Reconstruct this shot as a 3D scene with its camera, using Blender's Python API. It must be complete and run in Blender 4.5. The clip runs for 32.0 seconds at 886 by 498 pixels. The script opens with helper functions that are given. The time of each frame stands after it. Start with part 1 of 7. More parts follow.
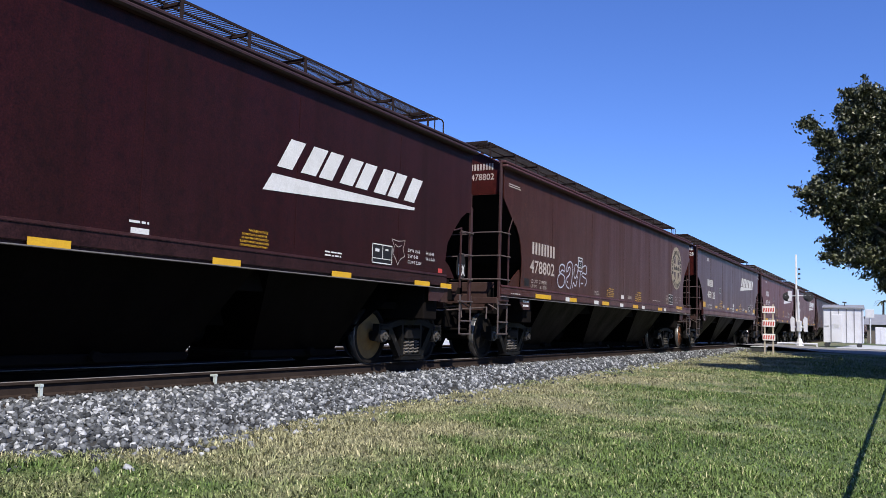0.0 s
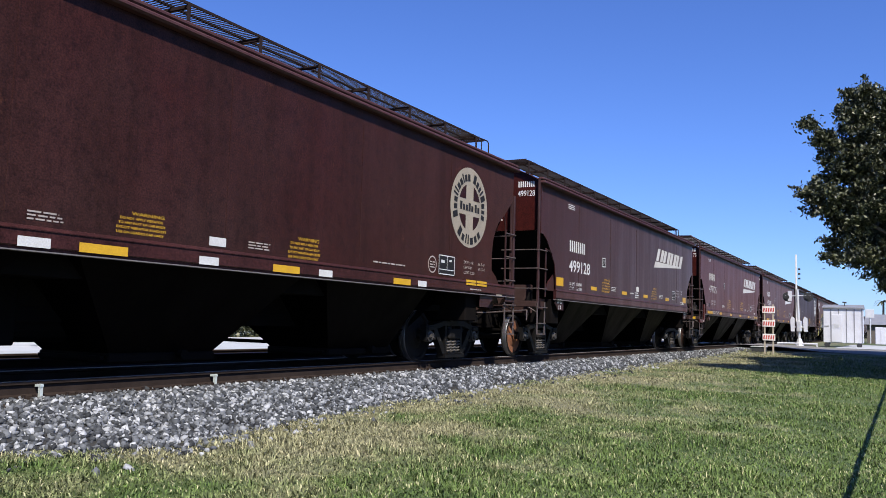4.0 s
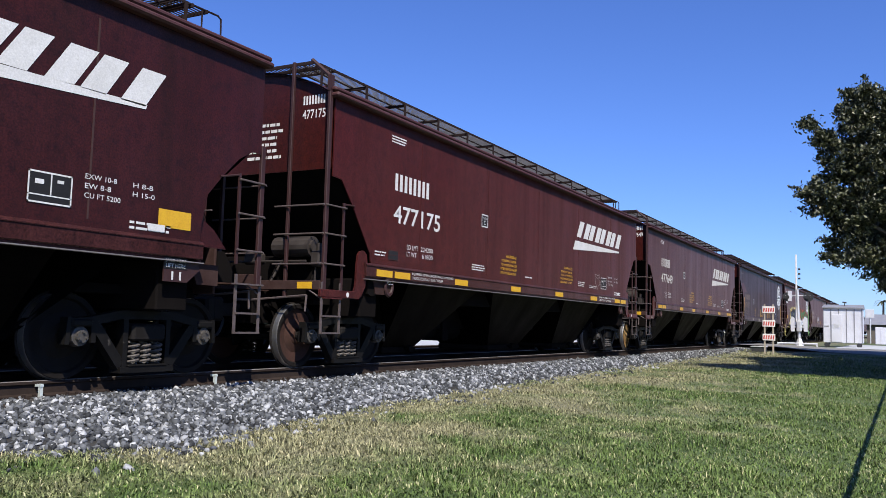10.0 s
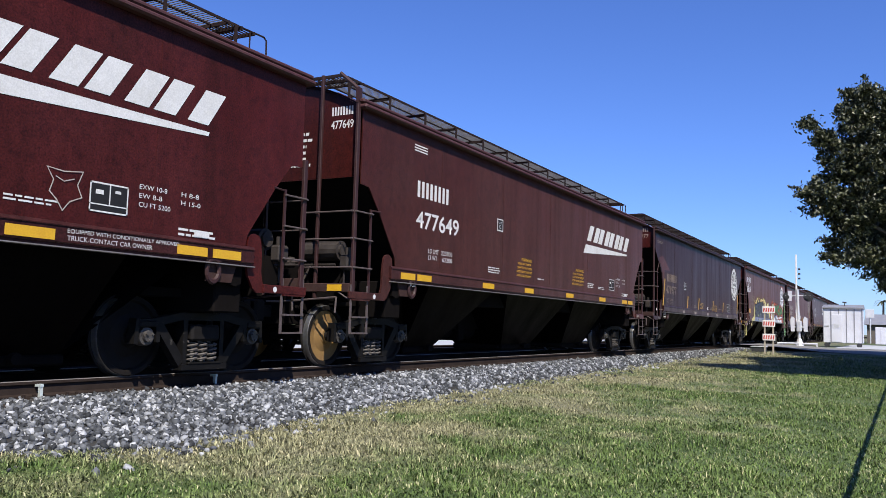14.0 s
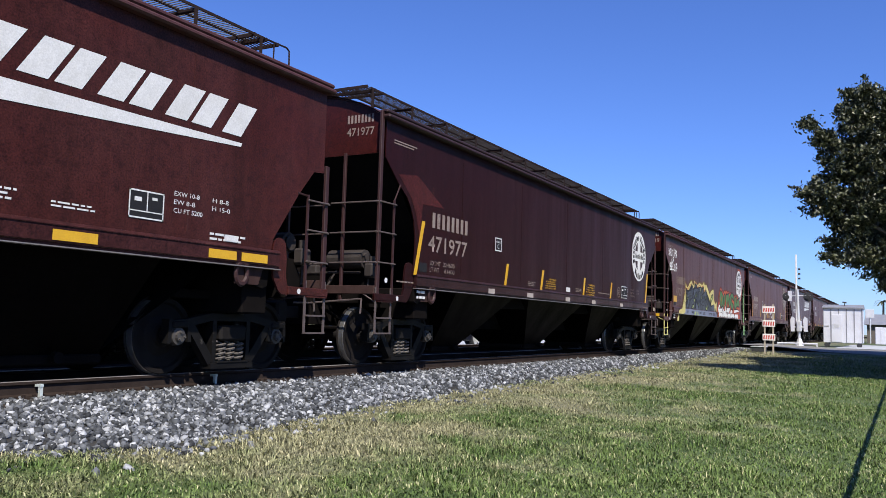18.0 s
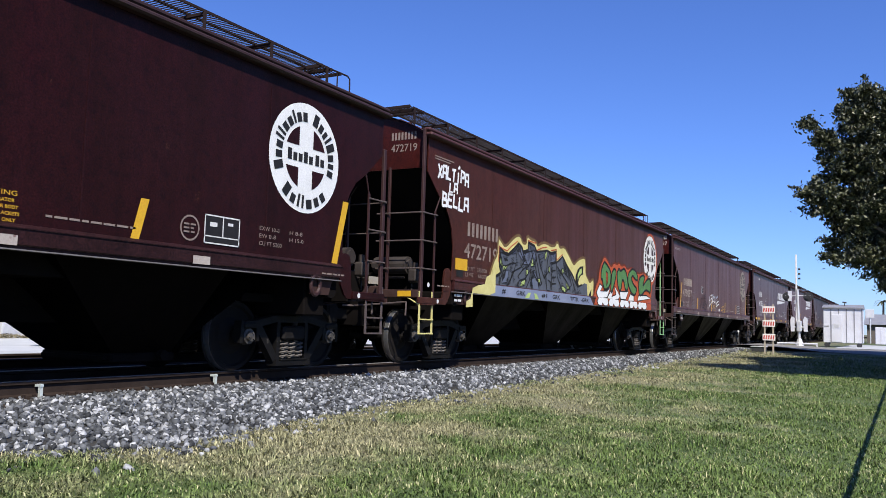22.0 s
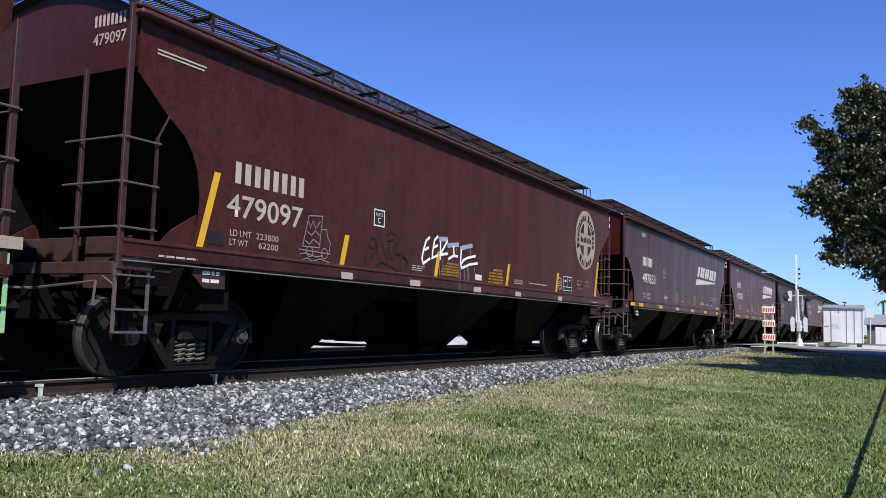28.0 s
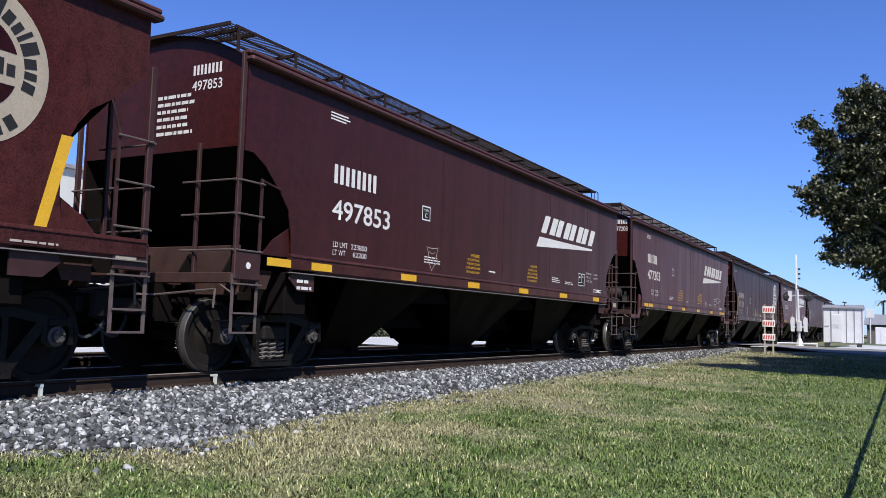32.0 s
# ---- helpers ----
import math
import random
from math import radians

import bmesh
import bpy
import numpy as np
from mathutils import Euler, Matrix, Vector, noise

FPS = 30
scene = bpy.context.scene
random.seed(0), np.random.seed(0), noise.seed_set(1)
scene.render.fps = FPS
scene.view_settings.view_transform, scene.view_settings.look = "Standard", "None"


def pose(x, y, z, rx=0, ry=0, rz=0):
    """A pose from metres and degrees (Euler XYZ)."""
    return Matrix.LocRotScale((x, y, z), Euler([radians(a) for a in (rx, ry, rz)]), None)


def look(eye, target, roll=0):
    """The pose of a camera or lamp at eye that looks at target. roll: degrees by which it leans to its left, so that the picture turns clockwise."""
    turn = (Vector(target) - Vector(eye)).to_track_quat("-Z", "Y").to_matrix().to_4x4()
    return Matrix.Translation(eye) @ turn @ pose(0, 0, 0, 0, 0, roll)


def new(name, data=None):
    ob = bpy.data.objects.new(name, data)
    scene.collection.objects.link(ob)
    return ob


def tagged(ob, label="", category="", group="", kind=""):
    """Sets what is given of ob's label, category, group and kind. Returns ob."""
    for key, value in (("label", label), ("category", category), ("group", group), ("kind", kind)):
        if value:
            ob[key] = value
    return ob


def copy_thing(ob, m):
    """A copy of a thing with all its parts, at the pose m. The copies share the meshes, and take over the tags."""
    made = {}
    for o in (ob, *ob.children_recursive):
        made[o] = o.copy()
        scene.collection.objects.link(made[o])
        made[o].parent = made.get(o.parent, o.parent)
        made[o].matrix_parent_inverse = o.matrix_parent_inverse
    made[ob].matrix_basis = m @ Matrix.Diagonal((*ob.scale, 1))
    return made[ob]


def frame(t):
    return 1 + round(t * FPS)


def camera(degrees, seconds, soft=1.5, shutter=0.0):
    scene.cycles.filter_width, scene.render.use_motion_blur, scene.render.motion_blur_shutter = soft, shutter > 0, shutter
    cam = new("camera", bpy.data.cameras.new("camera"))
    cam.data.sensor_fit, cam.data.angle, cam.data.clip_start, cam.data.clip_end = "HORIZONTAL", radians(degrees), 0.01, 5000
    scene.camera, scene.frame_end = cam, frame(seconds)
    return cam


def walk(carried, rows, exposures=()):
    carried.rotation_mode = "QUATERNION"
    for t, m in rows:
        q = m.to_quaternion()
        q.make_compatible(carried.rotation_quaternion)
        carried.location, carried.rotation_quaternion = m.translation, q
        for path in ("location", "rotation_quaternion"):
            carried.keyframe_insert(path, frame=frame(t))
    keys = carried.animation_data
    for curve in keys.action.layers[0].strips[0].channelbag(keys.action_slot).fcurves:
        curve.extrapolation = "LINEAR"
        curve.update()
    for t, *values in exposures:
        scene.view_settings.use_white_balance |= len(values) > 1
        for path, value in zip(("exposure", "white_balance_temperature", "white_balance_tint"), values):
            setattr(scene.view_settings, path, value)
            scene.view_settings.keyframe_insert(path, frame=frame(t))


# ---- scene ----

# The camera stands on a tripod beside the line. x runs along the track away from it, y across to the train, z = 0 at the top of the rails.
cam = camera(55.85, 32.0, soft=0.65, shutter=0.0)
EYE = look((0, 0, 0.75), (0.8713, 0.4828, 0.75 + 0.0879), 1.589)
walk(cam, [(0, EYE), (32, EYE)], exposures=[(0, 0.5), (32, 0.5)])

TRACK = 9.08            # y of the track's centre line
GONE = [0.0, 2.13, 4.24, 6.36, 8.41, 10.59, 12.79, 14.92, 23.54, 25.72, 27.88, 29.92, 32.12, 34.21, 36.38, 38.56, 40.66, 42.88,
        44.98, 47.12, 49.22, 51.29, 53.43, 55.47, 57.64, 59.76, 61.84, 70.36, 72.52, 74.68, 76.87, 79.07, 81.25, 83.4, 85.53,
        87.64, 89.76, 91.85, 94.02, 96.2, 98.23, 100.38, 102.43, 104.62, 106.77, 108.82, 116.85, 118.82, 120.98, 122.98,
        125.12, 127.25, 129.29, 131.43, 133.55, 135.74]   # metres the train has rolled
CLOCK = [i / 2 for i in range(65) if i / 2 <= 3.5 or 5.5 <= i / 2 <= 14.5 or 16.5 <= i / 2 <= 25.5 or i / 2 >= 27.5]


def rolled(t):
    return float(np.interp(t, CLOCK, GONE))


# ---- light ----
SUN = Vector((0.64, 0.64, -1.0)).normalized()
world = bpy.data.worlds.new("sky")
scene.world = world
world.use_nodes = True
sky = world.node_tree.nodes.new("ShaderNodeTexSky")
sky.sky_type, sky.sun_disc = "NISHITA", False
sky.sun_elevation, sky.sun_rotation = radians(47.8), radians(225)
sky.altitude, sky.air_density, sky.dust_density, sky.ozone_density = 0, 1.0, 0.1, 2.0
back = world.node_tree.nodes["Background"]
back.inputs[1].default_value = 0.0665
tint = world.node_tree.nodes.new("ShaderNodeMix")
tint.data_type, tint.blend_type = "RGBA", "MULTIPLY"
tint.inputs[0].default_value, tint.inputs[7].default_value = 1.0, (0.69, 0.97, 1.78, 1)
world.node_tree.links.new(sky.outputs[0], tint.inputs[6])
world.node_tree.links.new(tint.outputs[2], back.inputs[0])
sun = new("sun", bpy.data.lights.new("sun", "SUN"))
sun.data.energy, sun.data.angle, sun.data.color = 5.0, radians(0.5), (1.0, 0.95, 0.87)
sun.matrix_world = look((-30, -30, 60), Vector((-30, -30, 60)) + SUN)


# ---- materials ----
def material(name, rough=0.6, metal=0.0):
    m = bpy.data.materials.new(name)
    m.use_nodes = True
    p = m.node_tree.nodes["Principled BSDF"]
    p.inputs["Roughness"].default_value, p.inputs["Metallic"].default_value = rough, metal
    return m, m.node_tree, p


def add_noise(tree, coords, scale, detail=6.0, stretch=(1, 1, 1), rough=0.6):
    mp, n = tree.nodes.new("ShaderNodeMapping"), tree.nodes.new("ShaderNodeTexNoise")
    mp.inputs["Scale"].default_value = stretch
    n.inputs["Scale"].default_value, n.inputs["Detail"].default_value, n.inputs["Roughness"].default_value = scale, detail, rough
    tree.links.new(coords, mp.inputs["Vector"])
    tree.links.new(mp.outputs[0], n.inputs["Vector"])
    return n.outputs["Fac"]


def ramp(tree, fac, stops):
    r = tree.nodes.new("ShaderNodeValToRGB")
    while len(r.color_ramp.elements) < len(stops):
        r.color_ramp.elements.new(0.5)
    for e, (at, col) in zip(r.color_ramp.elements, stops):
        e.position, e.color = at, (*col, 1)
    tree.links.new(fac, r.inputs[0])
    return r.outputs[0]


def mix(tree, fac, a, b, mode="MIX"):
    n = tree.nodes.new("ShaderNodeMix")
    n.data_type, n.blend_type = "RGBA", mode
    for sock, v in ((n.inputs[0], fac), (n.inputs[6], a), (n.inputs[7], b)):
        if isinstance(v, (int, float)):
            sock.default_value = v
        elif isinstance(v, tuple):
            sock.default_value = (*v, 1)
        else:
            tree.links.new(v, sock)
    return n.outputs[2]


def bump(tree, p, height, strength, distance=0.01):
    n = tree.nodes.new("ShaderNodeBump")
    n.inputs["Strength"].default_value, n.inputs["Distance"].default_value = strength, distance
    tree.links.new(height, n.inputs["Height"])
    tree.links.new(n.outputs[0], p.inputs["Normal"])


def surface(name, a, b, scale=3.0, rough=0.6, metal=0.0, fine=60.0, relief=0.3, world_space=False, wear=None, stretch=(1, 1, 1), gloss=0.35):
    """Two shades mixed by a broad noise, a finer grain over them, relief from the grain; wear: a third shade in patches."""
    m, tree, p = material(name, rough, metal)
    p.inputs["Specular IOR Level"].default_value = gloss
    c = tree.nodes.new("ShaderNodeNewGeometry").outputs["Position"] if world_space else tree.nodes.new("ShaderNodeTexCoord").outputs["Object"]
    broad, grain = add_noise(tree, c, scale, 5, stretch), add_noise(tree, c, fine, 4)
    col = mix(tree, ramp(tree, broad, [(0.3, (0, 0, 0)), (0.7, (1, 1, 1))]), a, b)
    col = mix(tree, 0.35, col, mix(tree, 1.0, col, ramp(tree, grain, [(0.25, (0.45,) * 3), (0.75, (1.3,) * 3)]), "MULTIPLY"))
    if wear:
        worn = add_noise(tree, c, wear[1], 8, stretch, 0.7)
        col = mix(tree, ramp(tree, worn, [(wear[2], (0, 0, 0)), (wear[2] + 0.08, (1, 1, 1))]), col, wear[0])
    tree.links.new(col, p.inputs["Base Color"])
    bump(tree, p, grain, relief, 0.004)
    return m


def car_paint(name, a, b, rust=0.7, gloss=0.2, dust=(0.95, 0.80, 0.84), film=0.17):
    """Weathered boxcar red: broad fading, streaks that run down, fine mottling, scabs of rust and a film of dust."""
    m, tree, p = material(name, 0.6)
    c = tree.nodes.new("ShaderNodeTexCoord").outputs["Object"]
    fade = add_noise(tree, c, 0.35, 5)
    streak = add_noise(tree, c, 1.0, 6, (2.2, 2.2, 0.16), 0.6)
    scab = add_noise(tree, c, 2.2, 10, (1, 1, 0.6), 0.75)
    mottle = add_noise(tree, c, 9, 8, (1, 1, 0.8), 0.8)
    grain = add_noise(tree, c, 45, 5)
    col = mix(tree, ramp(tree, fade, [(0.3, (0, 0, 0)), (0.7, (1, 1, 1))]), a, b)
    col = mix(tree, 0.6, col, mix(tree, 1.0, col, ramp(tree, streak, [(0.3, (0.5,) * 3), (0.5, (1.0,) * 3), (0.75, (1.35,) * 3)]), "MULTIPLY"))
    col = mix(tree, 0.9, col, mix(tree, 1.0, col, ramp(tree, mottle, [(0.33, (0.45,) * 3), (0.5, (1.0,) * 3), (0.72, (1.38,) * 3)]), "MULTIPLY"))
    col = mix(tree, 0.8, col, mix(tree, 1.0, col, ramp(tree, grain, [(0.3, (0.3,) * 3), (0.7, (1.7,) * 3)]), "MULTIPLY"))
    col = mix(tree, ramp(tree, scab, [(rust, (0, 0, 0)), (rust + 0.06, (1, 1, 1))]), col, (0.07, 0.025, 0.016))
    tree.links.new(col, p.inputs["Base Color"])
    p.inputs["Specular IOR Level"].default_value = gloss
    p.inputs["Sheen Weight"].default_value, p.inputs["Sheen Roughness"].default_value = film, 0.35
    p.inputs["Sheen Tint"].default_value = (*dust, 1)
    tree.links.new(ramp(tree, streak, [(0.3, (0.54,) * 3), (0.7, (0.36,) * 3)]), p.inputs["Roughness"])
    bump(tree, p, mix(tree, 0.5, grain, add_noise(tree, c, 1.3, 3)), 0.25, 0.01)
    return m


PAINT = {"rust": car_paint("paint_rust", (0.0411, 0.0085, 0.0066), (0.0460, 0.0170, 0.0145), 0.64, 0.12, (1.0, 0.62, 0.58)),
         "deep": car_paint("paint_deep", (0.0290, 0.0041, 0.0035), (0.0325, 0.0082, 0.0076), 0.70),
         "red": car_paint("paint_red", (0.0455, 0.0060, 0.0050), (0.0510, 0.0120, 0.0110), 0.7, 0.12, (1.0, 0.58, 0.54)),
         "dark": car_paint("paint_dark", (0.0165, 0.0021, 0.0020), (0.0182, 0.0044, 0.0043), 0.68, 0.14, (1.0, 0.66, 0.66), 0.13),
         "umber": car_paint("paint_umber", (0.0160, 0.0024, 0.0025), (0.0176, 0.0048, 0.0048), 0.64, 0.12, (1.0, 0.62, 0.58), 0.07),
         "brown": car_paint("paint_brown", (0.0290, 0.0071, 0.0053), (0.0325, 0.0142, 0.0117), 0.62, 0.12, (1.0, 0.58, 0.50)),
         "russet": car_paint("paint_russet", (0.0392, 0.0077, 0.0052), (0.0439, 0.0154, 0.0114), 0.64, 0.12, (1.0, 0.60, 0.52)),
         "plum": car_paint("paint_plum", (0.0353, 0.0057, 0.0060), (0.0395, 0.0114, 0.0132), 0.68, 0.12, (1.0, 0.70, 0.72))}
M_END = car_paint("paint_end", (0.0354, 0.0058, 0.0045), (0.0263, 0.0048, 0.0040), 0.68)
# Underside near black, the shade under the body put into the colour; browner patches.
M_UNDER = surface("underframe_shade", (0.0050, 0.0042, 0.0040), (0.0085, 0.0068, 0.0062), 2.0, 0.9, gloss=0.04, wear=((0.018, 0.012, 0.009), 3.0, 0.66))
# Frame near black for the shade below the sill; pale patches mimic sunlit edges.
M_FRAME = surface("side_frame_shaded_steel", (0.004, 0.0036, 0.0034), (0.009, 0.008, 0.0075), 5.0, 0.6, gloss=0.15, wear=((0.085, 0.075, 0.065), 6.0, 0.62))
M_BEARING = surface("bearing_steel", (0.075, 0.068, 0.062), (0.045, 0.040, 0.036), 9.0, 0.5, gloss=0.3, wear=((0.012, 0.010, 0.009), 9.0, 0.55))
# Hopper paint taken down to near black to carry the shade beneath the car.
M_HOPPER = car_paint("hopper_shade", (0.0020, 0.0014, 0.0012), (0.0034, 0.0024, 0.0021), 0.74, 0.02, (1.0, 0.9, 0.85), 0.0)
M_SILL = car_paint("paint_sill", (0.033, 0.0085, 0.0078), (0.040, 0.0135, 0.0128), 0.70, 0.12, (1.0, 0.66, 0.62), 0.2)
M_DARK_SILL = car_paint("paint_dark_sill", (0.019, 0.0060, 0.0062), (0.023, 0.0090, 0.0094), 0.70, 0.12, (1.0, 0.76, 0.76), 0.14)
# Bogie steel darkened so its colour holds the shade under the car.
M_TRUCK = surface("bogie_shaded_steel", (0.007, 0.006, 0.0055), (0.014, 0.012, 0.011), 4.0, 0.75, gloss=0.15, wear=((0.034, 0.024, 0.018), 7.0, 0.62))
M_TANK = surface("dusty_tank", (0.026, 0.020, 0.018), (0.046, 0.038, 0.034), 5.0, 0.7, gloss=0.2)
M_SHEAR = surface("grimed_paint", (0.034, 0.017, 0.015), (0.055, 0.032, 0.028), 4.0, 0.8, gloss=0.12)
M_SPRING = surface("spring_steel", (0.065, 0.056, 0.050), (0.11, 0.096, 0.084), 6.0, 0.6, gloss=0.3)
M_CHORD = surface("chord_paint", (0.050, 0.014, 0.014), (0.068, 0.028, 0.026), 6.0, 0.6)
M_DARK_CHORD = surface("dark_chord_paint", (0.022, 0.008, 0.008), (0.032, 0.014, 0.013), 6.0, 0.6)
M_POST = surface("ladder_paint", (0.030, 0.0095, 0.0095), (0.042, 0.018, 0.017), 6.0, 0.6)
M_EDGE = surface("platform_edge", (0.42, 0.41, 0.40), (0.55, 0.54, 0.52), 6.0, 0.6)
M_FLANGE = surface("pale_flange", (0.16, 0.14, 0.135), (0.22, 0.20, 0.19), 3.0, 0.5, 0.2)
M_RUNG = surface("rung_steel", (0.085, 0.065, 0.062), (0.13, 0.10, 0.095), 8.0, 0.55, 0.2)
M_PALE_MESH = surface("grating_bars_pale", (0.13, 0.13, 0.135), (0.18, 0.18, 0.185), 4.0, 0.6, gloss=0.2)
M_MESH = surface("grating_bars", (0.030, 0.026, 0.026), (0.05, 0.044, 0.044), 4.0, 0.7, gloss=0.2)
M_GRATE = surface("grating", (0.018, 0.012, 0.012), (0.030, 0.020, 0.019), 4.0, 0.8, gloss=0.1)
M_WHEEL_BROWN = surface("wheel_brown", (0.062, 0.030, 0.023), (0.040, 0.023, 0.018), 4.0, 0.8, gloss=0.1)
# Plain wheels near black, with the shade under the car in their colour.
M_WHEEL = surface("wheel_shaded_steel", (0.008, 0.0065, 0.0055), (0.014, 0.011, 0.0095), 5.0, 0.75, gloss=0.15)
M_WHEEL_RUST = surface("wheel_rust", (0.22, 0.085, 0.035), (0.15, 0.06, 0.03), 5.0, 0.75)
M_WHEEL_OCHRE = surface("wheel_ochre", (0.25, 0.145, 0.045), (0.17, 0.095, 0.035), 5.0, 0.75)
M_TREAD = surface("wheel_tread", (0.30, 0.30, 0.31), (0.40, 0.39, 0.38), 6.0, 0.4, 0.9)
M_WHITE = surface("lettering_white", (0.54, 0.53, 0.51), (0.64, 0.63, 0.62), 3.0, 0.6, wear=((0.26, 0.19, 0.17), 7.0, 0.66))
M_GREYED = surface("lettering_greyed", (0.42, 0.37, 0.33), (0.33, 0.27, 0.24), 3.0, 0.65, wear=((0.16, 0.08, 0.07), 7.0, 0.62))
M_FADED = surface("lettering_faded", (0.25, 0.20, 0.17), (0.19, 0.14, 0.12), 3.0, 0.7, wear=((0.07, 0.03, 0.025), 7.0, 0.58))
M_BUFF = surface("emblem_buff", (0.35, 0.30, 0.23), (0.27, 0.23, 0.18), 1.6, 0.65, wear=((0.24, 0.17, 0.12), 4.0, 0.64), stretch=(1.5, 1.5, 0.5))
M_YELLOW = surface("sheeting_yellow", (0.62, 0.36, 0.02), (0.55, 0.30, 0.02), 5.0, 0.45)
M_BLACK = surface("lettering_black", (0.010, 0.009, 0.009), (0.016, 0.014, 0.013), 4.0, 0.6)
M_RAIL = surface("rail_rust", (0.024, 0.017, 0.014), (0.040, 0.029, 0.024), 3.0, 0.9, gloss=0.05)
M_RAILTOP = surface("rail_polish", (0.15, 0.14, 0.13), (0.21, 0.19, 0.18), 2.0, 0.65, 0.2, gloss=0.2)
M_TIE = surface("tie_wood", (0.035, 0.027, 0.022), (0.06, 0.048, 0.04), 3.0, 0.95, gloss=0.1)
M_CLIP = surface("clip_galvanised", (0.50, 0.55, 0.52), (0.62, 0.66, 0.64), 8.0, 0.5, 0.2)
M_CONCRETE = surface("concrete", (0.36, 0.37, 0.38), (0.46, 0.47, 0.48), 0.5, 0.9, world_space=True, wear=((0.28, 0.28, 0.29), 0.8, 0.62))
M_ASPHALT = surface("asphalt", (0.16, 0.155, 0.15), (0.22, 0.21, 0.20), 0.7, 0.9, world_space=True)
M_SHED = surface("shed_white", (0.54, 0.54, 0.58), (0.62, 0.62, 0.65), 1.5, 0.5)
M_ROOF = surface("shed_roof", (0.20, 0.20, 0.22), (0.27, 0.27, 0.28), 1.5, 0.5)
M_ALU = surface("aluminium", (0.60, 0.60, 0.61), (0.70, 0.70, 0.70), 4.0, 0.4, 0.4)
M_DARK = surface("dark_paint", (0.03, 0.03, 0.032), (0.05, 0.05, 0.05), 4.0, 0.5)
M_BOARD = surface("board_white", (0.70, 0.68, 0.66), (0.78, 0.77, 0.75), 3.0, 0.6)
M_REDINK = surface("board_red", (0.50, 0.06, 0.05), (0.42, 0.05, 0.045), 5.0, 0.6)
M_WOOD = surface("post_wood", (0.34, 0.29, 0.23), (0.42, 0.37, 0.30), 3.0, 0.85)
M_CLAD = surface("cladding", (0.44, 0.44, 0.41), (0.52, 0.52, 0.49), 0.3, 0.6, stretch=(1, 1, 0.2))


# ---- building blocks ----
def box(bm, x0, x1, y0, y1, z0, z1, bevel=0.0):
    v = [bm.verts.new(p) for p in ((x0, y0, z0), (x1, y0, z0), (x1, y1, z0), (x0, y1, z0), (x0, y0, z1), (x1, y0, z1), (x1, y1, z1), (x0, y1, z1))]
    f = [bm.faces.new([v[i] for i in q]) for q in ((3, 2, 1, 0), (4, 5, 6, 7), (0, 1, 5, 4), (1, 2, 6, 5), (2, 3, 7, 6), (3, 0, 4, 7))]
    if bevel:
        es = list({e for q in f for e in q.edges})
        bmesh.ops.bevel(bm, geom=es, offset=bevel, segments=1, profile=0.5, affect="EDGES", clamp_overlap=True)


def rod(bm, a, b, r, n=6, r2=None):
    a, b = Vector(a), Vector(b)
    d = (b - a).normalized()
    u = d.orthogonal().normalized()
    w = d.cross(u)
    rings = []
    for c, q in ((a, r), (b, r if r2 is None else r2)):
        rings.append([bm.verts.new(c + q * (math.cos(k * math.tau / n) * u + math.sin(k * math.tau / n) * w)) for k in range(n)])
    for k in range(n):
        bm.faces.new((rings[0][k], rings[0][(k + 1) % n], rings[1][(k + 1) % n], rings[1][k]))
    bm.faces.new(rings[0][::-1])
    bm.faces.new(rings[1])


def beam(bm, a, b, wide, tall):
    """A squared bar from a to b that lies in a plane of constant y; tall is across it, wide along y."""
    a, b = Vector(a), Vector(b)
    d = (b - a).normalized()
    up = Vector((-d.z, 0, d.x)) * tall / 2
    side = Vector((0, wide / 2, 0))
    v = [bm.verts.new(p + s * up + q * side) for p in (a, b) for s, q in ((-1, -1), (1, -1), (1, 1), (-1, 1))]
    for q in ((0, 1, 2, 3), (7, 6, 5, 4), (0, 4, 5, 1), (1, 5, 6, 2), (2, 6, 7, 3), (3, 7, 4, 0)):
        bm.faces.new([v[i] for i in q])
    bmesh.ops.recalc_face_normals(bm, faces=bm.faces[-6:])


def slab(bm, outline, y0, y1):
    """A sheet in the xz plane with thickness from y0 to y1."""
    a = [bm.verts.new((x, y0, z)) for x, z in outline]
    b = [bm.verts.new((x, y1, z)) for x, z in outline]
    n = len(a)
    fs = [bm.faces.new(a), bm.faces.new(b[::-1])]
    fs += [bm.faces.new((a[k], b[k], b[(k + 1) % n], a[(k + 1) % n])) for k in range(n)]
    bmesh.ops.recalc_face_normals(bm, faces=fs)


def lathe(bm, profile, n=28, centre=(0, 0, 0)):
    """Turns (radius, y) pairs about the y axis."""
    cx, cy, cz = centre
    rings = [[bm.verts.new((cx + r * math.cos(k * math.tau / n), cy + y, cz + r * math.sin(k * math.tau / n))) for k in range(n)] for r, y in profile]
    fs = []
    for a, b in zip(rings, rings[1:]):
        fs += [bm.faces.new((a[k], a[(k + 1) % n], b[(k + 1) % n], b[k])) for k in range(n)]
    if profile[0][0] > 1e-3:
        fs.append(bm.faces.new(rings[0]))
    if profile[-1][0] > 1e-3:
        fs.append(bm.faces.new(rings[-1]))
    bmesh.ops.recalc_face_normals(bm, faces=fs)


def turned(bm, m):
    """Moves the whole bmesh by a matrix and rights its faces if that mirrors them."""
    bmesh.ops.transform(bm, matrix=m, verts=bm.verts)
    if m.determinant() < 0:
        bmesh.ops.reverse_faces(bm, faces=bm.faces)


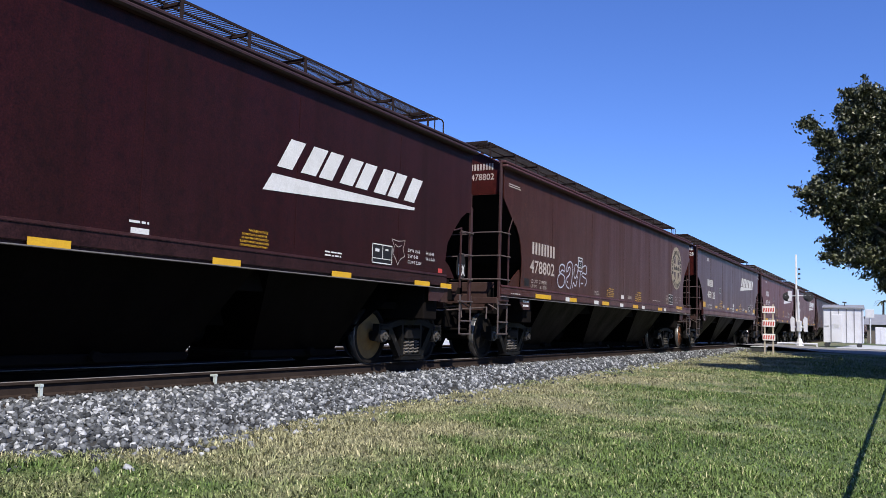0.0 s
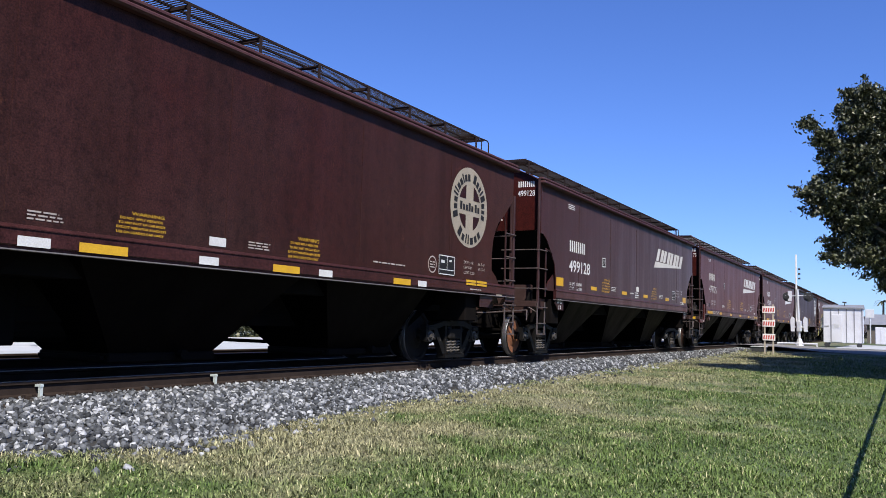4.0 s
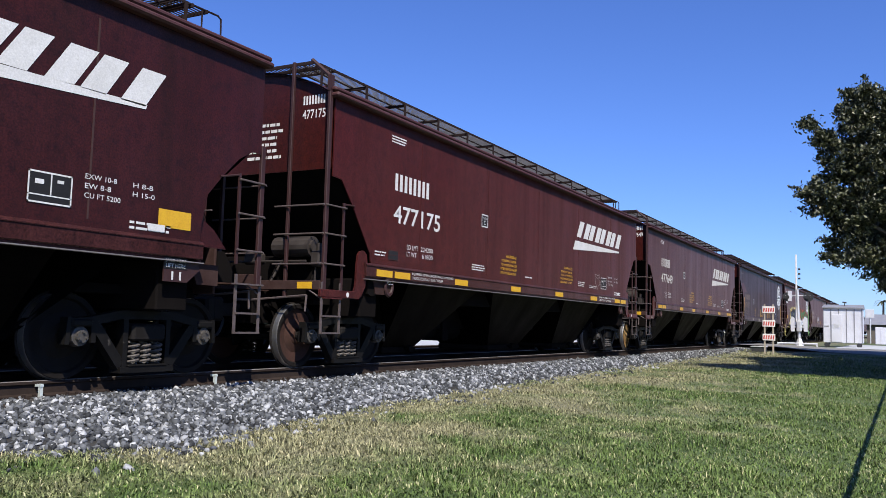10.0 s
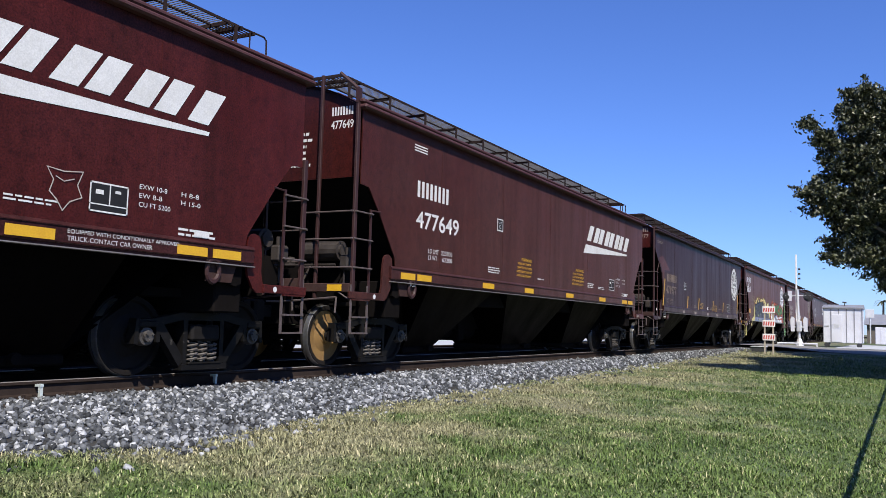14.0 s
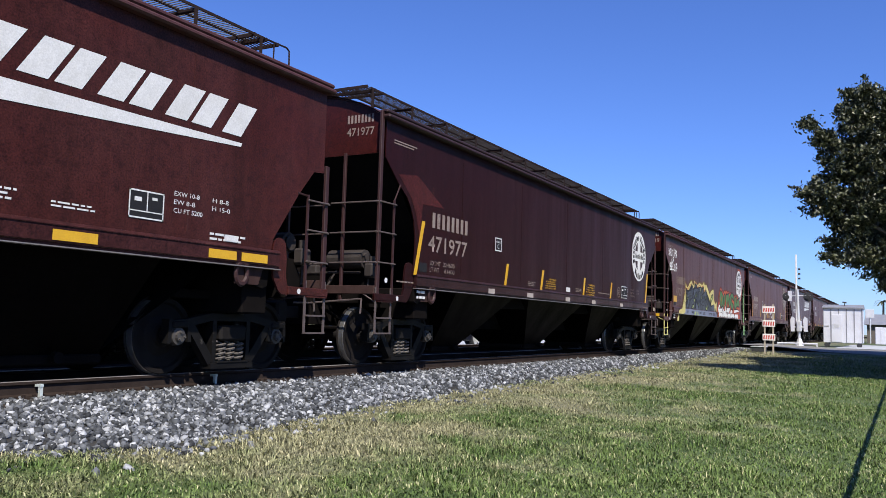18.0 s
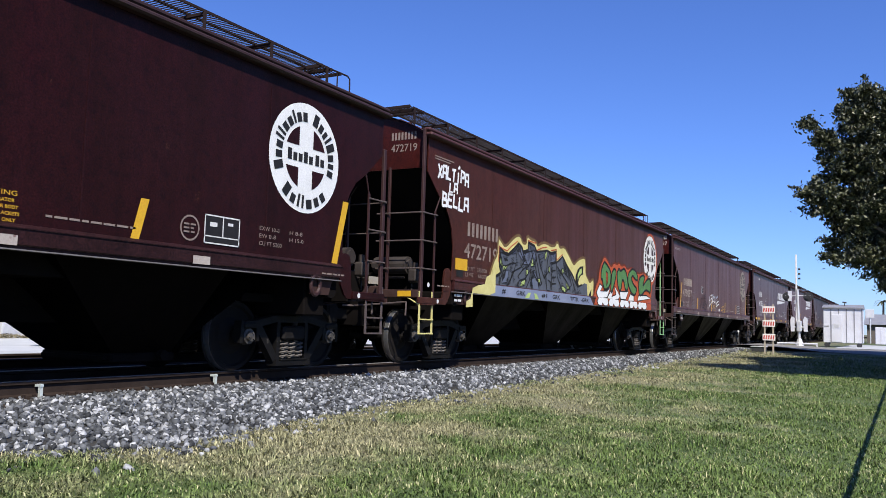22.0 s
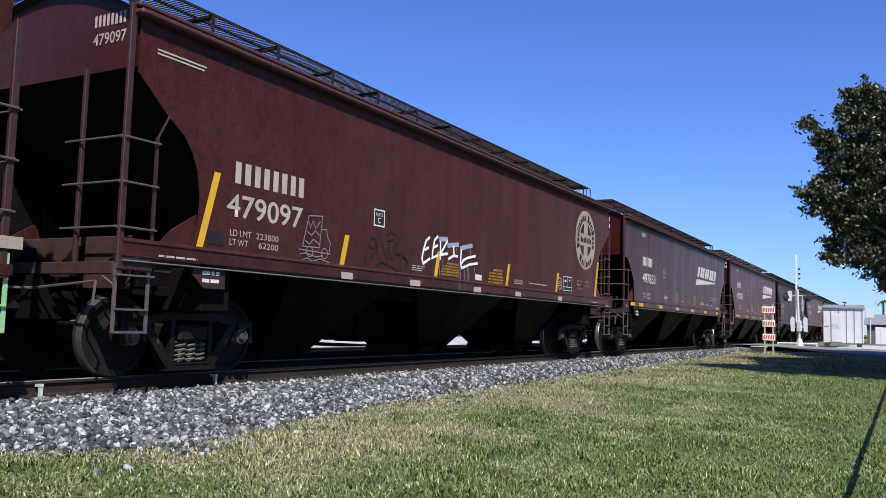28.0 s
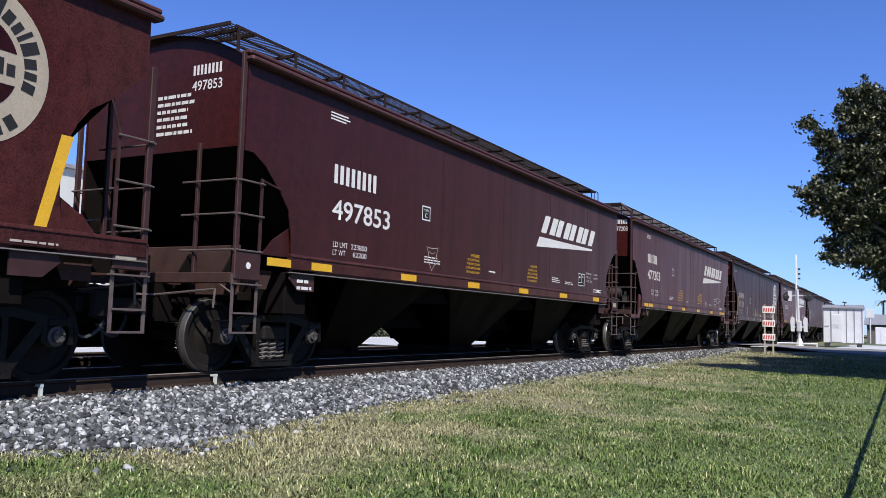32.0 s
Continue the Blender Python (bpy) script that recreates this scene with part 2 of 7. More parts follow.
def mesh_of(bm, mat, name="mesh", smooth=False):
    me = bpy.data.meshes.new(name)
    bm.to_mesh(me)
    bm.free()
    me.materials.append(mat)
    if smooth:
        me.shade_smooth()
    return me


def part(name, bm, mat, parent, label="", at=None, smooth=False):
    me = bm if isinstance(bm, bpy.types.Mesh) else mesh_of(bm, mat, name, smooth)
    ob = new(name, me)
    ob.parent = parent
    if at is not None:
        ob.matrix_basis = at
    return tagged(ob, label)


def thing(name, label, category, group="", kind=""):
    return tagged(new(name), label, category, group, kind)


def repaint(ob, mat):
    ob.material_slots[0].link = "OBJECT"
    ob.material_slots[0].material = mat


# ---- the hopper cars ----
# Each kind: length of the body, half outline of the end cut-out, foot of the end panel, bogie place, rungs, sill heights, full sill.
KINDS = {
    "angular": dict(long=16.35, cut=[(0.1, 2.90), (0.33, 2.88), (0.66, 2.50), (1.16, 1.82), (1.20, 1.64)], foot=3.02, bogie=1.34, rungs=(2.45, 2.02, 1.57), sill=(1.40, 1.64), post=4.70),
    "notched": dict(long=16.15, cut=[(0.06, 2.92), (0.22, 2.92), (0.47, 2.78), (0.78, 2.48), (0.99, 2.24), (1.07, 1.86), (1.08, 1.62)], foot=3.00, bogie=1.36, rungs=(2.52, 2.08, 1.61), sill=(1.38, 1.62), post=4.60),
    "rounded": dict(long=17.25, cut=[(0.1, 3.46), (0.56, 3.06), (0.82, 2.89), (0.97, 2.70), (1.07, 2.50), (1.13, 2.19), (1.12, 1.84), (1.07, 1.56)], foot=3.54, bogie=1.60, rungs=(2.70, 2.20, 1.70), sill=(1.33, 1.56), post=3.55)}
KINDS["long_rounded"] = dict(KINDS["rounded"], long=17.75, bogie=1.78)
KINDS["short_rounded"] = dict(KINDS["rounded"], long=16.95)
KINDS["geared_rounded"] = dict(KINDS["rounded"], geared=True)
KINDS["short_geared_rounded"] = dict(KINDS["short_rounded"], geared=True)
KINDS["late_notched"] = dict(KINDS["notched"], post=3.05)
KINDS["front_notched"] = dict(KINDS["notched"], long=16.36)
AXLE, WHEEL_R = 0.93, 0.49     # half wheelbase, tread radius
SIDE = 1.60                    # half the width over the side sheets


def arch(y):
    return 4.18 + 0.46 * (1 - (y / 1.56) ** 2)


def wheel_mesh(mat, rim=None):
    bm = bmesh.new()
    r = WHEEL_R
    lathe(bm, [(0.10, -0.075), (0.12, -0.075), (0.15, -0.045), (0.26, -0.005), (r - 0.085, -0.02), (r - 0.065, -0.062), (r - 0.012, -0.065),
               (r - 0.004, -0.058), (r, -0.045), (r + 0.003, 0.035), (r + 0.027, 0.045), (r + 0.027, 0.062), (r, 0.070), (r - 0.05, 0.070),
               (r - 0.08, 0.03), (0.25, 0.045), (0.14, 0.08), (0.10, 0.085)], 44)
    me = mesh_of(bm, mat, "wheel")
    me.materials.append(M_TREAD)
    me.materials.append(rim or M_WHEEL)
    for f in me.polygons:
        c = f.center
        if math.hypot(c.x, c.z) > r - 0.10:
            f.material_index = 2
        if r - 0.012 < math.hypot(c.x, c.z) < r + 0.012 and -0.06 < c.y < 0.04:
            f.material_index = 1
    return me


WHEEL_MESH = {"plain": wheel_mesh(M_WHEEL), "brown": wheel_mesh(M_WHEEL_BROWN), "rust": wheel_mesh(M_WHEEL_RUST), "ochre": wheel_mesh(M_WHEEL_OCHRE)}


def rounded_corner(points):
    """Cuts each corner of an outline once."""
    out = []
    for (xa, za), (xb, zb) in zip(points, points[1:] + points[:1]):
        out += [(xa * 0.8 + xb * 0.2, za * 0.8 + zb * 0.2), (xa * 0.2 + xb * 0.8, za * 0.2 + zb * 0.8)]
    return out


def tube(bm, pts, r, n=6):
    """One bent bar along a line of points."""
    pts = [Vector(p) for p in pts]
    rings = []
    for k, p in enumerate(pts):
        d = (pts[min(k + 1, len(pts) - 1)] - pts[max(k - 1, 0)]).normalized()
        u = d.cross(Vector((0.31, 0.87, 0.12))).normalized()
        w = d.cross(u)
        rings.append([bm.verts.new(p + r * (math.cos(j * math.tau / n) * u + math.sin(j * math.tau / n) * w)) for j in range(n)])
    fs = [bm.faces.new((a[j], a[(j + 1) % n], b[(j + 1) % n], b[j])) for a, b in zip(rings, rings[1:]) for j in range(n)]
    fs += [bm.faces.new(rings[0]), bm.faces.new(rings[-1])]
    bmesh.ops.recalc_face_normals(bm, faces=fs)


def small_meshes():
    out = {}
    bm = bmesh.new()
    rod(bm, (0, -0.98, 0), (0, 0.98, 0), 0.085, 14)
    out["axle"] = mesh_of(bm, M_TRUCK, "axle", False)
    bm = bmesh.new()
    lathe(bm, [(0.02, -0.10), (0.07, -0.10), (0.075, -0.06), (0.11, -0.055), (0.12, 0.05), (0.10, 0.07), (0.02, 0.07)], 14)
    for k in range(3):
        a = k * math.tau / 3
        rod(bm, (0.05 * math.cos(a), -0.12, 0.05 * math.sin(a)), (0.05 * math.cos(a), -0.09, 0.05 * math.sin(a)), 0.014, 6)
    out["bearing"] = mesh_of(bm, M_BEARING, "bearing")
    # one coil of the suspension, built of a helix of short rods
    bm = bmesh.new()
    turns, steps = 4.5, 45
    pts = [Vector((0.062 * math.cos(k / steps * turns * math.tau), 0.062 * math.sin(k / steps * turns * math.tau), -0.13 + 0.26 * k / steps)) for k in range(steps + 1)]
    tube(bm, pts, 0.017, 5)
    out["spring"] = mesh_of(bm, M_SPRING, "spring")
    # cast side frame of a bogie
    bm = bmesh.new()
    w = 0.13
    top = [(-AXLE - 0.16, 0.635), (-AXLE + 0.14, 0.66), (-0.40, 0.74), (0.40, 0.74), (AXLE - 0.14, 0.66), (AXLE + 0.16, 0.635)]
    for (xa, za), (xb, zb) in zip(top, top[1:]):
        beam(bm, (xa - 0.01, 0, za), (xb + 0.01, 0, zb), w, 0.10)
    for s in (-1, 1):
        beam(bm, (s * (AXLE - 0.16), 0, 0.66), (s * 0.36, 0, 0.15), w * 0.9, 0.12)
        beam(bm, (s * 0.32, 0, 0.12), (s * 0.32, 0, 0.73), w, 0.07)
        beam(bm, (s * (AXLE + 0.17), 0, 0.40), (s * (AXLE + 0.15), 0, 0.70), w, 0.055)
        beam(bm, (s * (AXLE - 0.17), 0, 0.42), (s * (AXLE - 0.15), 0, 0.70), w, 0.055)
        box(bm, s * AXLE - 0.13, s * AXLE + 0.13, -0.09, 0.06, 0.60, 0.68, 0.015)
    beam(bm, (-0.40, 0, 0.10), (0.40, 0, 0.10), w * 1.5, 0.07)
    box(bm, -0.29, 0.29, -0.11, 0.09, 0.135, 0.16, 0.008)
    box(bm, -0.28, 0.28, 0.105, 0.13, 0.15, 0.46)
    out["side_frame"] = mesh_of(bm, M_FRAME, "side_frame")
    bm = bmesh.new()
    box(bm, -0.25, 0.25, -1.15, 1.15, 0.43, 0.64, 0.03)
    box(bm, -0.19, 0.19, -0.6, 0.6, 0.70, 0.80, 0.02)
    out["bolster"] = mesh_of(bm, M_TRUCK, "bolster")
    bm = bmesh.new()
    for s in (-1, 1):
        rod(bm, (s * 0.36, -0.85, 0.42), (s * 0.36, 0.85, 0.42), 0.035, 8)
        for q in (-0.76, 0.76):
            box(bm, s * 0.40 - 0.035, s * 0.40 + 0.045, q - 0.045, q + 0.045, 0.33, 0.60, 0.01)
    out["brake_beam"] = mesh_of(bm, M_UNDER, "brake_beam")
    # rungs
    bm = bmesh.new()
    rod(bm, (-0.03, 0, 0), (0.46, 0, 0), 0.013, 6)
    rod(bm, (-0.02, 0, 0), (-0.02, 0.04, 0), 0.018, 6)
    rod(bm, (0.43, 0, 0), (0.43, 0.04, 0), 0.018, 6)
    out["side_rung"] = mesh_of(bm, M_RUNG, "rung")
    bm = bmesh.new()
    rod(bm, (0, -0.03, 0), (0, 0.92, 0), 0.013, 6)
    rod(bm, (0, 0.02, 0), (0.04, 0.02, 0), 0.018, 6)
    rod(bm, (0, 0.72, 0), (0.04, 0.72, 0), 0.018, 6)
    out["end_rung"] = mesh_of(bm, M_RUNG, "rung")
    # corner step under the sill
    bm = bmesh.new()
    for x in (-0.04, 0.41):
        box(bm, x - 0.022, x + 0.022, -0.008, 0.008, 0.54, 1.30)
    for z in (0.55, 0.80):
        box(bm, -0.04, 0.41, -0.035, 0.02, z - 0.012, z + 0.012)
    rod(bm, (-0.04, 0.0, 1.05), (-0.04, 0.42, 1.28), 0.012, 6)
    out["step"] = mesh_of(bm, M_RUNG, "step")
    # knuckle coupler with its shank, at the head's face x = 0, running to +x
    bm = bmesh.new()
    box(bm, 0.10, 1.0, -0.09, 0.09, 0.76, 0.96, 0.02)
    box(bm, -0.04, 0.20, -0.06, 0.24, 0.68, 1.04, 0.04)
    box(bm, -0.16, 0.06, -0.23, -0.06, 0.68, 1.04, 0.04)
    rod(bm, (-0.02, -0.15, 0.63), (-0.02, -0.15, 1.09), 0.055, 10)
    out["coupler"] = mesh_of(bm, M_TRUCK, "coupler")
    bm = bmesh.new()
    pts = [Vector((0.35 - 0.55 * k / 10, 0.30 - 0.1 * math.sin(k / 10 * 3.1), 0.95 - 0.50 * math.sin(k / 10 * 2.4))) for k in range(11)]
    tube(bm, pts, 0.024)
    out["air_hose"] = mesh_of(bm, M_DARK, "air_hose")
    # loop below the sill for pulling the car
    bm = bmesh.new()
    n = 16
    rings = [[bm.verts.new(((0.105 + 0.03 * math.cos(q)) * math.cos(u), 0.03 * math.sin(q), 1.35 * (0.105 + 0.03 * math.cos(q)) * math.sin(u)))
              for q in (j * math.tau / 6 for j in range(6))] for u in (i * math.tau / n for i in range(n))]
    for i in range(n):
        for j in range(6):
            bm.faces.new((rings[i][j], rings[(i + 1) % n][j], rings[(i + 1) % n][(j + 1) % 6], rings[i][(j + 1) % 6]))
    bmesh.ops.recalc_face_normals(bm, faces=bm.faces)
    box(bm, -0.13, 0.13, -0.02, 0.03, 0.10, 0.20, 0.01)
    out["pull_loop"] = mesh_of(bm, M_POST, "pull_loop")
    # bracket that carries the walkway
    bm = bmesh.new()
    box(bm, -0.022, 0.022, -1.172, -1.15, 4.36, 4.72)
    box(bm, -0.02, 0.02, -1.15, -0.56, 4.655, 4.70)
    out["bracket"] = mesh_of(bm, M_GRATE, "bracket")
    bm = bmesh.new()
    box(bm, -0.012, 0.012, 0, 0.004, -1.08, 1.08)
    out["seam"] = mesh_of(bm, PAINT["dark"], "seam")
    return out


SMALL = small_meshes()


def build_car(kind):
    """One hopper car, its near end at x = 0, the track's centre at y = 0, rail tops at z = 0."""
    k = KINDS[kind]
    L, (s0, s1), foot = k["long"], k["sill"], k["foot"]
    far = Matrix.Translation((L, 0, 0)) @ Matrix.Diagonal((-1, 1, 1, 1))
    other = Matrix.Diagonal((1, -1, 1, 1))
    car = new("hopper_car")
    paint = PAINT["red"]
    geared = kind == "angular" or k.get("geared", False)
    base = 1.08 if geared else 1.16
    cut = k["cut"]
    # side sheets
    loop = [(cut[0][0], 4.10)] + cut + [(L - x, z) for x, z in reversed(cut)] + [(L - cut[0][0], 4.10)]
    whole = [(0.1, 4.10), (0.1, s1), (L - 0.1, s1), (L - 0.1, 4.10)]
    for s in (-1, 1):
        bm = bmesh.new()
        slab(bm, loop if s < 0 else whole, s * SIDE, s * (SIDE - 0.02))
        sheet = part("side_sheet", bm, paint, car)
        n = 5
        for i in range(1, n + 1):
            x = L * i / (n + 1)
            part("seam", SMALL["seam"], None, sheet, at=Matrix.Translation((x, s * SIDE - (0.004 if s < 0 else 0), (4.04 + s1) / 2 - 0.02)))
        # top chord with its two rolls
        bm = bmesh.new()
        y = s * SIDE
        box(bm, 0.0, L, min(y + s * 0.075, y - s * 0.06), max(y + s * 0.075, y - s * 0.06), 4.185, 4.25, 0.02)
        box(bm, 0.0, L, min(y + s * 0.122, y - s * 0.06), max(y + s * 0.122, y - s * 0.06), 4.09, 4.165, 0.025)
        part("top_chord", bm, M_CHORD, car)
        # side sill, a channel with a lit upper lip
        bm = bmesh.new()
        xa = 0.0 if kind.endswith("rounded") and not geared else 1.18 if kind.endswith("rounded") else 1.04
        box(bm, xa, L - xa, min(y + s * 0.03, y - s * 0.05), max(y + s * 0.03, y - s * 0.05), s0 + 0.05, s1, 0.008)
        box(bm, xa, L - xa, min(y, y - s * 0.05), max(y, y - s * 0.05), s0 + 0.014, s0 + 0.05)
        edge = [(y - s * 0.02, s1 + 0.030), (y + s * 0.008, s1 + 0.026), (y + s * 0.042, s1 - 0.008), (y + s * 0.042, s1 - 0.018), (y - s * 0.02, s1 - 0.018)]
        a, b = [bm.verts.new((xa, u, v)) for u, v in edge], [bm.verts.new((L - xa, u, v)) for u, v in edge]
        for i in range(5):
            bm.faces.new((a[i], a[(i + 1) % 5], b[(i + 1) % 5], b[i]))
        bm.faces.new(a)
        bm.faces.new(b)
        bmesh.ops.recalc_face_normals(bm, faces=bm.faces)
        sill = part("side_sill", bm, M_SILL, car)
        bm = bmesh.new()
        box(bm, xa, L - xa, min(y + s * 0.05, y - s * 0.05), max(y + s * 0.05, y - s * 0.05), s0, s0 + 0.013)
        part("sill_flange", bm, M_FLANGE, sill, "pale lower edge of the sill")
        # walkway grating, open between its bars
        bm = bmesh.new()
        ya, yb = sorted((s * 1.15, s * 0.56))
        for yy in (ya, (ya + yb) / 2, yb):
            box(bm, 0.25, L - 1.05, yy - 0.01, yy + 0.01, 4.70, 4.735)
        walkway = part("walkway", bm, M_GRATE, car, "open steel grating walkway")
        bm = bmesh.new()
        x = 0.27
        while x < L - 1.06:
            box(bm, x, x + 0.016, ya + 0.01, yb - 0.01, 4.714, 4.724)
            x += 0.056
        tagged(part("grating", bm, M_PALE_MESH if kind == "angular" else M_MESH, walkway), kind="stuff")
        nb = 12
        for i in range(nb + 1):
            m = Matrix.Translation((0.30 + (L - 1.4) * i / nb, 0, 0)) @ (Matrix.Identity(4) if s < 0 else Matrix.Rotation(math.pi, 4, "Z"))
            part("bracket", SMALL["bracket"], None, walkway, at=m)
        bm = bmesh.new()
        tube(bm, [(L - 1.10, s * 1.14, 4.725), (L - 0.52, s * 1.14, 4.735), (L - 0.46, s * 1.14, 4.70), (L - 0.45, s * 1.14, 4.40)], 0.014)
        tube(bm, [(L - 0.80, s * 1.14, 4.73), (L - 0.80, s * 1.14, 4.40)], 0.012)
        part("hoop", bm, M_GRATE, walkway)
    # roof and its hatches
    bm = bmesh.new()
    ys = [-1.58 + 3.16 * i / 14 for i in range(15)]
    a = [[bm.verts.new((x, y, arch(y) - dz)) for y in ys] for x, dz in ((0.02, 0), (L - 0.02, 0), (0.02, 0.03), (L - 0.02, 0.03))]
    for i in range(14):
        bm.faces.new((a[0][i], a[1][i], a[1][i + 1], a[0][i + 1]))
        bm.faces.new((a[2][i + 1], a[3][i + 1], a[3][i], a[2][i]))
    bmesh.ops.recalc_face_normals(bm, faces=bm.faces)
    part("roof", bm, M_CHORD, car)
    bm = bmesh.new()
    box(bm, 0.9, L - 0.9, -0.36, 0.36, 4.58, 4.70, 0.02)
    coaming = part("coaming", bm, M_CHORD, car)
    span = (L - 2.0) / 4
    for i in range(4):
        bm = bmesh.new()
        box(bm, 1.0 + span * i + 0.05, 1.0 + span * (i + 1) - 0.05, -0.40, 0.40, 4.70, 4.76, 0.025)
        for j in range(4):
            xx = 1.0 + span * (i + (j + 0.5) / 4)
            box(bm, xx - 0.03, xx + 0.03, -0.43, 0.43, 4.76, 4.785)
        part("hatch_cover", bm, M_CHORD, coaming)
    # hoppers and outlet gates: (top from, to, bottom from, to)
    x0, c = 2.75 if not kind.endswith("rounded") else 3.15, L / 2
    x1 = L - x0
    la, lb, lc, ld = {"front_notched": (-3.05, -1.72, 1.72, 3.05), "long_rounded": (-3.55, -0.85, 0.85, 3.55), "angular": (-3.95, -0.60, 1.10, 3.40),
                      "rounded": (-4.0, -0.45, 0.60, 4.1)}.get(kind, (-4.0, -0.35, 0.60, 4.2) if geared else (-3.92, -0.47, 0.47, 3.92))
    for ta, tb, ba, bb in ((x0, c - 2.2, x0 + 0.35, c + la), (c - 2.2, c + (lc + ld) / 2, c + lb, c + lc), (c + (lc + ld) / 2, x1, c + ld, x1 - 0.35)):
        bm = bmesh.new()
        mid, hb = (ba + bb) / 2, (bb - ba) / 2
        t = [bm.verts.new((x, y, s1 + 0.1)) for x, y in ((ta + 0.01, -1.52), (tb - 0.01, -1.52), (tb - 0.01, 1.52), (ta + 0.01, 1.52))]
        u = [bm.verts.new((x, y, 0.26)) for x, y in ((mid - hb, -0.62), (mid + hb, -0.62), (mid + hb, 0.62), (mid - hb, 0.62))]
        for j in range(4):
            bm.faces.new((t[j], t[(j + 1) % 4], u[(j + 1) % 4], u[j]))
        bm.faces.new(u[::-1])
        bm.faces.new(t)
        bmesh.ops.recalc_face_normals(bm, faces=bm.faces)
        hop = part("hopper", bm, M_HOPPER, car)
        bm = bmesh.new()
        box(bm, mid - hb - 0.04, mid + hb + 0.04, -0.66, 0.66, 0.15, 0.27, 0.02)
        box(bm, mid - hb - 0.10, mid + hb + 0.10, -0.58, 0.58, 0.19, 0.235)
        rod(bm, (mid + 0.2, -0.78, 0.24), (mid + 0.2, 0.78, 0.24), 0.03, 8)
        for q in (-0.76, 0.76):
            rod(bm, (mid + 0.2, q - 0.04, 0.24), (mid + 0.2, q + 0.04, 0.24), 0.07, 8)
        part("outlet_gate", bm, M_UNDER, hop)
    side, low = (-1, 0.95 if geared else 0.38) if kind.endswith("rounded") else (1, 0.36) if "notched" in kind else (-1, 0.38)
    bm = bmesh.new()
    rod(bm, (c + side * 1.0, 0.1, low + 0.22), (c + side * 2.6, 0.1, low + 0.22), 0.22, 14)
    box(bm, c + side * 2.0 - 0.13, c + side * 2.0 + 0.13, -0.28, 0.28, low - 0.02, 1.18, 0.02)
    part("reservoir", bm, M_UNDER, car)
    if not kind.endswith("rounded"):
        bm = bmesh.new()
        box(bm, c + 0.15, c + 2.35, 0.92, 1.30, 0.36 if "notched" in kind else 0.46, 1.12, 0.03)
        part("equipment_box", bm, M_UNDER, car)
    bm = bmesh.new()
    box(bm, 0.05, L - 0.05, -0.22, 0.22, 0.80, 1.18, 0.01)
    box(bm, 3.2, L - 3.2, -0.20, 0.20, 0.62, 0.86, 0.01)
    part("centre_sill", bm, M_UNDER, car)
    # Unseen dark box added to shut daylight out between the hoppers.
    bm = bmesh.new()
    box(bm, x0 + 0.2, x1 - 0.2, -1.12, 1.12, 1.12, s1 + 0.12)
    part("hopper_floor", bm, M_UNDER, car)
    # both ends
    for m in (Matrix.Identity(4), far):
        near = m.determinant() > 0
        bm = bmesh.new()
        ys = [-1.54 + 3.08 * i / 12 for i in range(13)]
        lo, hi = [bm.verts.new((0.10, y, foot)) for y in ys], [bm.verts.new((0.10, y, arch(y))) for y in ys]
        lo2, hi2 = [bm.verts.new((0.13, y, foot)) for y in ys], [bm.verts.new((0.13, y, arch(y))) for y in ys]
        for i in range(12):
            bm.faces.new((lo[i], lo[i + 1], hi[i + 1], hi[i]))
            bm.faces.new((hi2[i], hi2[i + 1], lo2[i + 1], lo2[i]))
            bm.faces.new((lo2[i], lo2[i + 1], lo[i + 1], lo[i]))
        bmesh.ops.recalc_face_normals(bm, faces=bm.faces)
        turned(bm, m)
        part("end_panel", bm, M_END, car)
        # Slope sheet, coloured near black for the shade behind the end opening.
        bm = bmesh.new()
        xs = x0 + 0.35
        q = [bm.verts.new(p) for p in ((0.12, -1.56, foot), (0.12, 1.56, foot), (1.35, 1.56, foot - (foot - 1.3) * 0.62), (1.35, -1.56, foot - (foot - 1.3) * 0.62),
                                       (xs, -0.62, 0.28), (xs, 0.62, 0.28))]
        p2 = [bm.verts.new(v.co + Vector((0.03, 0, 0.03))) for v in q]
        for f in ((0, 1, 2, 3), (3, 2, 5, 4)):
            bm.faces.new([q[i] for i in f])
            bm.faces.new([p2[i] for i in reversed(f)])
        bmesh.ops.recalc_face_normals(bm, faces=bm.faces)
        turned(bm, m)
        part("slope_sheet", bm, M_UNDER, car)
        bm = bmesh.new()
        box(bm, -0.06, 0.03, -1.56, 1.56, 1.18, 1.32, 0.01)
        box(bm, -0.02, 0.9, -0.28, 0.28, 1.16, 1.22)
        turned(bm, m)
        part("end_sill", bm, M_SHEAR, car)
        bm = bmesh.new()
        box(bm, 0.42, 0.46, -1.25, 1.25, 1.04, s1 + 0.10, 0.01)
        turned(bm, m)
        part("shear_plate", bm, M_UNDER if geared else M_SHEAR, car)
        bm = bmesh.new()
        box(bm, -0.12, 1.0, -0.34, 0.34, 0.66, 1.17, 0.01)
        turned(bm, m)
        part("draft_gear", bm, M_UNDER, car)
        for yy in (-1.25, -0.45, 0.45, 1.25):
            bm = bmesh.new()
            slab(bm, [(0.03, 1.20), (0.42, 1.20), (0.42, s1 - 0.02), (0.30, s1 - 0.02)], yy - 0.015, yy + 0.015)
            turned(bm, m)
            part("stiffener", bm, M_UNDER, car)
        # Dark panel added over the far sheet's inside, standing for the shade there.
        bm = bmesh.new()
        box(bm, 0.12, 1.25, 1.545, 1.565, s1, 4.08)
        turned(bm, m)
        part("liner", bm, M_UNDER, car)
        # crosswalk over the end
        bm = bmesh.new()
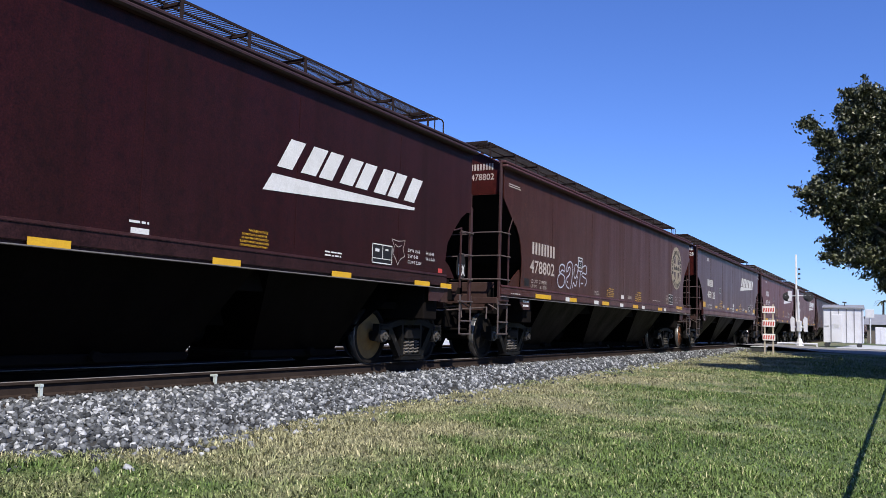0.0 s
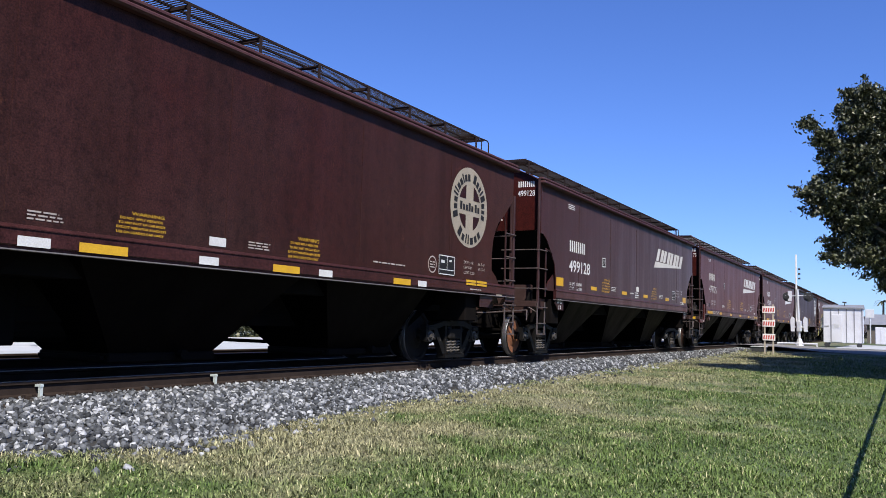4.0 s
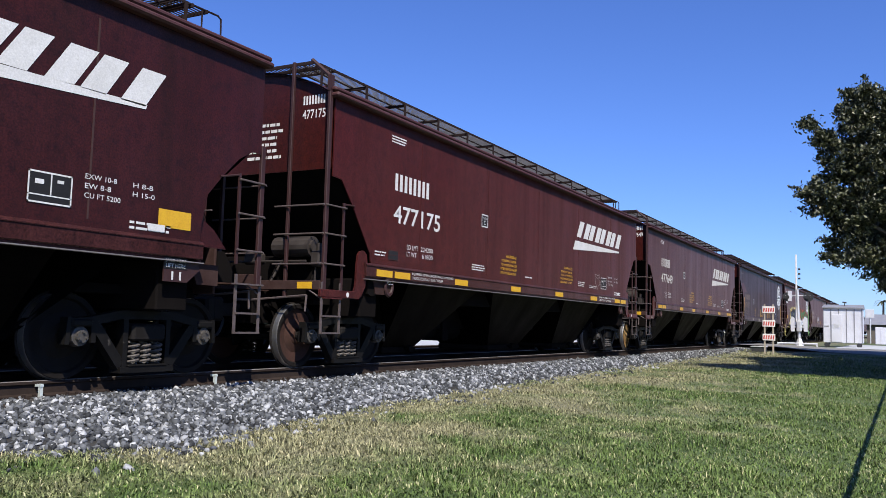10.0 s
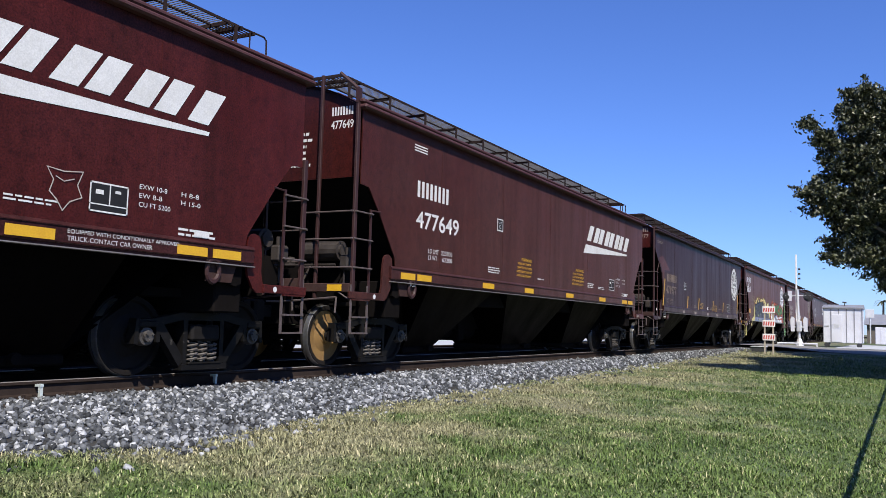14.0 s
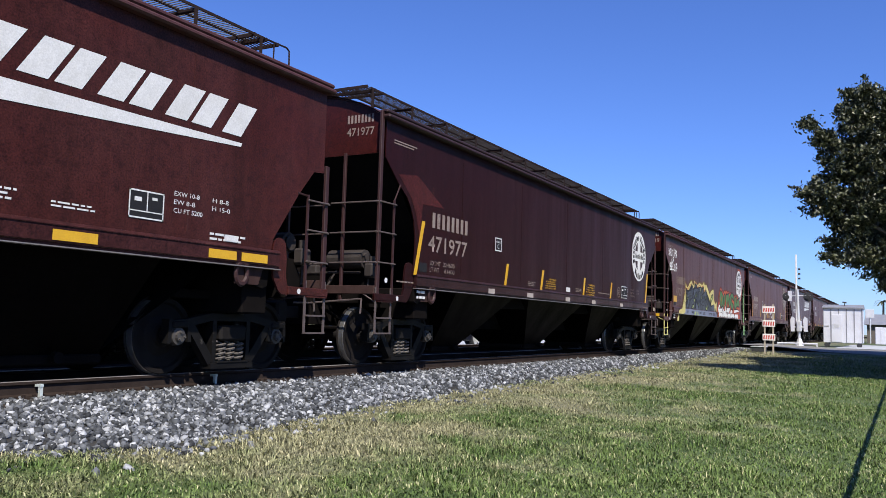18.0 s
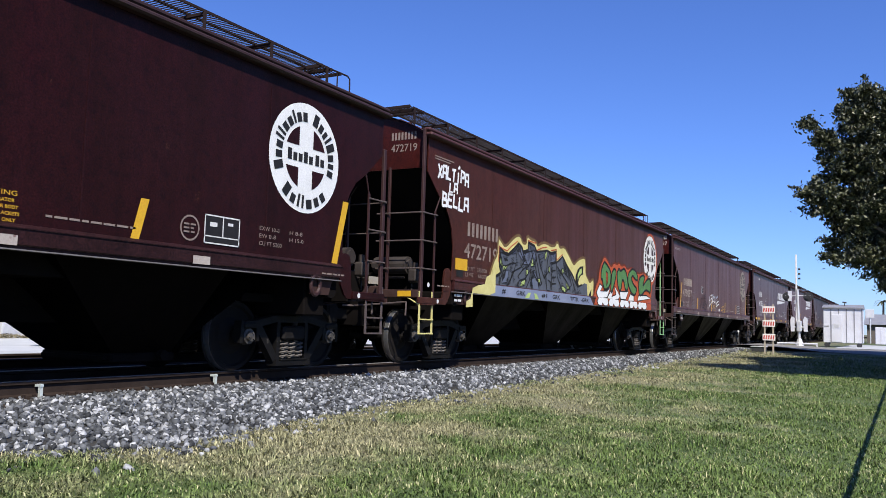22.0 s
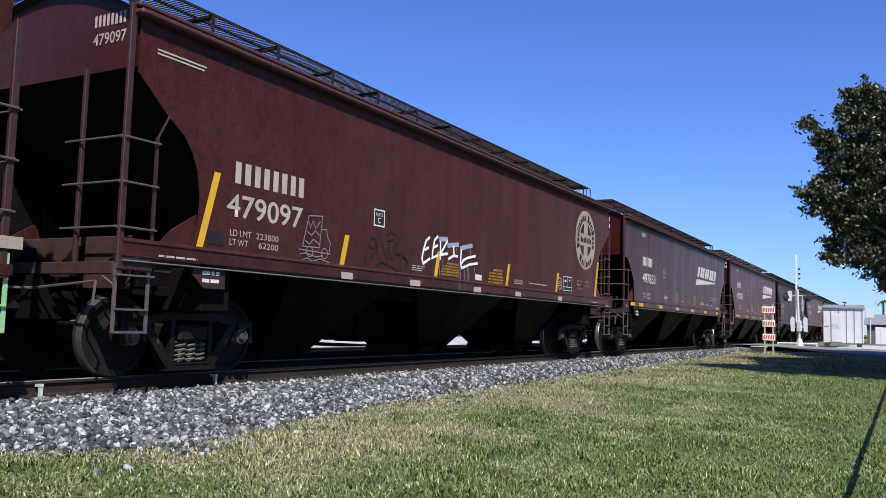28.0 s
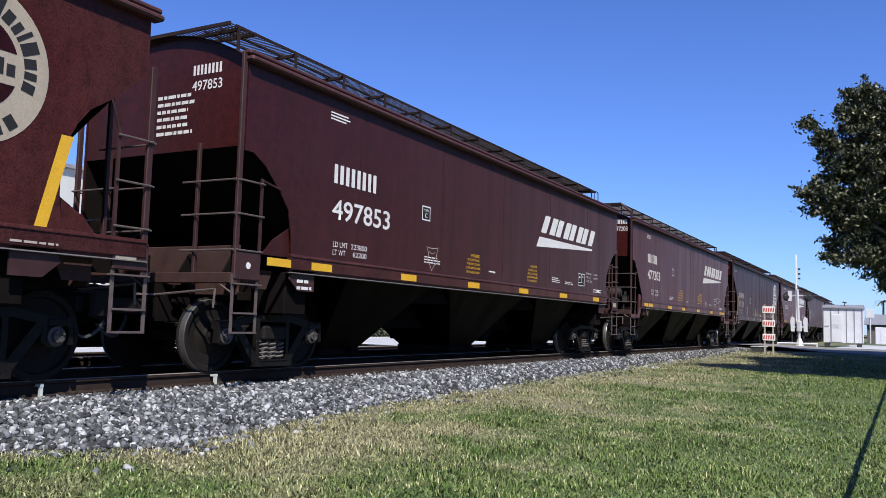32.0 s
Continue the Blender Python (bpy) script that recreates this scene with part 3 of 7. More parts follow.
        for yy in range(-19, 20):
            box(bm, 0.12, 0.62, yy * 0.06 - 0.006, yy * 0.06 + 0.006, 4.712, 4.724)
        for xx in (0.12, 0.37, 0.62):
            box(bm, xx - 0.012, xx + 0.014, -1.17, 1.17, 4.685, 4.735)
        turned(bm, m if near else Matrix.Translation((-0.62, 0, 0)) @ m)
        part("crosswalk", bm, M_GRATE, car)
        for s, mm in ((-1, m), (1, m @ other)):
            bm = bmesh.new()
            box(bm, -0.04, 0.04, -1.60, -1.55, base, 4.22 if near else cut[0][1] + 0.12, 0.008)
            if kind == "angular" and near:
                box(bm, -0.05, 0.05, -1.60, -1.55, 4.18, 4.42)
                rod(bm, (-0.01, -1.575, 4.40), (0.02, -1.19, 4.71), 0.035, 6)
            turned(bm, mm)
            post = part("corner_post", bm, M_POST, car)
            bm = bmesh.new()
            box(bm, -0.04, 0.01, -0.895, -0.845, base, k["post"] if near else min(k["post"], foot), 0.006)
            turned(bm, mm)
            part("end_post", bm, M_POST, car)
            bm = bmesh.new()
            top = k["rungs"][0]
            box(bm, 0.41, 0.45, -1.60, -1.575, base if geared else s0 + 0.05, top + 0.08)
            link = (0.68, 2.52) if kind == "angular" else (0.80, 2.50) if "notched" in kind else (0.57, 3.06)
            rod(bm, (0.43, -1.585, top + 0.06), (link[0], -1.61, link[1]), 0.014, 6)
            turned(bm, mm)
            part("stile", bm, M_POST, car)
            flip = Matrix.Diagonal((1 if near else -1, 1 if s < 0 else -1, 1, 1))
            for z in k["rungs"]:
                at = mm @ Matrix.Translation((0, -1.62, z))
                part("rung", SMALL["side_rung"], None, post, at=Matrix.Translation(at.translation) @ flip)
                at = mm @ Matrix.Translation((-0.07, -1.57, z))
                part("rung", SMALL["end_rung"], None, post, at=Matrix.Translation(at.translation) @ flip)
            part("corner_step", SMALL["step"], None, car, at=Matrix.Translation((mm @ Matrix.Translation((0, -1.585, 0))).translation) @ flip)
            if not geared:
                bm = bmesh.new()
                slab(bm, [(1.12, s0 + 0.05), (1.62, s0 + 0.05), (1.62, s0 - 0.24), (1.26, s0 - 0.24), (1.06, s0 - 0.08)], -1.60, -1.58)
                turned(bm, mm)
                part("bolster_plate", bm, M_POST, car)
                bm = bmesh.new()
                slab(bm, [(0.50, s0 + 0.02), (0.98, s0 + 0.02), (0.86, s0 - 0.24), (0.50, s0 - 0.24)], -1.36, -1.34)
                turned(bm, mm)
                part("web_panel", bm, M_SHEAR, car)
                if kind.endswith("rounded") or kind == "late_notched":
                    bm = bmesh.new()
                    box(bm, -0.05, 0.44, -1.615, -1.575, 1.23, s1 - 0.02, 0.012)
                    turned(bm, mm)
                    part("corner_panel", bm, M_POST, car)
                bm = bmesh.new()
                box(bm, -0.06, 0.46, -1.64, -1.56, 1.165, 1.185)
                turned(bm, mm)
                part("foot_board", bm, M_RUNG, car)
            else:
                part("pull_loop", SMALL["pull_loop"], None, car, at=Matrix.Translation((mm @ Matrix.Translation((1.75, -1.60, s0 - 0.08))).translation))
            bm = bmesh.new()
            slab(bm, [(1.18, s0 + 0.02), (1.55, s0 + 0.02), (1.47, s0 - 0.22), (1.30, s0 - 0.26), (1.20, s0 - 0.22)], -1.56, -1.40)
            turned(bm, mm)
            part("jacking_pad", bm, M_UNDER, car)
            bm = bmesh.new()
            if geared:
                slab(bm, rounded_corner([(0.74, base), (0.96, base), (1.13, 1.34), (1.13, s1 + 0.14), (1.02, s1 + 0.22), (0.88, s1 + 0.18), (0.84, s1 - 0.04), (0.84, 1.30)]), -1.58, -1.545)
            else:
                slab(bm, [(0.56, s1 - 0.02), (0.78, s1 + 0.20), (1.16, s1 + 0.42), (1.20, s1 + 0.20), (1.12, s1 - 0.02)], -1.53, -1.50)
            turned(bm, mm)
            part("gusset", bm, paint, car)
            if geared:
                bm = bmesh.new()
                box(bm, -0.10, 0.80, -1.605, -1.56, base, base + 0.115, 0.008)
                turned(bm, mm)
                channel = part("platform_channel", bm, paint, car)
                bm = bmesh.new()
                box(bm, -0.04, 0.42, -1.63, -1.56, base - 0.022, base - 0.002)
                turned(bm, mm)
                part("foot_board", bm, M_EDGE, channel, "pale worn foot board")
                bm = bmesh.new()
                slab(bm, [(1.30, s0 + 0.05), (1.84, s0 + 0.05), (1.84, s0 - 0.22), (1.40, s0 - 0.22)], -1.58, -1.56)
                turned(bm, mm)
                part("bolster_plate", bm, M_SHEAR, car)
        # air brake gear on the end platform
        if geared:
            bm = bmesh.new()
            rod(bm, (0.28, -1.15, s1 + 0.22), (0.28, -0.45, s1 + 0.22), 0.16, 14)
            rod(bm, (0.28, -1.19, s1 + 0.22), (0.28, -1.15, s1 + 0.22), 0.11, 14)
            rod(bm, (0.28, -0.45, s1 + 0.22), (0.28, -0.40, s1 + 0.22), 0.11, 14)
            turned(bm, m)
            part("air_reservoir", bm, M_TANK, car)
            bm = bmesh.new()
            rod(bm, (0.05, -1.2, s1 - 0.02), (0.05, 0.9, s1 - 0.02), 0.018, 6)
            rod(bm, (0.15, -1.3, s1 + 0.04), (0.15, -1.3, 1.25), 0.018, 6)
            rod(bm, (0.30, -0.55, s1 + 0.05), (0.02, -0.55, 1.3), 0.016, 6)
            box(bm, 0.08, 0.30, -1.42, -1.24, s1 - 0.10, s1 + 0.14, 0.03)
            rod(bm, (0.20, -1.33, s1 + 0.14), (0.20, -1.33, s1 + 0.26), 0.05, 8)
            box(bm, 0.05, 0.2, -0.30, 0.05, s1 - 0.06, s1 + 0.12, 0.03)
            turned(bm, m)
            part("brake_valve", bm, M_TANK, car)
        bm = bmesh.new()
        rod(bm, (-0.10, -1.35, 1.10), (-0.12, -0.30, 1.02), 0.016, 6)
        rod(bm, (-0.12, -0.30, 1.02), (-0.30, -0.12, 1.02), 0.016, 6)
        rod(bm, (-0.10, -1.35, 1.10), (-0.12, -1.35, 0.86), 0.016, 6)
        turned(bm, m)
        part("uncoupling_lever", bm, M_RUNG, car)
        # brake rigging rods under the platform, with added plates that shut out daylight behind
        bm = bmesh.new()
        slab(bm, [(0.02, 1.12), (0.75, 1.12), (0.66, 0.70), (0.46, 0.34), (0.22, 0.30), (0.10, 0.62)], 0.30, 0.34)
        slab(bm, [(-0.58, 1.10), (-0.50, 1.16), (0.75, 1.16), (0.72, 0.40), (0.40, 0.26), (-0.40, 0.26), (-0.58, 0.45)], 1.20, 1.24)
        rod(bm, (0.25, -0.7, 0.62), (0.25, 1.25, 0.62), 0.03, 6)
        rod(bm, (0.05, -0.45, 0.95), (1.1, -0.45, 0.58), 0.028, 6)
        box(bm, 0.12, 0.50, 0.55, 1.15, 0.42, 1.05, 0.04)
        turned(bm, m)
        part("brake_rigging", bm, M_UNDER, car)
        gap = 0.62 if kind.endswith("rounded") else 0.80
        part("coupler", SMALL["coupler"], None, car, at=m @ Matrix.Translation((-gap, 0, 0)) if near else Matrix.Translation((L + gap, 0, 0)) @ Matrix.Rotation(math.pi, 4, "Z"))
        part("air_hose", SMALL["air_hose"], None, car, at=m @ Matrix.Translation((-0.35, 0, 0)) if near else Matrix.Translation((L + 0.35, 0, 0)) @ Matrix.Rotation(math.pi, 4, "Z"))
    # bogies
    for cx in (k["bogie"], L - k["bogie"]):
        for s in (-1, 1):
            fr = part("side_frame", SMALL["side_frame"], None, car, at=Matrix.Translation((cx, s * 1.04, 0)))
            for dx in (-0.17, 0.0, 0.17):
                part("spring", SMALL["spring"], None, fr, at=Matrix.Translation((dx, s * 0.03, 0.295)))
        bm = bmesh.new()
        box(bm, cx - 0.24, cx + 0.24, -1.48, 1.48, 0.80, s0 + 0.02, 0.02)
        box(bm, cx - 0.9, cx + 0.9, -0.9, 0.9, 0.98, 1.10, 0.01)
        part("body_bolster", bm, M_UNDER, car)
        part("bolster", SMALL["bolster"], None, car, at=Matrix.Translation((cx, 0, 0)))
        part("brake_beam", SMALL["brake_beam"], None, car, at=Matrix.Translation((cx, 0, 0)))
        for dx in (-AXLE, AXLE):
            ws = part("wheelset", SMALL["axle"], None, car, at=Matrix.Translation((cx + dx, 0, WHEEL_R)))
            for s in (-1, 1):
                part("wheel", WHEEL_MESH["plain"], None, ws, at=Matrix.Translation((0, s * 0.75, 0)) @ (Matrix.Identity(4) if s < 0 else Matrix.Rotation(math.pi, 4, "Z")))
                part("bearing", SMALL["bearing"], None, ws, at=Matrix.Translation((0, s * 1.04, 0)) @ (Matrix.Identity(4) if s < 0 else Matrix.Rotation(math.pi, 4, "Z")))
    return car


PROTO = {}
BODY = ("side_sheet", "gusset", "platform_channel")


def make_car(kind, paint, label):
    if kind in PROTO:
        car = copy_thing(PROTO[kind], Matrix.Identity(4))
    else:
        car = PROTO[kind] = build_car(kind)
    tagged(car, label, "hopper car", "cars of the freight train")
    for o in car.children:
        if o.name.split(".")[0] in BODY:
            repaint(o, PAINT[paint])
            for seam in o.children:
                repaint(seam, PAINT[paint])
        if o.name.startswith("top_chord") and paint in ("dark", "umber"):
            repaint(o, M_DARK_CHORD)
        if o.name.startswith("side_sill") and paint in ("dark", "umber"):
            repaint(o, M_DARK_SILL)
    return car


# x of the near end of each car when the clip starts
TRAIN = [(-1.70, "front_notched", "dark"), (16.02, "long_rounded", "brown"), (35.22, "notched", "deep"), (52.81, "angular", "red"), (70.43, "angular", "rust"), (88.23, "geared_rounded", "umber"),
         (106.78, "short_geared_rounded", "russet"), (125.07, "rounded", "rust"), (143.80, "late_notched", "deep"), (161.5, "angular", "plum"), (179.2, "geared_rounded", "umber"),
         (197.7, "angular", "plum"), (215.4, "rounded", "dark"), (234.0, "angular", "plum")]
LABELS = ["dark maroon covered hopper car with a large white slanted emblem", "faded brown hopper car with rounded ends and buff ring emblem",
          "maroon covered hopper car with notched end openings and white numbers", "maroon covered hopper car with angular end openings and yellow sill markers",
          "maroon covered hopper car with an ochre wheel and angular ends", "dark brown hopper car with a patched corner and white ring emblem",
          "brown hopper car with large yellow and grey graffiti along its side", "red-brown hopper car with white graffiti and yellow slanted strips",
          "clean maroon hopper car with notched ends and white lettering", "plum-coloured covered hopper car with a white emblem", "dark brown covered hopper car with a ring emblem",
          "plum-coloured covered hopper car far down the train", "dark hopper car with rounded ends far down the train", "plum hopper car at the far end of the view"]
CARS = []
for (x, kind, paint), label in zip(TRAIN, LABELS):
    CARS.append(make_car(kind, paint, label))


# ---- ground and track ----
def ease(v, a, b):
    u = np.clip((v - a) / (b - a), 0, 1)
    return u * u * (3 - 2 * u)


def ground_z(x, y):
    x, y = np.asarray(x, float), np.asarray(y, float)
    lawn = -0.45 - 0.15 * np.clip((6.6 - y) / 6.6, 0, 1)
    bed = -0.27
    z = lawn + (bed - lawn) * ease(y, 6.9, 8.0)
    z = z + (-1.20 - z) * ease(y, 15.0, 36.0)
    z = z + (-0.19 - z) * ease(x, 36, 58) * (1 - ease(y, 14, 30)) * ease(y, -60, -10)
    return z + 0.015 * np.sin(x * 1.3 + 0.7 * y) * np.cos(y * 1.1 - 0.4 * x) * (1 - ease(y, 5.5, 7.5))


def sheet(name, xs, ys, height, mat, label, category, lift=0.0):
    X, Y = np.meshgrid(xs, ys, indexing="ij")
    Z = height(X, Y) + lift
    v = np.stack([X, Y, Z], -1).reshape(-1, 3)
    n, m = len(xs), len(ys)
    i, j = np.meshgrid(np.arange(n - 1), np.arange(m - 1), indexing="ij")
    a = (i * m + j).ravel()
    f = np.stack([a, a + m, a + m + 1, a + 1], -1)
    me = bpy.data.meshes.new(name)
    me.from_pydata(v.tolist(), [], f.tolist())
    me.materials.append(mat)
    me.shade_smooth()
    return tagged(new(name, me), label, category, "", "structure")


def soup(name, verts, faces, mat):
    """One mesh from numpy arrays: verts (n, 3) and faces (m, 3 or 4)."""
    me = bpy.data.meshes.new(name)
    k = faces.shape[1]
    me.vertices.add(len(verts))
    me.vertices.foreach_set("co", verts.astype(np.float32).ravel())
    me.loops.add(faces.size)
    me.loops.foreach_set("vertex_index", faces.astype(np.int32).ravel())
    me.polygons.add(len(faces))
    me.polygons.foreach_set("loop_start", np.arange(0, faces.size, k, dtype=np.int32))
    me.update(calc_edges=True)
    me.materials.append(mat)
    return me


def lawn_material(name, blades):
    m, tree, p = material(name, 0.75)
    c = tree.nodes.new("ShaderNodeNewGeometry")
    pos = c.outputs["Position"]
    broad, patch, fine = add_noise(tree, pos, 0.28, 4), add_noise(tree, pos, 1.1, 5), add_noise(tree, pos, 14, 5)
    green = mix(tree, ramp(tree, patch, [(0.3, (0, 0, 0)), (0.7, (1, 1, 1))]), (0.052, 0.098, 0.017), (0.118, 0.172, 0.040))
    dry = mix(tree, fine, (0.24, 0.205, 0.125), (0.36, 0.315, 0.205))
    both = tree.nodes.new("ShaderNodeMath")
    both.operation = "ADD"
    tree.links.new(broad, both.inputs[0])
    tree.links.new(patch, both.inputs[1])
    sep = tree.nodes.new("ShaderNodeSeparateXYZ")
    tree.links.new(pos, sep.inputs[0])
    near = tree.nodes.new("ShaderNodeMapRange")
    near.inputs[1].default_value, near.inputs[2].default_value, near.inputs[3].default_value, near.inputs[4].default_value = 1.5, 6.0, -0.10, 0.105
    tree.links.new(sep.outputs[1], near.inputs[0])
    half = tree.nodes.new("ShaderNodeMath")
    half.operation = "MULTIPLY_ADD"
    half.inputs[1].default_value = 0.5
    tree.links.new(both.outputs[0], half.inputs[0])
    tree.links.new(near.outputs[0], half.inputs[2])
    dryness = ramp(tree, half.outputs[0], [(0.46, (0.05,) * 3), (0.62, (0.68,) * 3)])
    col = mix(tree, dryness, green, dry)
    if blades:
        shade = tree.nodes.new("ShaderNodeMapRange")
        shade.inputs[3].default_value, shade.inputs[4].default_value = 0.30, 1.85
        tree.links.new(c.outputs["Random Per Island"], shade.inputs[0])
        col = mix(tree, ramp(tree, c.outputs["Random Per Island"], [(0.86, (0, 0, 0)), (0.96, (0.65,) * 3)]), col, dry)
        col = mix(tree, 1.0, col, shade.outputs[0], "MULTIPLY")
        p.inputs["Specular IOR Level"].default_value = 0.3
    else:
        col = mix(tree, 0.7, col, mix(tree, 1.0, col, ramp(tree, fine, [(0.3, (0.18,) * 3), (0.7, (0.80,) * 3)]), "MULTIPLY"))
        bump(tree, p, fine, 0.6, 0.03)
    tree.links.new(col, p.inputs["Base Color"])
    return m


M_LAWN, M_BLADE = lawn_material("lawn", False), lawn_material("grass_blades", True)


def stone_material():
    m, tree, p = material("ballast_stone", 0.8)
    g = tree.nodes.new("ShaderNodeNewGeometry")
    col = ramp(tree, g.outputs["Random Per Island"], [(0.0, (0.012, 0.013, 0.015)), (0.36, (0.054, 0.058, 0.063)), (0.74, (0.160, 0.166, 0.176)), (1.0, (0.44, 0.445, 0.455))])
    n = add_noise(tree, g.outputs["Position"], 60, 4)
    col = mix(tree, 0.5, col, mix(tree, 1.0, col, ramp(tree, n, [(0.3, (0.6,) * 3), (0.7, (1.25,) * 3)]), "MULTIPLY"))
    tree.links.new(col, p.inputs["Base Color"])
    bump(tree, p, n, 0.4, 0.006)
    return m


M_STONE = stone_material()
M_BED = surface("ballast_bed", (0.030, 0.029, 0.028), (0.052, 0.050, 0.049), 4.0, 0.95, world_space=True, fine=45, relief=0.9, gloss=0.1)

reach = [4000, 2000, 1000, 500, 250, 160]
xs = np.array([-v for v in reach] + list(np.arange(-100, -10, 10)) + list(np.arange(-10, 70, 0.5)) + list(np.arange(70, 130, 5)) + reach[::-1], float)
ys = np.array([-v for v in reach] + list(np.arange(-100, -10, 10)) + list(np.arange(-10, 16, 0.4)) + list(np.arange(16, 60, 2)) + list(np.arange(60, 130, 10)) + reach[::-1], float)
sheet("ground", xs, ys, ground_z, M_LAWN, "mown lawn with dry straw-coloured patches beside the railway", "ground")

TOE_X, TOE_Y = [-20, 3.6, 4.6, 5.3, 6.2, 7.4, 9.7, 14, 20, 30, 45, 50], [6.62, 6.62, 6.5, 5.95, 5.85, 6.28, 6.55, 6.9, 7.15, 7.35, 7.55, 7.6]


def toe(x):
    """y of the ragged edge where the ballast meets the grass."""
    return np.interp(x, TOE_X, TOE_Y) + 0.07 * np.sin(3.1 * x) + 0.05 * np.sin(7.3 * x + 1)


def ballast_z(x, y):
    g = ground_z(x, y)
    top = -0.205
    near = toe(x)
    z = g + 0.01 + (top - g - 0.01) * np.clip((y - near) / np.maximum(7.75 - near, 0.3), 0, 1)
    far = ease(y, 14.6, 16.0)
    return np.where(y < near, g - 0.02, z * (1 - far) + (g - 0.03) * far)


sheet("ballast_bed", np.concatenate([np.arange(-60, 0, 4), np.arange(0, 51, 0.25)]), np.concatenate([np.arange(5.5, 8.4, 0.12), np.arange(8.4, 16.2, 0.6)]), ballast_z, M_BED,
      "bed of crushed grey stone under the tracks", "ballast")
sheet("ballast_bed", np.arange(57.5, 330, 6.0), np.concatenate([np.arange(7.2, 8.4, 0.3), np.arange(8.4, 16.2, 0.6)]), lambda x, y: ground_z(x, y) * 0 - 0.2 - 0.2 * ease(-y, -7.8, -7.2), M_BED,
      "bed of crushed stone beyond the road crossing", "ballast")


def stones():
    rng = np.random.default_rng(3)
    P = []
    for xa, xb, dens in ((2.5, 9, 760), (9, 15, 600), (15, 24, 400), (24, 36, 230), (36, 49.5, 130)):
        w = 2.9
        n = int((xb - xa) * w * dens)
        x, y = rng.uniform(xa, xb, n), rng.uniform(5.35, 5.35 + w, n)
        d = y - toe(x)
        keep = (d > 0) & (rng.random(n) > 0.35 * np.exp(-d / 0.12)) | (rng.random(n) < 0.34 * np.exp(d / 0.22)) & (d < 0)
        P.append(np.stack([x, y], 1)[keep])
    n = 6500
    P.append(np.stack([rng.uniform(3, 45, n), rng.uniform(8.45, 11.2, n)], 1))
    P = np.concatenate(P)
    n = len(P)
    z = ballast_z(P[:, 0], P[:, 1])
    z = np.where(P[:, 1] < toe(P[:, 0]), ground_z(P[:, 0], P[:, 1]), z)
    t = (1 + 5 ** 0.5) / 2
    ico = np.array([(-1, t, 0), (1, t, 0), (-1, -t, 0), (1, -t, 0), (0, -1, t), (0, 1, t), (0, -1, -t), (0, 1, -t), (t, 0, -1), (t, 0, 1), (-t, 0, -1), (-t, 0, 1)]) / 1.9
    tri = np.array([(0, 11, 5), (0, 5, 1), (0, 1, 7), (0, 7, 10), (0, 10, 11), (1, 5, 9), (5, 11, 4), (11, 10, 2), (10, 7, 6), (7, 1, 8), (3, 9, 4), (3, 4, 2), (3, 2, 6),
                    (3, 6, 8), (3, 8, 9), (4, 9, 5), (2, 4, 11), (6, 2, 10), (8, 6, 7), (9, 8, 1)])
    v = ico[None] * (1 + rng.normal(0, 0.27, (n, 12, 1)))
    v = v * rng.uniform(0.42, 1.15, (n, 1, 3)) * (rng.uniform(0.019, 0.046, (n, 1, 1)) * (1 + 0.25 * ease(P[:, 0], 12, 30))[:, None, None])
    a, b = rng.uniform(0, math.tau, (2, n))
    ca, sa, cb, sb = np.cos(a)[:, None], np.sin(a)[:, None], np.cos(b)[:, None], np.sin(b)[:, None]
    x, y, w = v[..., 0] * ca - v[..., 1] * sa, v[..., 0] * sa + v[..., 1] * ca, v[..., 2]
    y, w = y * cb - w * sb, y * sb + w * cb
    pos = np.stack([x + P[:, :1], y + P[:, 1:], w + (z + rng.uniform(-0.008, 0.022, n))[:, None]], -1)
    f = tri[None] + 12 * np.arange(n)[:, None, None]
    tagged(new("ballast_stones", soup("ballast_stones", pos.reshape(-1, 3), f.reshape(-1, 3), M_STONE)), "loose crushed grey and white stones beside the rail", "ballast", "", "stuff")


stones()


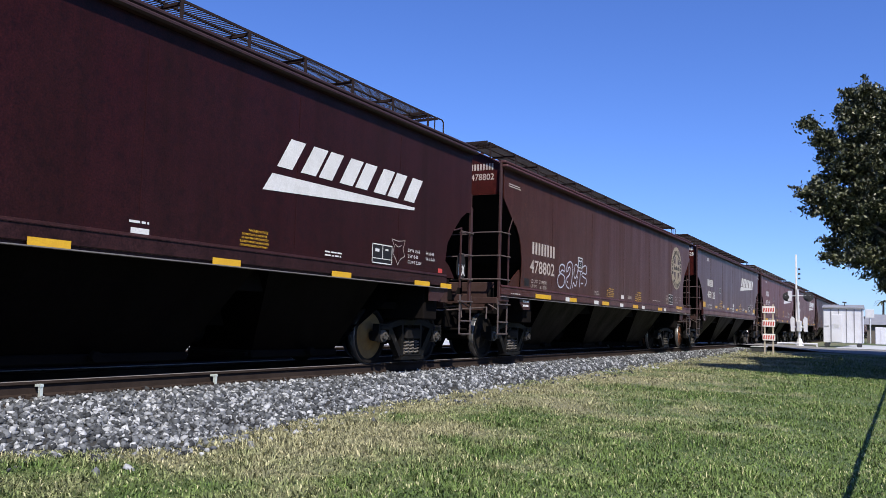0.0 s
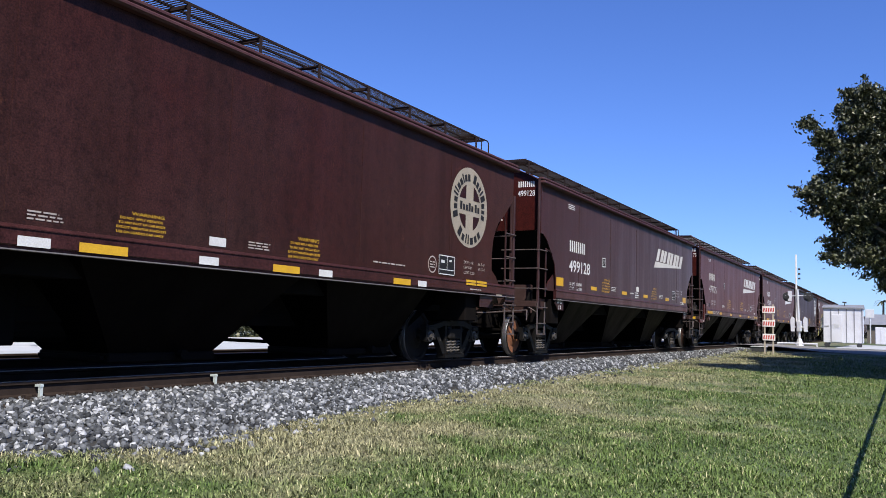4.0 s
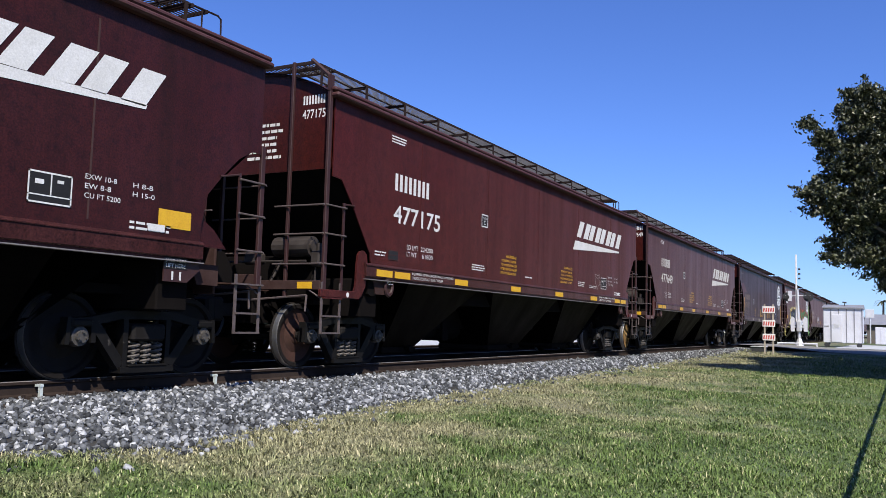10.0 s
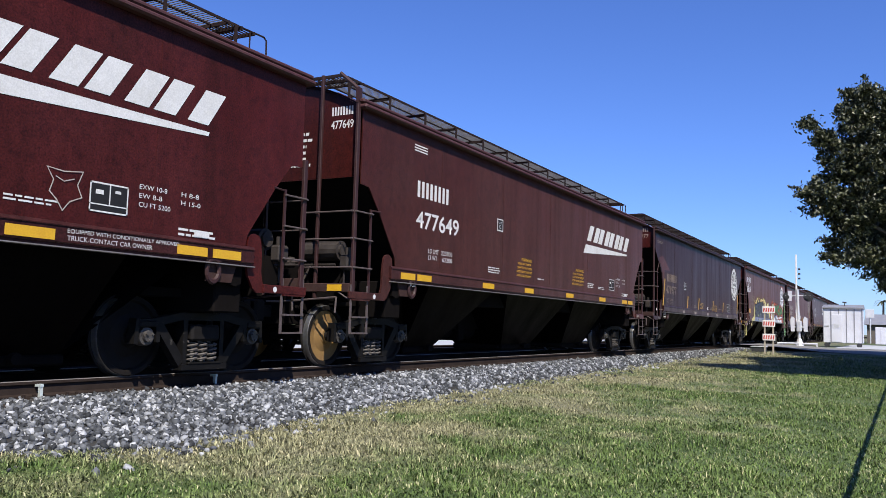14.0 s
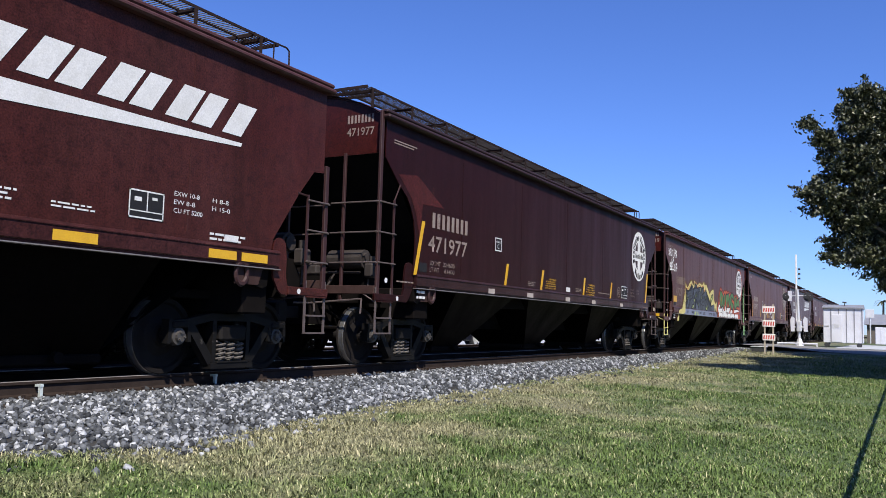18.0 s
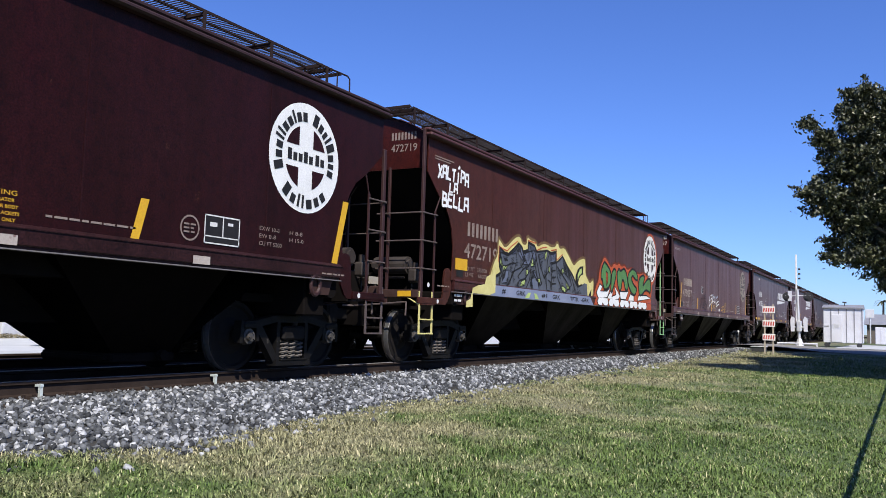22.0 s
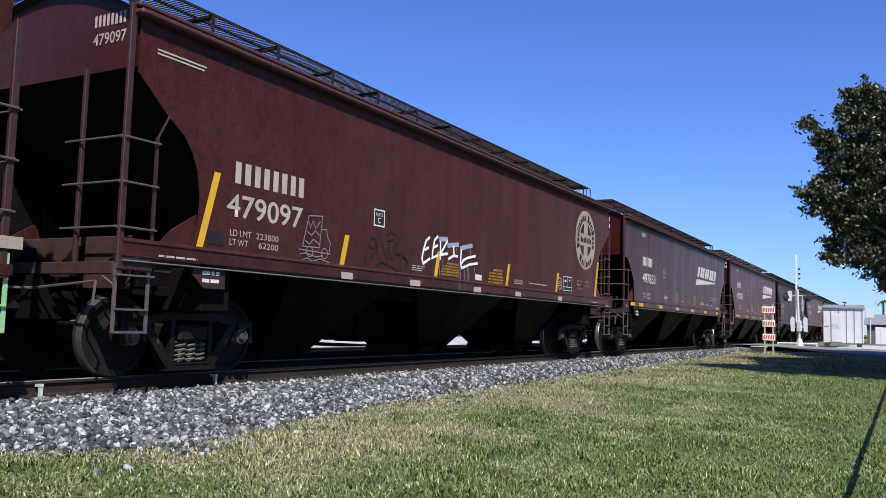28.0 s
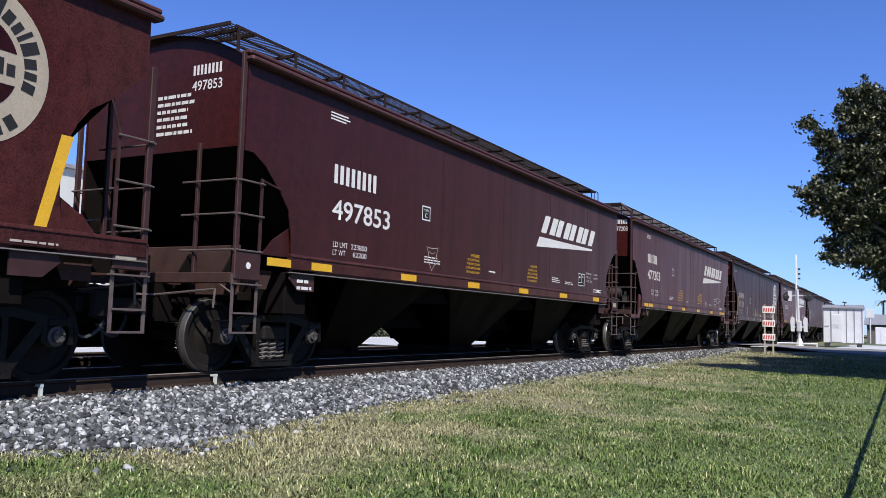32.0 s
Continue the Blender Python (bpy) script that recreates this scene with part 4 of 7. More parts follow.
def grass():
    rng = np.random.default_rng(5)
    P = []
    for xa, xb, dens in ((3.5, 8, 2300), (8, 12, 1700), (12, 18, 900), (18, 28, 420), (28, 48, 170)):
        w = 9.6
        n = int((xb - xa) * w * dens)
        P.append(np.stack([rng.uniform(xa, xb, n), rng.uniform(-1.8, 7.8, n)], 1))
    # the grass thins out round and behind the viewpoint
    n = 330000
    Q = np.stack([rng.uniform(-9, 48, n), rng.uniform(-9, 6.6, n)], 1)
    gap = np.hypot(np.maximum(3.5 - Q[:, 0], 0), np.maximum(-1.8 - Q[:, 1], 0))
    Q = Q[(gap > 0) & (rng.random(n) < np.exp(-gap / 2.2) * np.where(Q[:, 0] > 14, 0.4, 1.0))]
    P.append(Q)
    P = np.concatenate(P)
    d = toe(P[:, 0]) - P[:, 1]
    creep = 0.16 + 0.22 * (np.sin(P[:, 0] * 1.9 + 0.6) > 0.2)
    P = P[(d > 0.05) | (rng.random(len(P)) < 0.45 * np.exp(-np.abs(d) / creep))]
    n = len(P)
    z = ground_z(P[:, 0], P[:, 1])
    far = 1 + 1.1 * ease(P[:, 0], 10, 35)
    tuft = 0.75 + 0.5 * (np.sin(P[:, 0] * 2.3 + np.sin(P[:, 1] * 3.1)) * np.sin(P[:, 1] * 2.7 + 1.1 * np.sin(P[:, 0] * 1.7)) > 0)
    h = rng.uniform(0.022, 0.062, n) * tuft * (0.8 + 0.2 * far)
    w = rng.uniform(0.003, 0.0065, n) * far
    a, lean = rng.uniform(0, math.tau, n), rng.uniform(0.3, 1.6, n)
    dx, dy = np.cos(a), np.sin(a)
    base = np.stack([P[:, 0], P[:, 1], z - 0.005], 1)
    side = np.stack([-dy * w, dx * w, 0 * w], 1)
    mid = base + np.stack([dx * h * lean * 0.35, dy * h * lean * 0.35, h * 0.62], 1)
    tip = base + np.stack([dx * h * lean, dy * h * lean, h * (1.05 - 0.32 * lean)], 1)
    v = np.stack([base - side, base + side, mid + side * 0.8, mid - side * 0.8, tip], 1).reshape(-1, 3)
    k = 5 * np.arange(n)[:, None]
    f = np.concatenate([k + np.array([[0, 1, 2]]), k + np.array([[0, 2, 3]]), k + np.array([[3, 2, 4]])])
    tagged(new("grass", soup("grass", v, f, M_BLADE)), "short mown grass, green with dry straw blades", "grass", "", "stuff")


grass()


def track(centre, x0, x1, label):
    """Two rails of flat-bottomed section; the near stretch lies on ties with clips."""
    prof = [(-0.07, -0.172), (0.07, -0.172), (0.07, -0.160), (0.012, -0.140), (0.010, -0.048), (0.036, -0.036), (0.036, -0.006), (0.028, 0.0), (-0.028, 0.0), (-0.036, -0.006),
            (-0.036, -0.036), (-0.010, -0.048), (-0.012, -0.140), (-0.07, -0.160)]
    t = thing("track", label, "railway track", "", "structure")
    for s in (-1, 1):
        bm = bmesh.new()
        y = centre + s * 0.75
        a = [bm.verts.new((x0, y + u, z)) for u, z in prof]
        b = [bm.verts.new((x1, y + u, z)) for u, z in prof]
        n = len(prof)
        for k in range(n):
            f = bm.faces.new((a[k], b[k], b[(k + 1) % n], a[(k + 1) % n]))
            f.material_index = 1 if 6 <= k <= 8 else 0
        bmesh.ops.recalc_face_normals(bm, faces=bm.faces)
        me = mesh_of(bm, M_RAIL, "rail")
        me.materials.append(M_RAILTOP)
        part("rail", me, None, t)
    return t


near_track = track(TRACK, -60, 340, "pair of rust-brown rails with polished heads on wooden ties")
track(13.05, -60, 340, "second pair of rails behind the train")
bm = bmesh.new()
box(bm, -0.115, 0.115, -1.3, 1.3, -0.34, -0.178, 0.012)
tie_mesh = mesh_of(bm, M_TIE, "tie")
bm = bmesh.new()
box(bm, -0.016, 0.016, -0.125, -0.085, -0.20, -0.03)
box(bm, -0.02, 0.02, -0.13, -0.03, -0.062, -0.035)
clip_mesh = mesh_of(bm, M_CLIP, "clip")
bm = bmesh.new()
box(bm, -0.10, 0.10, -0.19, 0.19, -0.185, -0.168)
for yy in (-0.14, 0.14):
    for xx in (-0.06, 0.06):
        box(bm, xx - 0.014, xx + 0.014, yy - 0.014, yy + 0.014, -0.168, -0.135)
plate_mesh = mesh_of(bm, M_RAIL, "tie_plate")
x, i = 1.0, 0
while x < 60:
    tie = part("tie", tie_mesh, None, near_track, at=Matrix.Translation((x, TRACK, 0)))
    if x < 24:
        for s in (-1, 1):
            part("tie_plate", plate_mesh, None, tie, at=Matrix.Translation((0, s * 0.75, 0)))
    x += 0.53
for x in (5.93, 8.56):
    part("clip", clip_mesh, None, near_track, "pale galvanised clip on the rail", at=Matrix.Translation((x, TRACK - 0.75, 0)))


# ---- the road crossing and what stands at it ----
def road():
    xs_, ys_ = np.arange(49.5, 57.6, 1.0), np.concatenate([np.arange(-60, 7, 2.0), np.arange(7, 16, 0.5), np.arange(16, 60, 2.0)])
    sheet("road", xs_, ys_, lambda x, y: np.where((y > 7.4) & (y < 15), -0.012, ground_z(x, y) + 0.03 + (-0.042 - ground_z(x, y)) * ease(y, 3.5, 7.4) * (1 - ease(y, 15, 18))), M_ASPHALT,
          "pale worn asphalt road that crosses the tracks", "road")


road()


def shed():
    x, y0, y1, z, h = 65.0, 2.62, 5.08, -0.10, 2.62
    t = thing("equipment_shed", "white metal signal equipment shed with ribbed walls on short legs", "shed")
    bm = bmesh.new()
    box(bm, x, x + 2.4, y0, y1, z + 0.22, z + h, 0.02)
    part("body", bm, M_SHED, t)
    for i in range(6):
        yy = y0 + (y1 - y0) * i / 5
        bm = bmesh.new()
        box(bm, x - 0.025, x, yy - 0.025, yy + 0.025, z + 0.24, z + h - 0.03)
        part("rib", bm, M_ROOF, t)
    bm = bmesh.new()
    slab(bm, [(x - 0.12, z + h), (x + 2.52, z + h), (x + 2.52, z + h + 0.08), (x + 1.2, z + h + 0.30), (x - 0.12, z + h + 0.08)], y0 - 0.08, y1 + 0.08)
    part("roof", bm, M_ROOF, t)
    bm = bmesh.new()
    box(bm, x - 0.035, x - 0.005, y0 + 1.28, y0 + 1.95, z + 0.28, z + 2.2, 0.01)
    door = part("door", bm, M_SHED, t)
    bm = bmesh.new()
    box(bm, x - 0.05, x - 0.035, y0 + 1.45, y0 + 1.85, z + 1.25, z + 1.50)
    part("vent", bm, M_ALU, door, "grey louvred vent")
    bm = bmesh.new()
    box(bm, x - 0.03, x - 0.005, y0 + 2.1, y0 + 2.45, z + 1.35, z + 1.45)
    part("plate", bm, M_ALU, t)
    for yy in (y0 + 0.2, y1 - 0.2):
        bm = bmesh.new()
        rod(bm, (x + 0.02, yy, z + 0.08), (x + 0.5, yy, z + 0.08), 0.17, 14)
        box(bm, x + 0.1, x + 2.3, yy - 0.08, yy + 0.08, z + 0.08, z + 0.22, 0.01)
        part("foot", bm, M_DARK, t, "dark skid under the shed")
    bm = bmesh.new()
    rod(bm, (x + 0.6, 3.75, z + h + 0.2), (x + 0.6, 3.75, z + h + 0.42), 0.03, 6)
    rod(bm, (x + 0.6, 3.62, z + h + 0.42), (x + 0.6, 3.88, z + h + 0.48), 0.05, 6)
    part("antenna", bm, M_DARK, t)


shed()


def crossing_signal():
    x, y, z = 58.0, 5.95, -0.19
    t = thing("crossing_signal", "silver crossing signal mast with lamps and a raised gate arm", "railway signal")
    bm = bmesh.new()
    rod(bm, (x, y, z + 0.15), (x, y + 0.10, z + 3.7), 0.09, 10)
    part("mast", bm, M_ALU, t)
    bm = bmesh.new()
    rod(bm, (x, y, z - 0.05), (x, y, z + 0.55), 0.34, 8, 0.13)
    part("base", bm, M_ALU, t)
    bm = bmesh.new()
    box(bm, x - 0.25, x + 0.25, y - 0.15, y + 0.15, z + 1.0, z + 1.70, 0.05)
    part("gate_machine", bm, M_ALU, t)
    for s in (-1, 1):
        bm = bmesh.new()
        slab(bm, [(-0.12, -0.44), (0.10, -0.44), (0.13, 0.30), (0.04, 0.52), (-0.12, 0.40)], -0.05, 0.05)
        turned(bm, Matrix.Translation((x - 0.1, y + s * 0.38, z + 1.45)) @ Matrix.Rotation(math.pi / 2, 4, "Z"))
        part("counterweight", bm, M_SHED, t)
        bm = bmesh.new()
        rod(bm, (x - 0.1, y + s * 0.1, z + 1.3), (x - 0.1, y + s * 0.42, z + 1.3), 0.05, 6)
        part("arm_bracket", bm, M_ALU, t)
    bm = bmesh.new()
    box(bm, x - 0.04, x + 0.04, y + 0.10, y + 0.20, z + 1.4, z + 5.95, 0.01)
    part("gate_arm", bm, M_BOARD, t, "upright white gate arm")
    for zz in (4.4, 4.7, 5.0):
        bm = bmesh.new()
        rod(bm, (x - 0.06, y + 0.03, z + zz), (x - 0.06, y - 0.10, z + zz), 0.06, 8)
        part("arm_lamp", bm, M_DARK, t)
    for s in (-1, 1):
        bm = bmesh.new()
        rod(bm, (x - 0.02, y + s * 0.62 + 0.06, z + 3.22), (x - 0.05, y + s * 0.62 + 0.06, z + 3.22), 0.30, 16)
        rod(bm, (x - 0.05, y + s * 0.62 + 0.06, z + 3.22), (x - 0.35, y + s * 0.62 + 0.06, z + 3.18), 0.12, 10, 0.14)
        part("lamp", bm, M_DARK, t, "black round flasher lamp with hood")
    bm = bmesh.new()
    rod(bm, (x - 0.02, y - 0.7, z + 3.3), (x - 0.02, y + 0.8, z + 3.3), 0.035, 6)
    part("cross_bar", bm, M_ALU, t)
    bm = bmesh.new()
    box(bm, x - 0.06, x - 0.03, y + 0.42, y + 0.66, z + 2.95, z + 3.6, 0.01)
    part("lamp_shield", bm, M_SHED, t)
    g = thing("guard_rail", "low white pipe guard rail in front of the signal", "guard rail")
    for yy in (4.85, 6.0, 7.1):
        bm = bmesh.new()
        rod(bm, (x - 1.0, yy, z - 0.1), (x - 1.0, yy, z + 0.26), 0.05, 8)
        part("post", bm, M_SHED, g)
    bm = bmesh.new()
    rod(bm, (x - 1.0, 4.80, z + 0.26), (x - 1.0, 7.15, z + 0.26), 0.055, 8)
    part("rail", bm, M_SHED, g)


crossing_signal()


def board_sign():
    x, y = 45.0, 6.03
    z = float(ground_z(x, y))
    t = thing("road_sign", "three stacked white boards with red bars on two wooden posts", "sign")
    for yy in (y - 0.20, y + 0.20):
        bm = bmesh.new()
        box(bm, x - 0.03, x + 0.03, yy - 0.035, yy + 0.035, z - 0.05, z + 2.50)
        part("post", bm, M_WOOD, t)
    for i, zz in enumerate((0.84, 1.53, 2.22)):
        bm = bmesh.new()
        box(bm, x - 0.055, x - 0.03, y - 0.30, y + 0.30, z + zz - 0.16, z + zz + 0.17, 0.006)
        b = part("board", bm, M_BOARD, t)
        for j in range(5):
            bm = bmesh.new()
            yy = y + 0.225 - 0.112 * j
            slab(bm, [(-0.045, -0.10), (0.02, -0.10), (0.045, 0.10), (-0.02, 0.10)], -0.004, 0.0)
            turned(bm, Matrix.Translation((x - 0.056, yy, z + zz)) @ Matrix.Rotation(-math.pi / 2, 4, "Z"))
            part("red_bar", bm, M_REDINK, b)


board_sign()


def fence():
    t = thing("pipe_fence", "thick steel pipe rail on slim posts beside the lawn", "fence")
    bm = bmesh.new()
    rod(bm, (4.2, -0.22, 0.47), (40, -0.22, 0.47), 0.026, 10)
    part("rail", bm, M_POST, t)
    for i in range(10):
        x = 4.37 + 3.56 * i
        bm = bmesh.new()
        rod(bm, (x, -0.22, -0.65), (x, -0.22, 0.47), 0.017, 8)
        part("post", bm, M_POST, t)


fence()


# ---- tree ----
def leaf_material():
    m, tree, p = material("leaves", 0.5)
    g = tree.nodes.new("ShaderNodeNewGeometry")
    col = ramp(tree, g.outputs["Random Per Island"], [(0.0, (0.010, 0.013, 0.006)), (0.45, (0.036, 0.042, 0.018)), (0.85, (0.10, 0.105, 0.048)), (1.0, (0.23, 0.215, 0.13))])
    tree.links.new(col, p.inputs["Base Color"])
    return m


M_LEAF = leaf_material()
M_BARK = surface("bark", (0.10, 0.08, 0.06), (0.16, 0.13, 0.10), 4.0, 0.9, relief=0.8)


def tree(at, lobes, clumps, per, size, seed, label):
    """A trunk, boughs that run into lobes of foliage (x, y, z, radius), twigs on them and leaves along the twigs."""
    rng = np.random.default_rng(seed)
    t = thing("tree", label, "tree")
    at, lobes = Vector(at), np.array(lobes, float)
    bm = bmesh.new()
    fork = Vector((at.x + 0.1, at.y + 0.15, at.z + 2.0))
    rod(bm, at - Vector((0, 0, 0.1)), fork, 0.24, 10, 0.17)
    part("trunk", bm, M_BARK, t)
    share = lobes[:, 3] ** 2 / (lobes[:, 3] ** 2).sum()
    pick = rng.choice(len(lobes), clumps, p=0.06 / len(lobes) + 0.94 * share)
    u = rng.normal(size=(clumps, 3))
    u /= np.linalg.norm(u, axis=1, keepdims=True)
    depth = rng.uniform(0.1, 1.0, clumps) ** 0.42
    rad = lobes[pick, 3]
    root = lobes[pick, :3] + u * (rad * depth * (0.86 + 0.16 * np.sin(9 * u[:, 2] + 5 * u[:, 1] + pick)))[:, None]
    hub = np.array(fork) + np.array([0, 0, 1.2])
    out = u * 0.8 + 0.55 * (root - hub) / np.linalg.norm(root - hub, axis=1, keepdims=True) + rng.normal(0, 0.3, (clumps, 3))
    out /= np.linalg.norm(out, axis=1, keepdims=True)
    long = rng.random(clumps) < 0.10
    reach = rng.uniform(0.15, 0.42, clumps) * np.where(long, 1.9, 1.0) * np.minimum(1.0, 0.35 + 0.6 * rad)
    for x, y, z, r in lobes:
        bm = bmesh.new()
        tip = Vector((x, y, z))
        mid = fork.lerp(tip, 0.55) + Vector((0, 0, 0.35))
        rod(bm, fork, mid, 0.10, 6, 0.06)
        rod(bm, mid, tip, 0.06, 6, 0.02)
        part("limb", bm, M_BARK, t)
    n = clumps * per
    along = np.tile(np.linspace(0.0, 1.0, per), clumps)[:, None] ** 0.9
    thick = (0.15 - 0.11 * along) * np.repeat(rng.uniform(0.6, 1.25, (clumps, 1)) * np.where(long, 0.5, 1.0)[:, None], per, 0) * (size / 0.06) ** 0.5
    c = np.repeat(root, per, 0) + np.repeat(out * reach[:, None], per, 0) * along + rng.normal(size=(n, 3)) * thick * np.array([1.15, 1.15, 0.7])
    a = np.repeat(out, per, 0) * 0.6 + rng.normal(0, 0.7, (n, 3))
    a /= np.linalg.norm(a, axis=1, keepdims=True)
    b = np.cross(a, rng.normal(size=(n, 3)) + np.array([0, 0, 1.4]))
    b /= np.linalg.norm(b, axis=1, keepdims=True)
    s = rng.uniform(0.6, 1.3, (n, 1)) * size
    v = np.stack([c - a * s, c + b * s * 0.45, c + a * s, c - b * s * 0.45], 1).reshape(-1, 3)
    f = np.arange(4 * n).reshape(-1, 4)
    ob = new("crown", soup("crown", v, f, M_LEAF))
    ob.parent = t


def lobes_round(x, y, z, r, seed, n=16):
    """Lobes of an even round crown."""
    rng = random.Random(seed)
    out = [(x, y, z, r * 0.62)]
    for i in range(n):
        a, h = i * 2.4 + rng.uniform(-0.3, 0.3), -0.75 + 1.6 * i / n
        w = math.sqrt(max(1 - h * h, 0.15))
        out.append((x + r * 0.62 * w * math.cos(a), y + r * 0.62 * w * math.sin(a), z + r * 0.62 * h, r * rng.uniform(0.34, 0.48)))
    return out


tree((27.6, -1.8, float(ground_z(27.6, -1.8))),
     [(27.32, -1.42, 4.97, 2.90), (26.17, 0.67, 4.90, 1.16), (26.06, 0.57, 6.57, 0.86), (25.70, 1.19, 6.71, 0.53), (25.36, 1.90, 6.18, 0.20), (25.13, 2.24, 6.56, 0.07), (25.72, 1.35, 5.59, 0.73),
      (25.49, 1.95, 4.63, 0.60), (25.93, 1.24, 4.17, 0.69), (26.04, 1.18, 3.39, 0.65), (25.84, 1.61, 3.06, 0.39), (26.48, 0.50, 2.77, 0.65), (27.04, -0.47, 2.57, 1.03), (26.43, -0.21, 7.14, 0.86), (25.75, 0.97, 7.39, 0.34),
      (28.66, -3.53, 5.20, 2.20), (29.26, -1.13, 4.80, 2.00), (27.66, -3.33, 3.40, 1.20)], 3000, 70, 0.062, 11, "dense dark green broadleaf tree on the lawn")
tree((33.9, -3.1, float(ground_z(33.9, -3.1))), lobes_round(33.8, -3.0, 5.2, 4.9, 12, 22), 2900, 60, 0.17, 12, "second dark green broadleaf tree beside the road")
tree((43.7, -4.1, float(ground_z(43.7, -4.1))), lobes_round(43.6, -4.0, 6.4, 5.3, 13, 22), 2900, 60, 0.19, 13, "third dark green broadleaf tree beside the road")


# ---- behind the train ----
sheet("parking_lot", np.arange(-40, 141, 4.0), np.concatenate([np.arange(17, 40, 1.0), np.arange(40, 60, 4.0)]), ground_z, M_CONCRETE, "bright bare concrete lot behind the tracks", "parking lot", 0.03)


def warehouse():
    t = thing("warehouse", "tall pale metal-clad warehouse with vertical seams", "building")
    z = -1.25
    bm = bmesh.new()
    box(bm, -20, 49, 56, 80, z, z + 13)
    part("wall", bm, M_CLAD, t)
    bm = bmesh.new()
    slab(bm, [(-20.4, z + 13), (49.4, z + 13), (49.4, z + 13.3), (-20.4, z + 13.3)], 55.6, 80.4)
    part("roof", bm, M_ROOF, t)
    for i in range(24):
        bm = bmesh.new()
        x = -20 + 3 * i
        box(bm, x - 0.05, x + 0.05, 55.94, 56, z, z + 13)
        part("seam", bm, M_ALU, t)
    for i in range(6):
        bm = bmesh.new()
        x = -8 + 9 * i
        box(bm, x, x + 3.2, 55.9, 55.995, z, z + 3.6, 0.03)
        part("door", bm, M_ALU, t)


warehouse()


M_GLASS, _, glass = material("car_glass", 0.08)
glass.inputs["Base Color"].default_value = (0.02, 0.025, 0.03, 1)
M_TYRE = surface("tyre", (0.02, 0.02, 0.02), (0.035, 0.035, 0.035), 8.0, 0.8)


def sedan(label, M_CAR, place):
    t = thing("sedan", label, "car")
    t.matrix_basis = place
    hood = [(-2.25, 0.30), (2.2, 0.26), (2.28, 0.45), (2.22, 0.66), (1.2, 0.86), (0.95, 0.90), (-1.55, 0.93), (-2.15, 0.88), (-2.3, 0.62)]
    bm = bmesh.new()
    slab(bm, hood, -0.86, 0.86)
    bmesh.ops.bevel(bm, geom=[e for e in bm.edges], offset=0.04, segments=2, profile=0.5, affect="EDGES", clamp_overlap=True)
    part("body", bm, M_CAR, t)
    bm = bmesh.new()
    lo = [(-1.75, 0.90), (1.05, 0.88)]
    hi = [(-0.95, 1.36), (0.25, 1.38)]
    v = [bm.verts.new((x, s * (0.80 if q < 2 else 0.62), zz)) for s in (-1, 1) for q, (x, zz) in enumerate((lo[0], lo[1], hi[1], hi[0]))]
    for q in ((0, 1, 2, 3), (7, 6, 5, 4), (3, 2, 6, 7), (1, 5, 6, 2), (0, 3, 7, 4)):
        bm.faces.new([v[i] for i in q])
    bmesh.ops.recalc_face_normals(bm, faces=bm.faces)
    part("glasshouse", bm, M_GLASS, t, "dark tinted windows")
    bm = bmesh.new()
    box(bm, -1.0, 0.3, -0.63, 0.63, 1.35, 1.41, 0.03)
    for s in (-1, 1):
        for (xa, za), (xb, zb) in (((-1.75, 0.90), (-0.95, 1.37)), ((1.05, 0.88), (0.25, 1.39)), ((-0.35, 0.90), (-0.35, 1.38))):
            rod(bm, (xa, s * 0.81, za), (xb, s * 0.63, zb), 0.045, 6)
    part("roof", bm, M_CAR, t)
    for x in (-1.32, 1.30):
        for s in (-1, 1):
            bm = bmesh.new()
            lathe(bm, [(0.20, -0.09), (0.30, -0.10), (0.32, -0.06), (0.32, 0.06), (0.30, 0.10), (0.20, 0.09)], 20)
            w = part("wheel", bm, M_TYRE, t, at=Matrix.Translation((x, s * 0.80, 0.32)))
            bm = bmesh.new()
            lathe(bm, [(0.02, -0.092), (0.07, -0.10), (0.17, -0.098), (0.215, -0.112), (0.215, 0.112), (0.17, 0.098), (0.07, 0.10), (0.02, 0.092)], 16)
            part("rim", bm, M_ALU, w)
    for s in (-1, 1):
        bm = bmesh.new()
        box(bm, -2.31, -2.14, s * 0.66 - 0.18, s * 0.66 + 0.18, 0.64, 0.80, 0.02)
        part("tail_lamp", bm, M_REDINK, t)
    return t


sedan("white four-door sedan parked on the concrete lot", surface("car_white", (0.75, 0.75, 0.75), (0.80, 0.80, 0.80), 2.0, 0.25),
      Matrix.Translation((32.2, 41.9, -1.17)) @ Matrix.Rotation(math.atan2(-0.72, 2.35), 4, "Z"))
PASSING = sedan("dark blue sedan with bright rims driving slowly behind the tracks", surface("car_blue", (0.005, 0.006, 0.013), (0.007, 0.008, 0.017), 2.0, 0.3), Matrix.Identity(4))


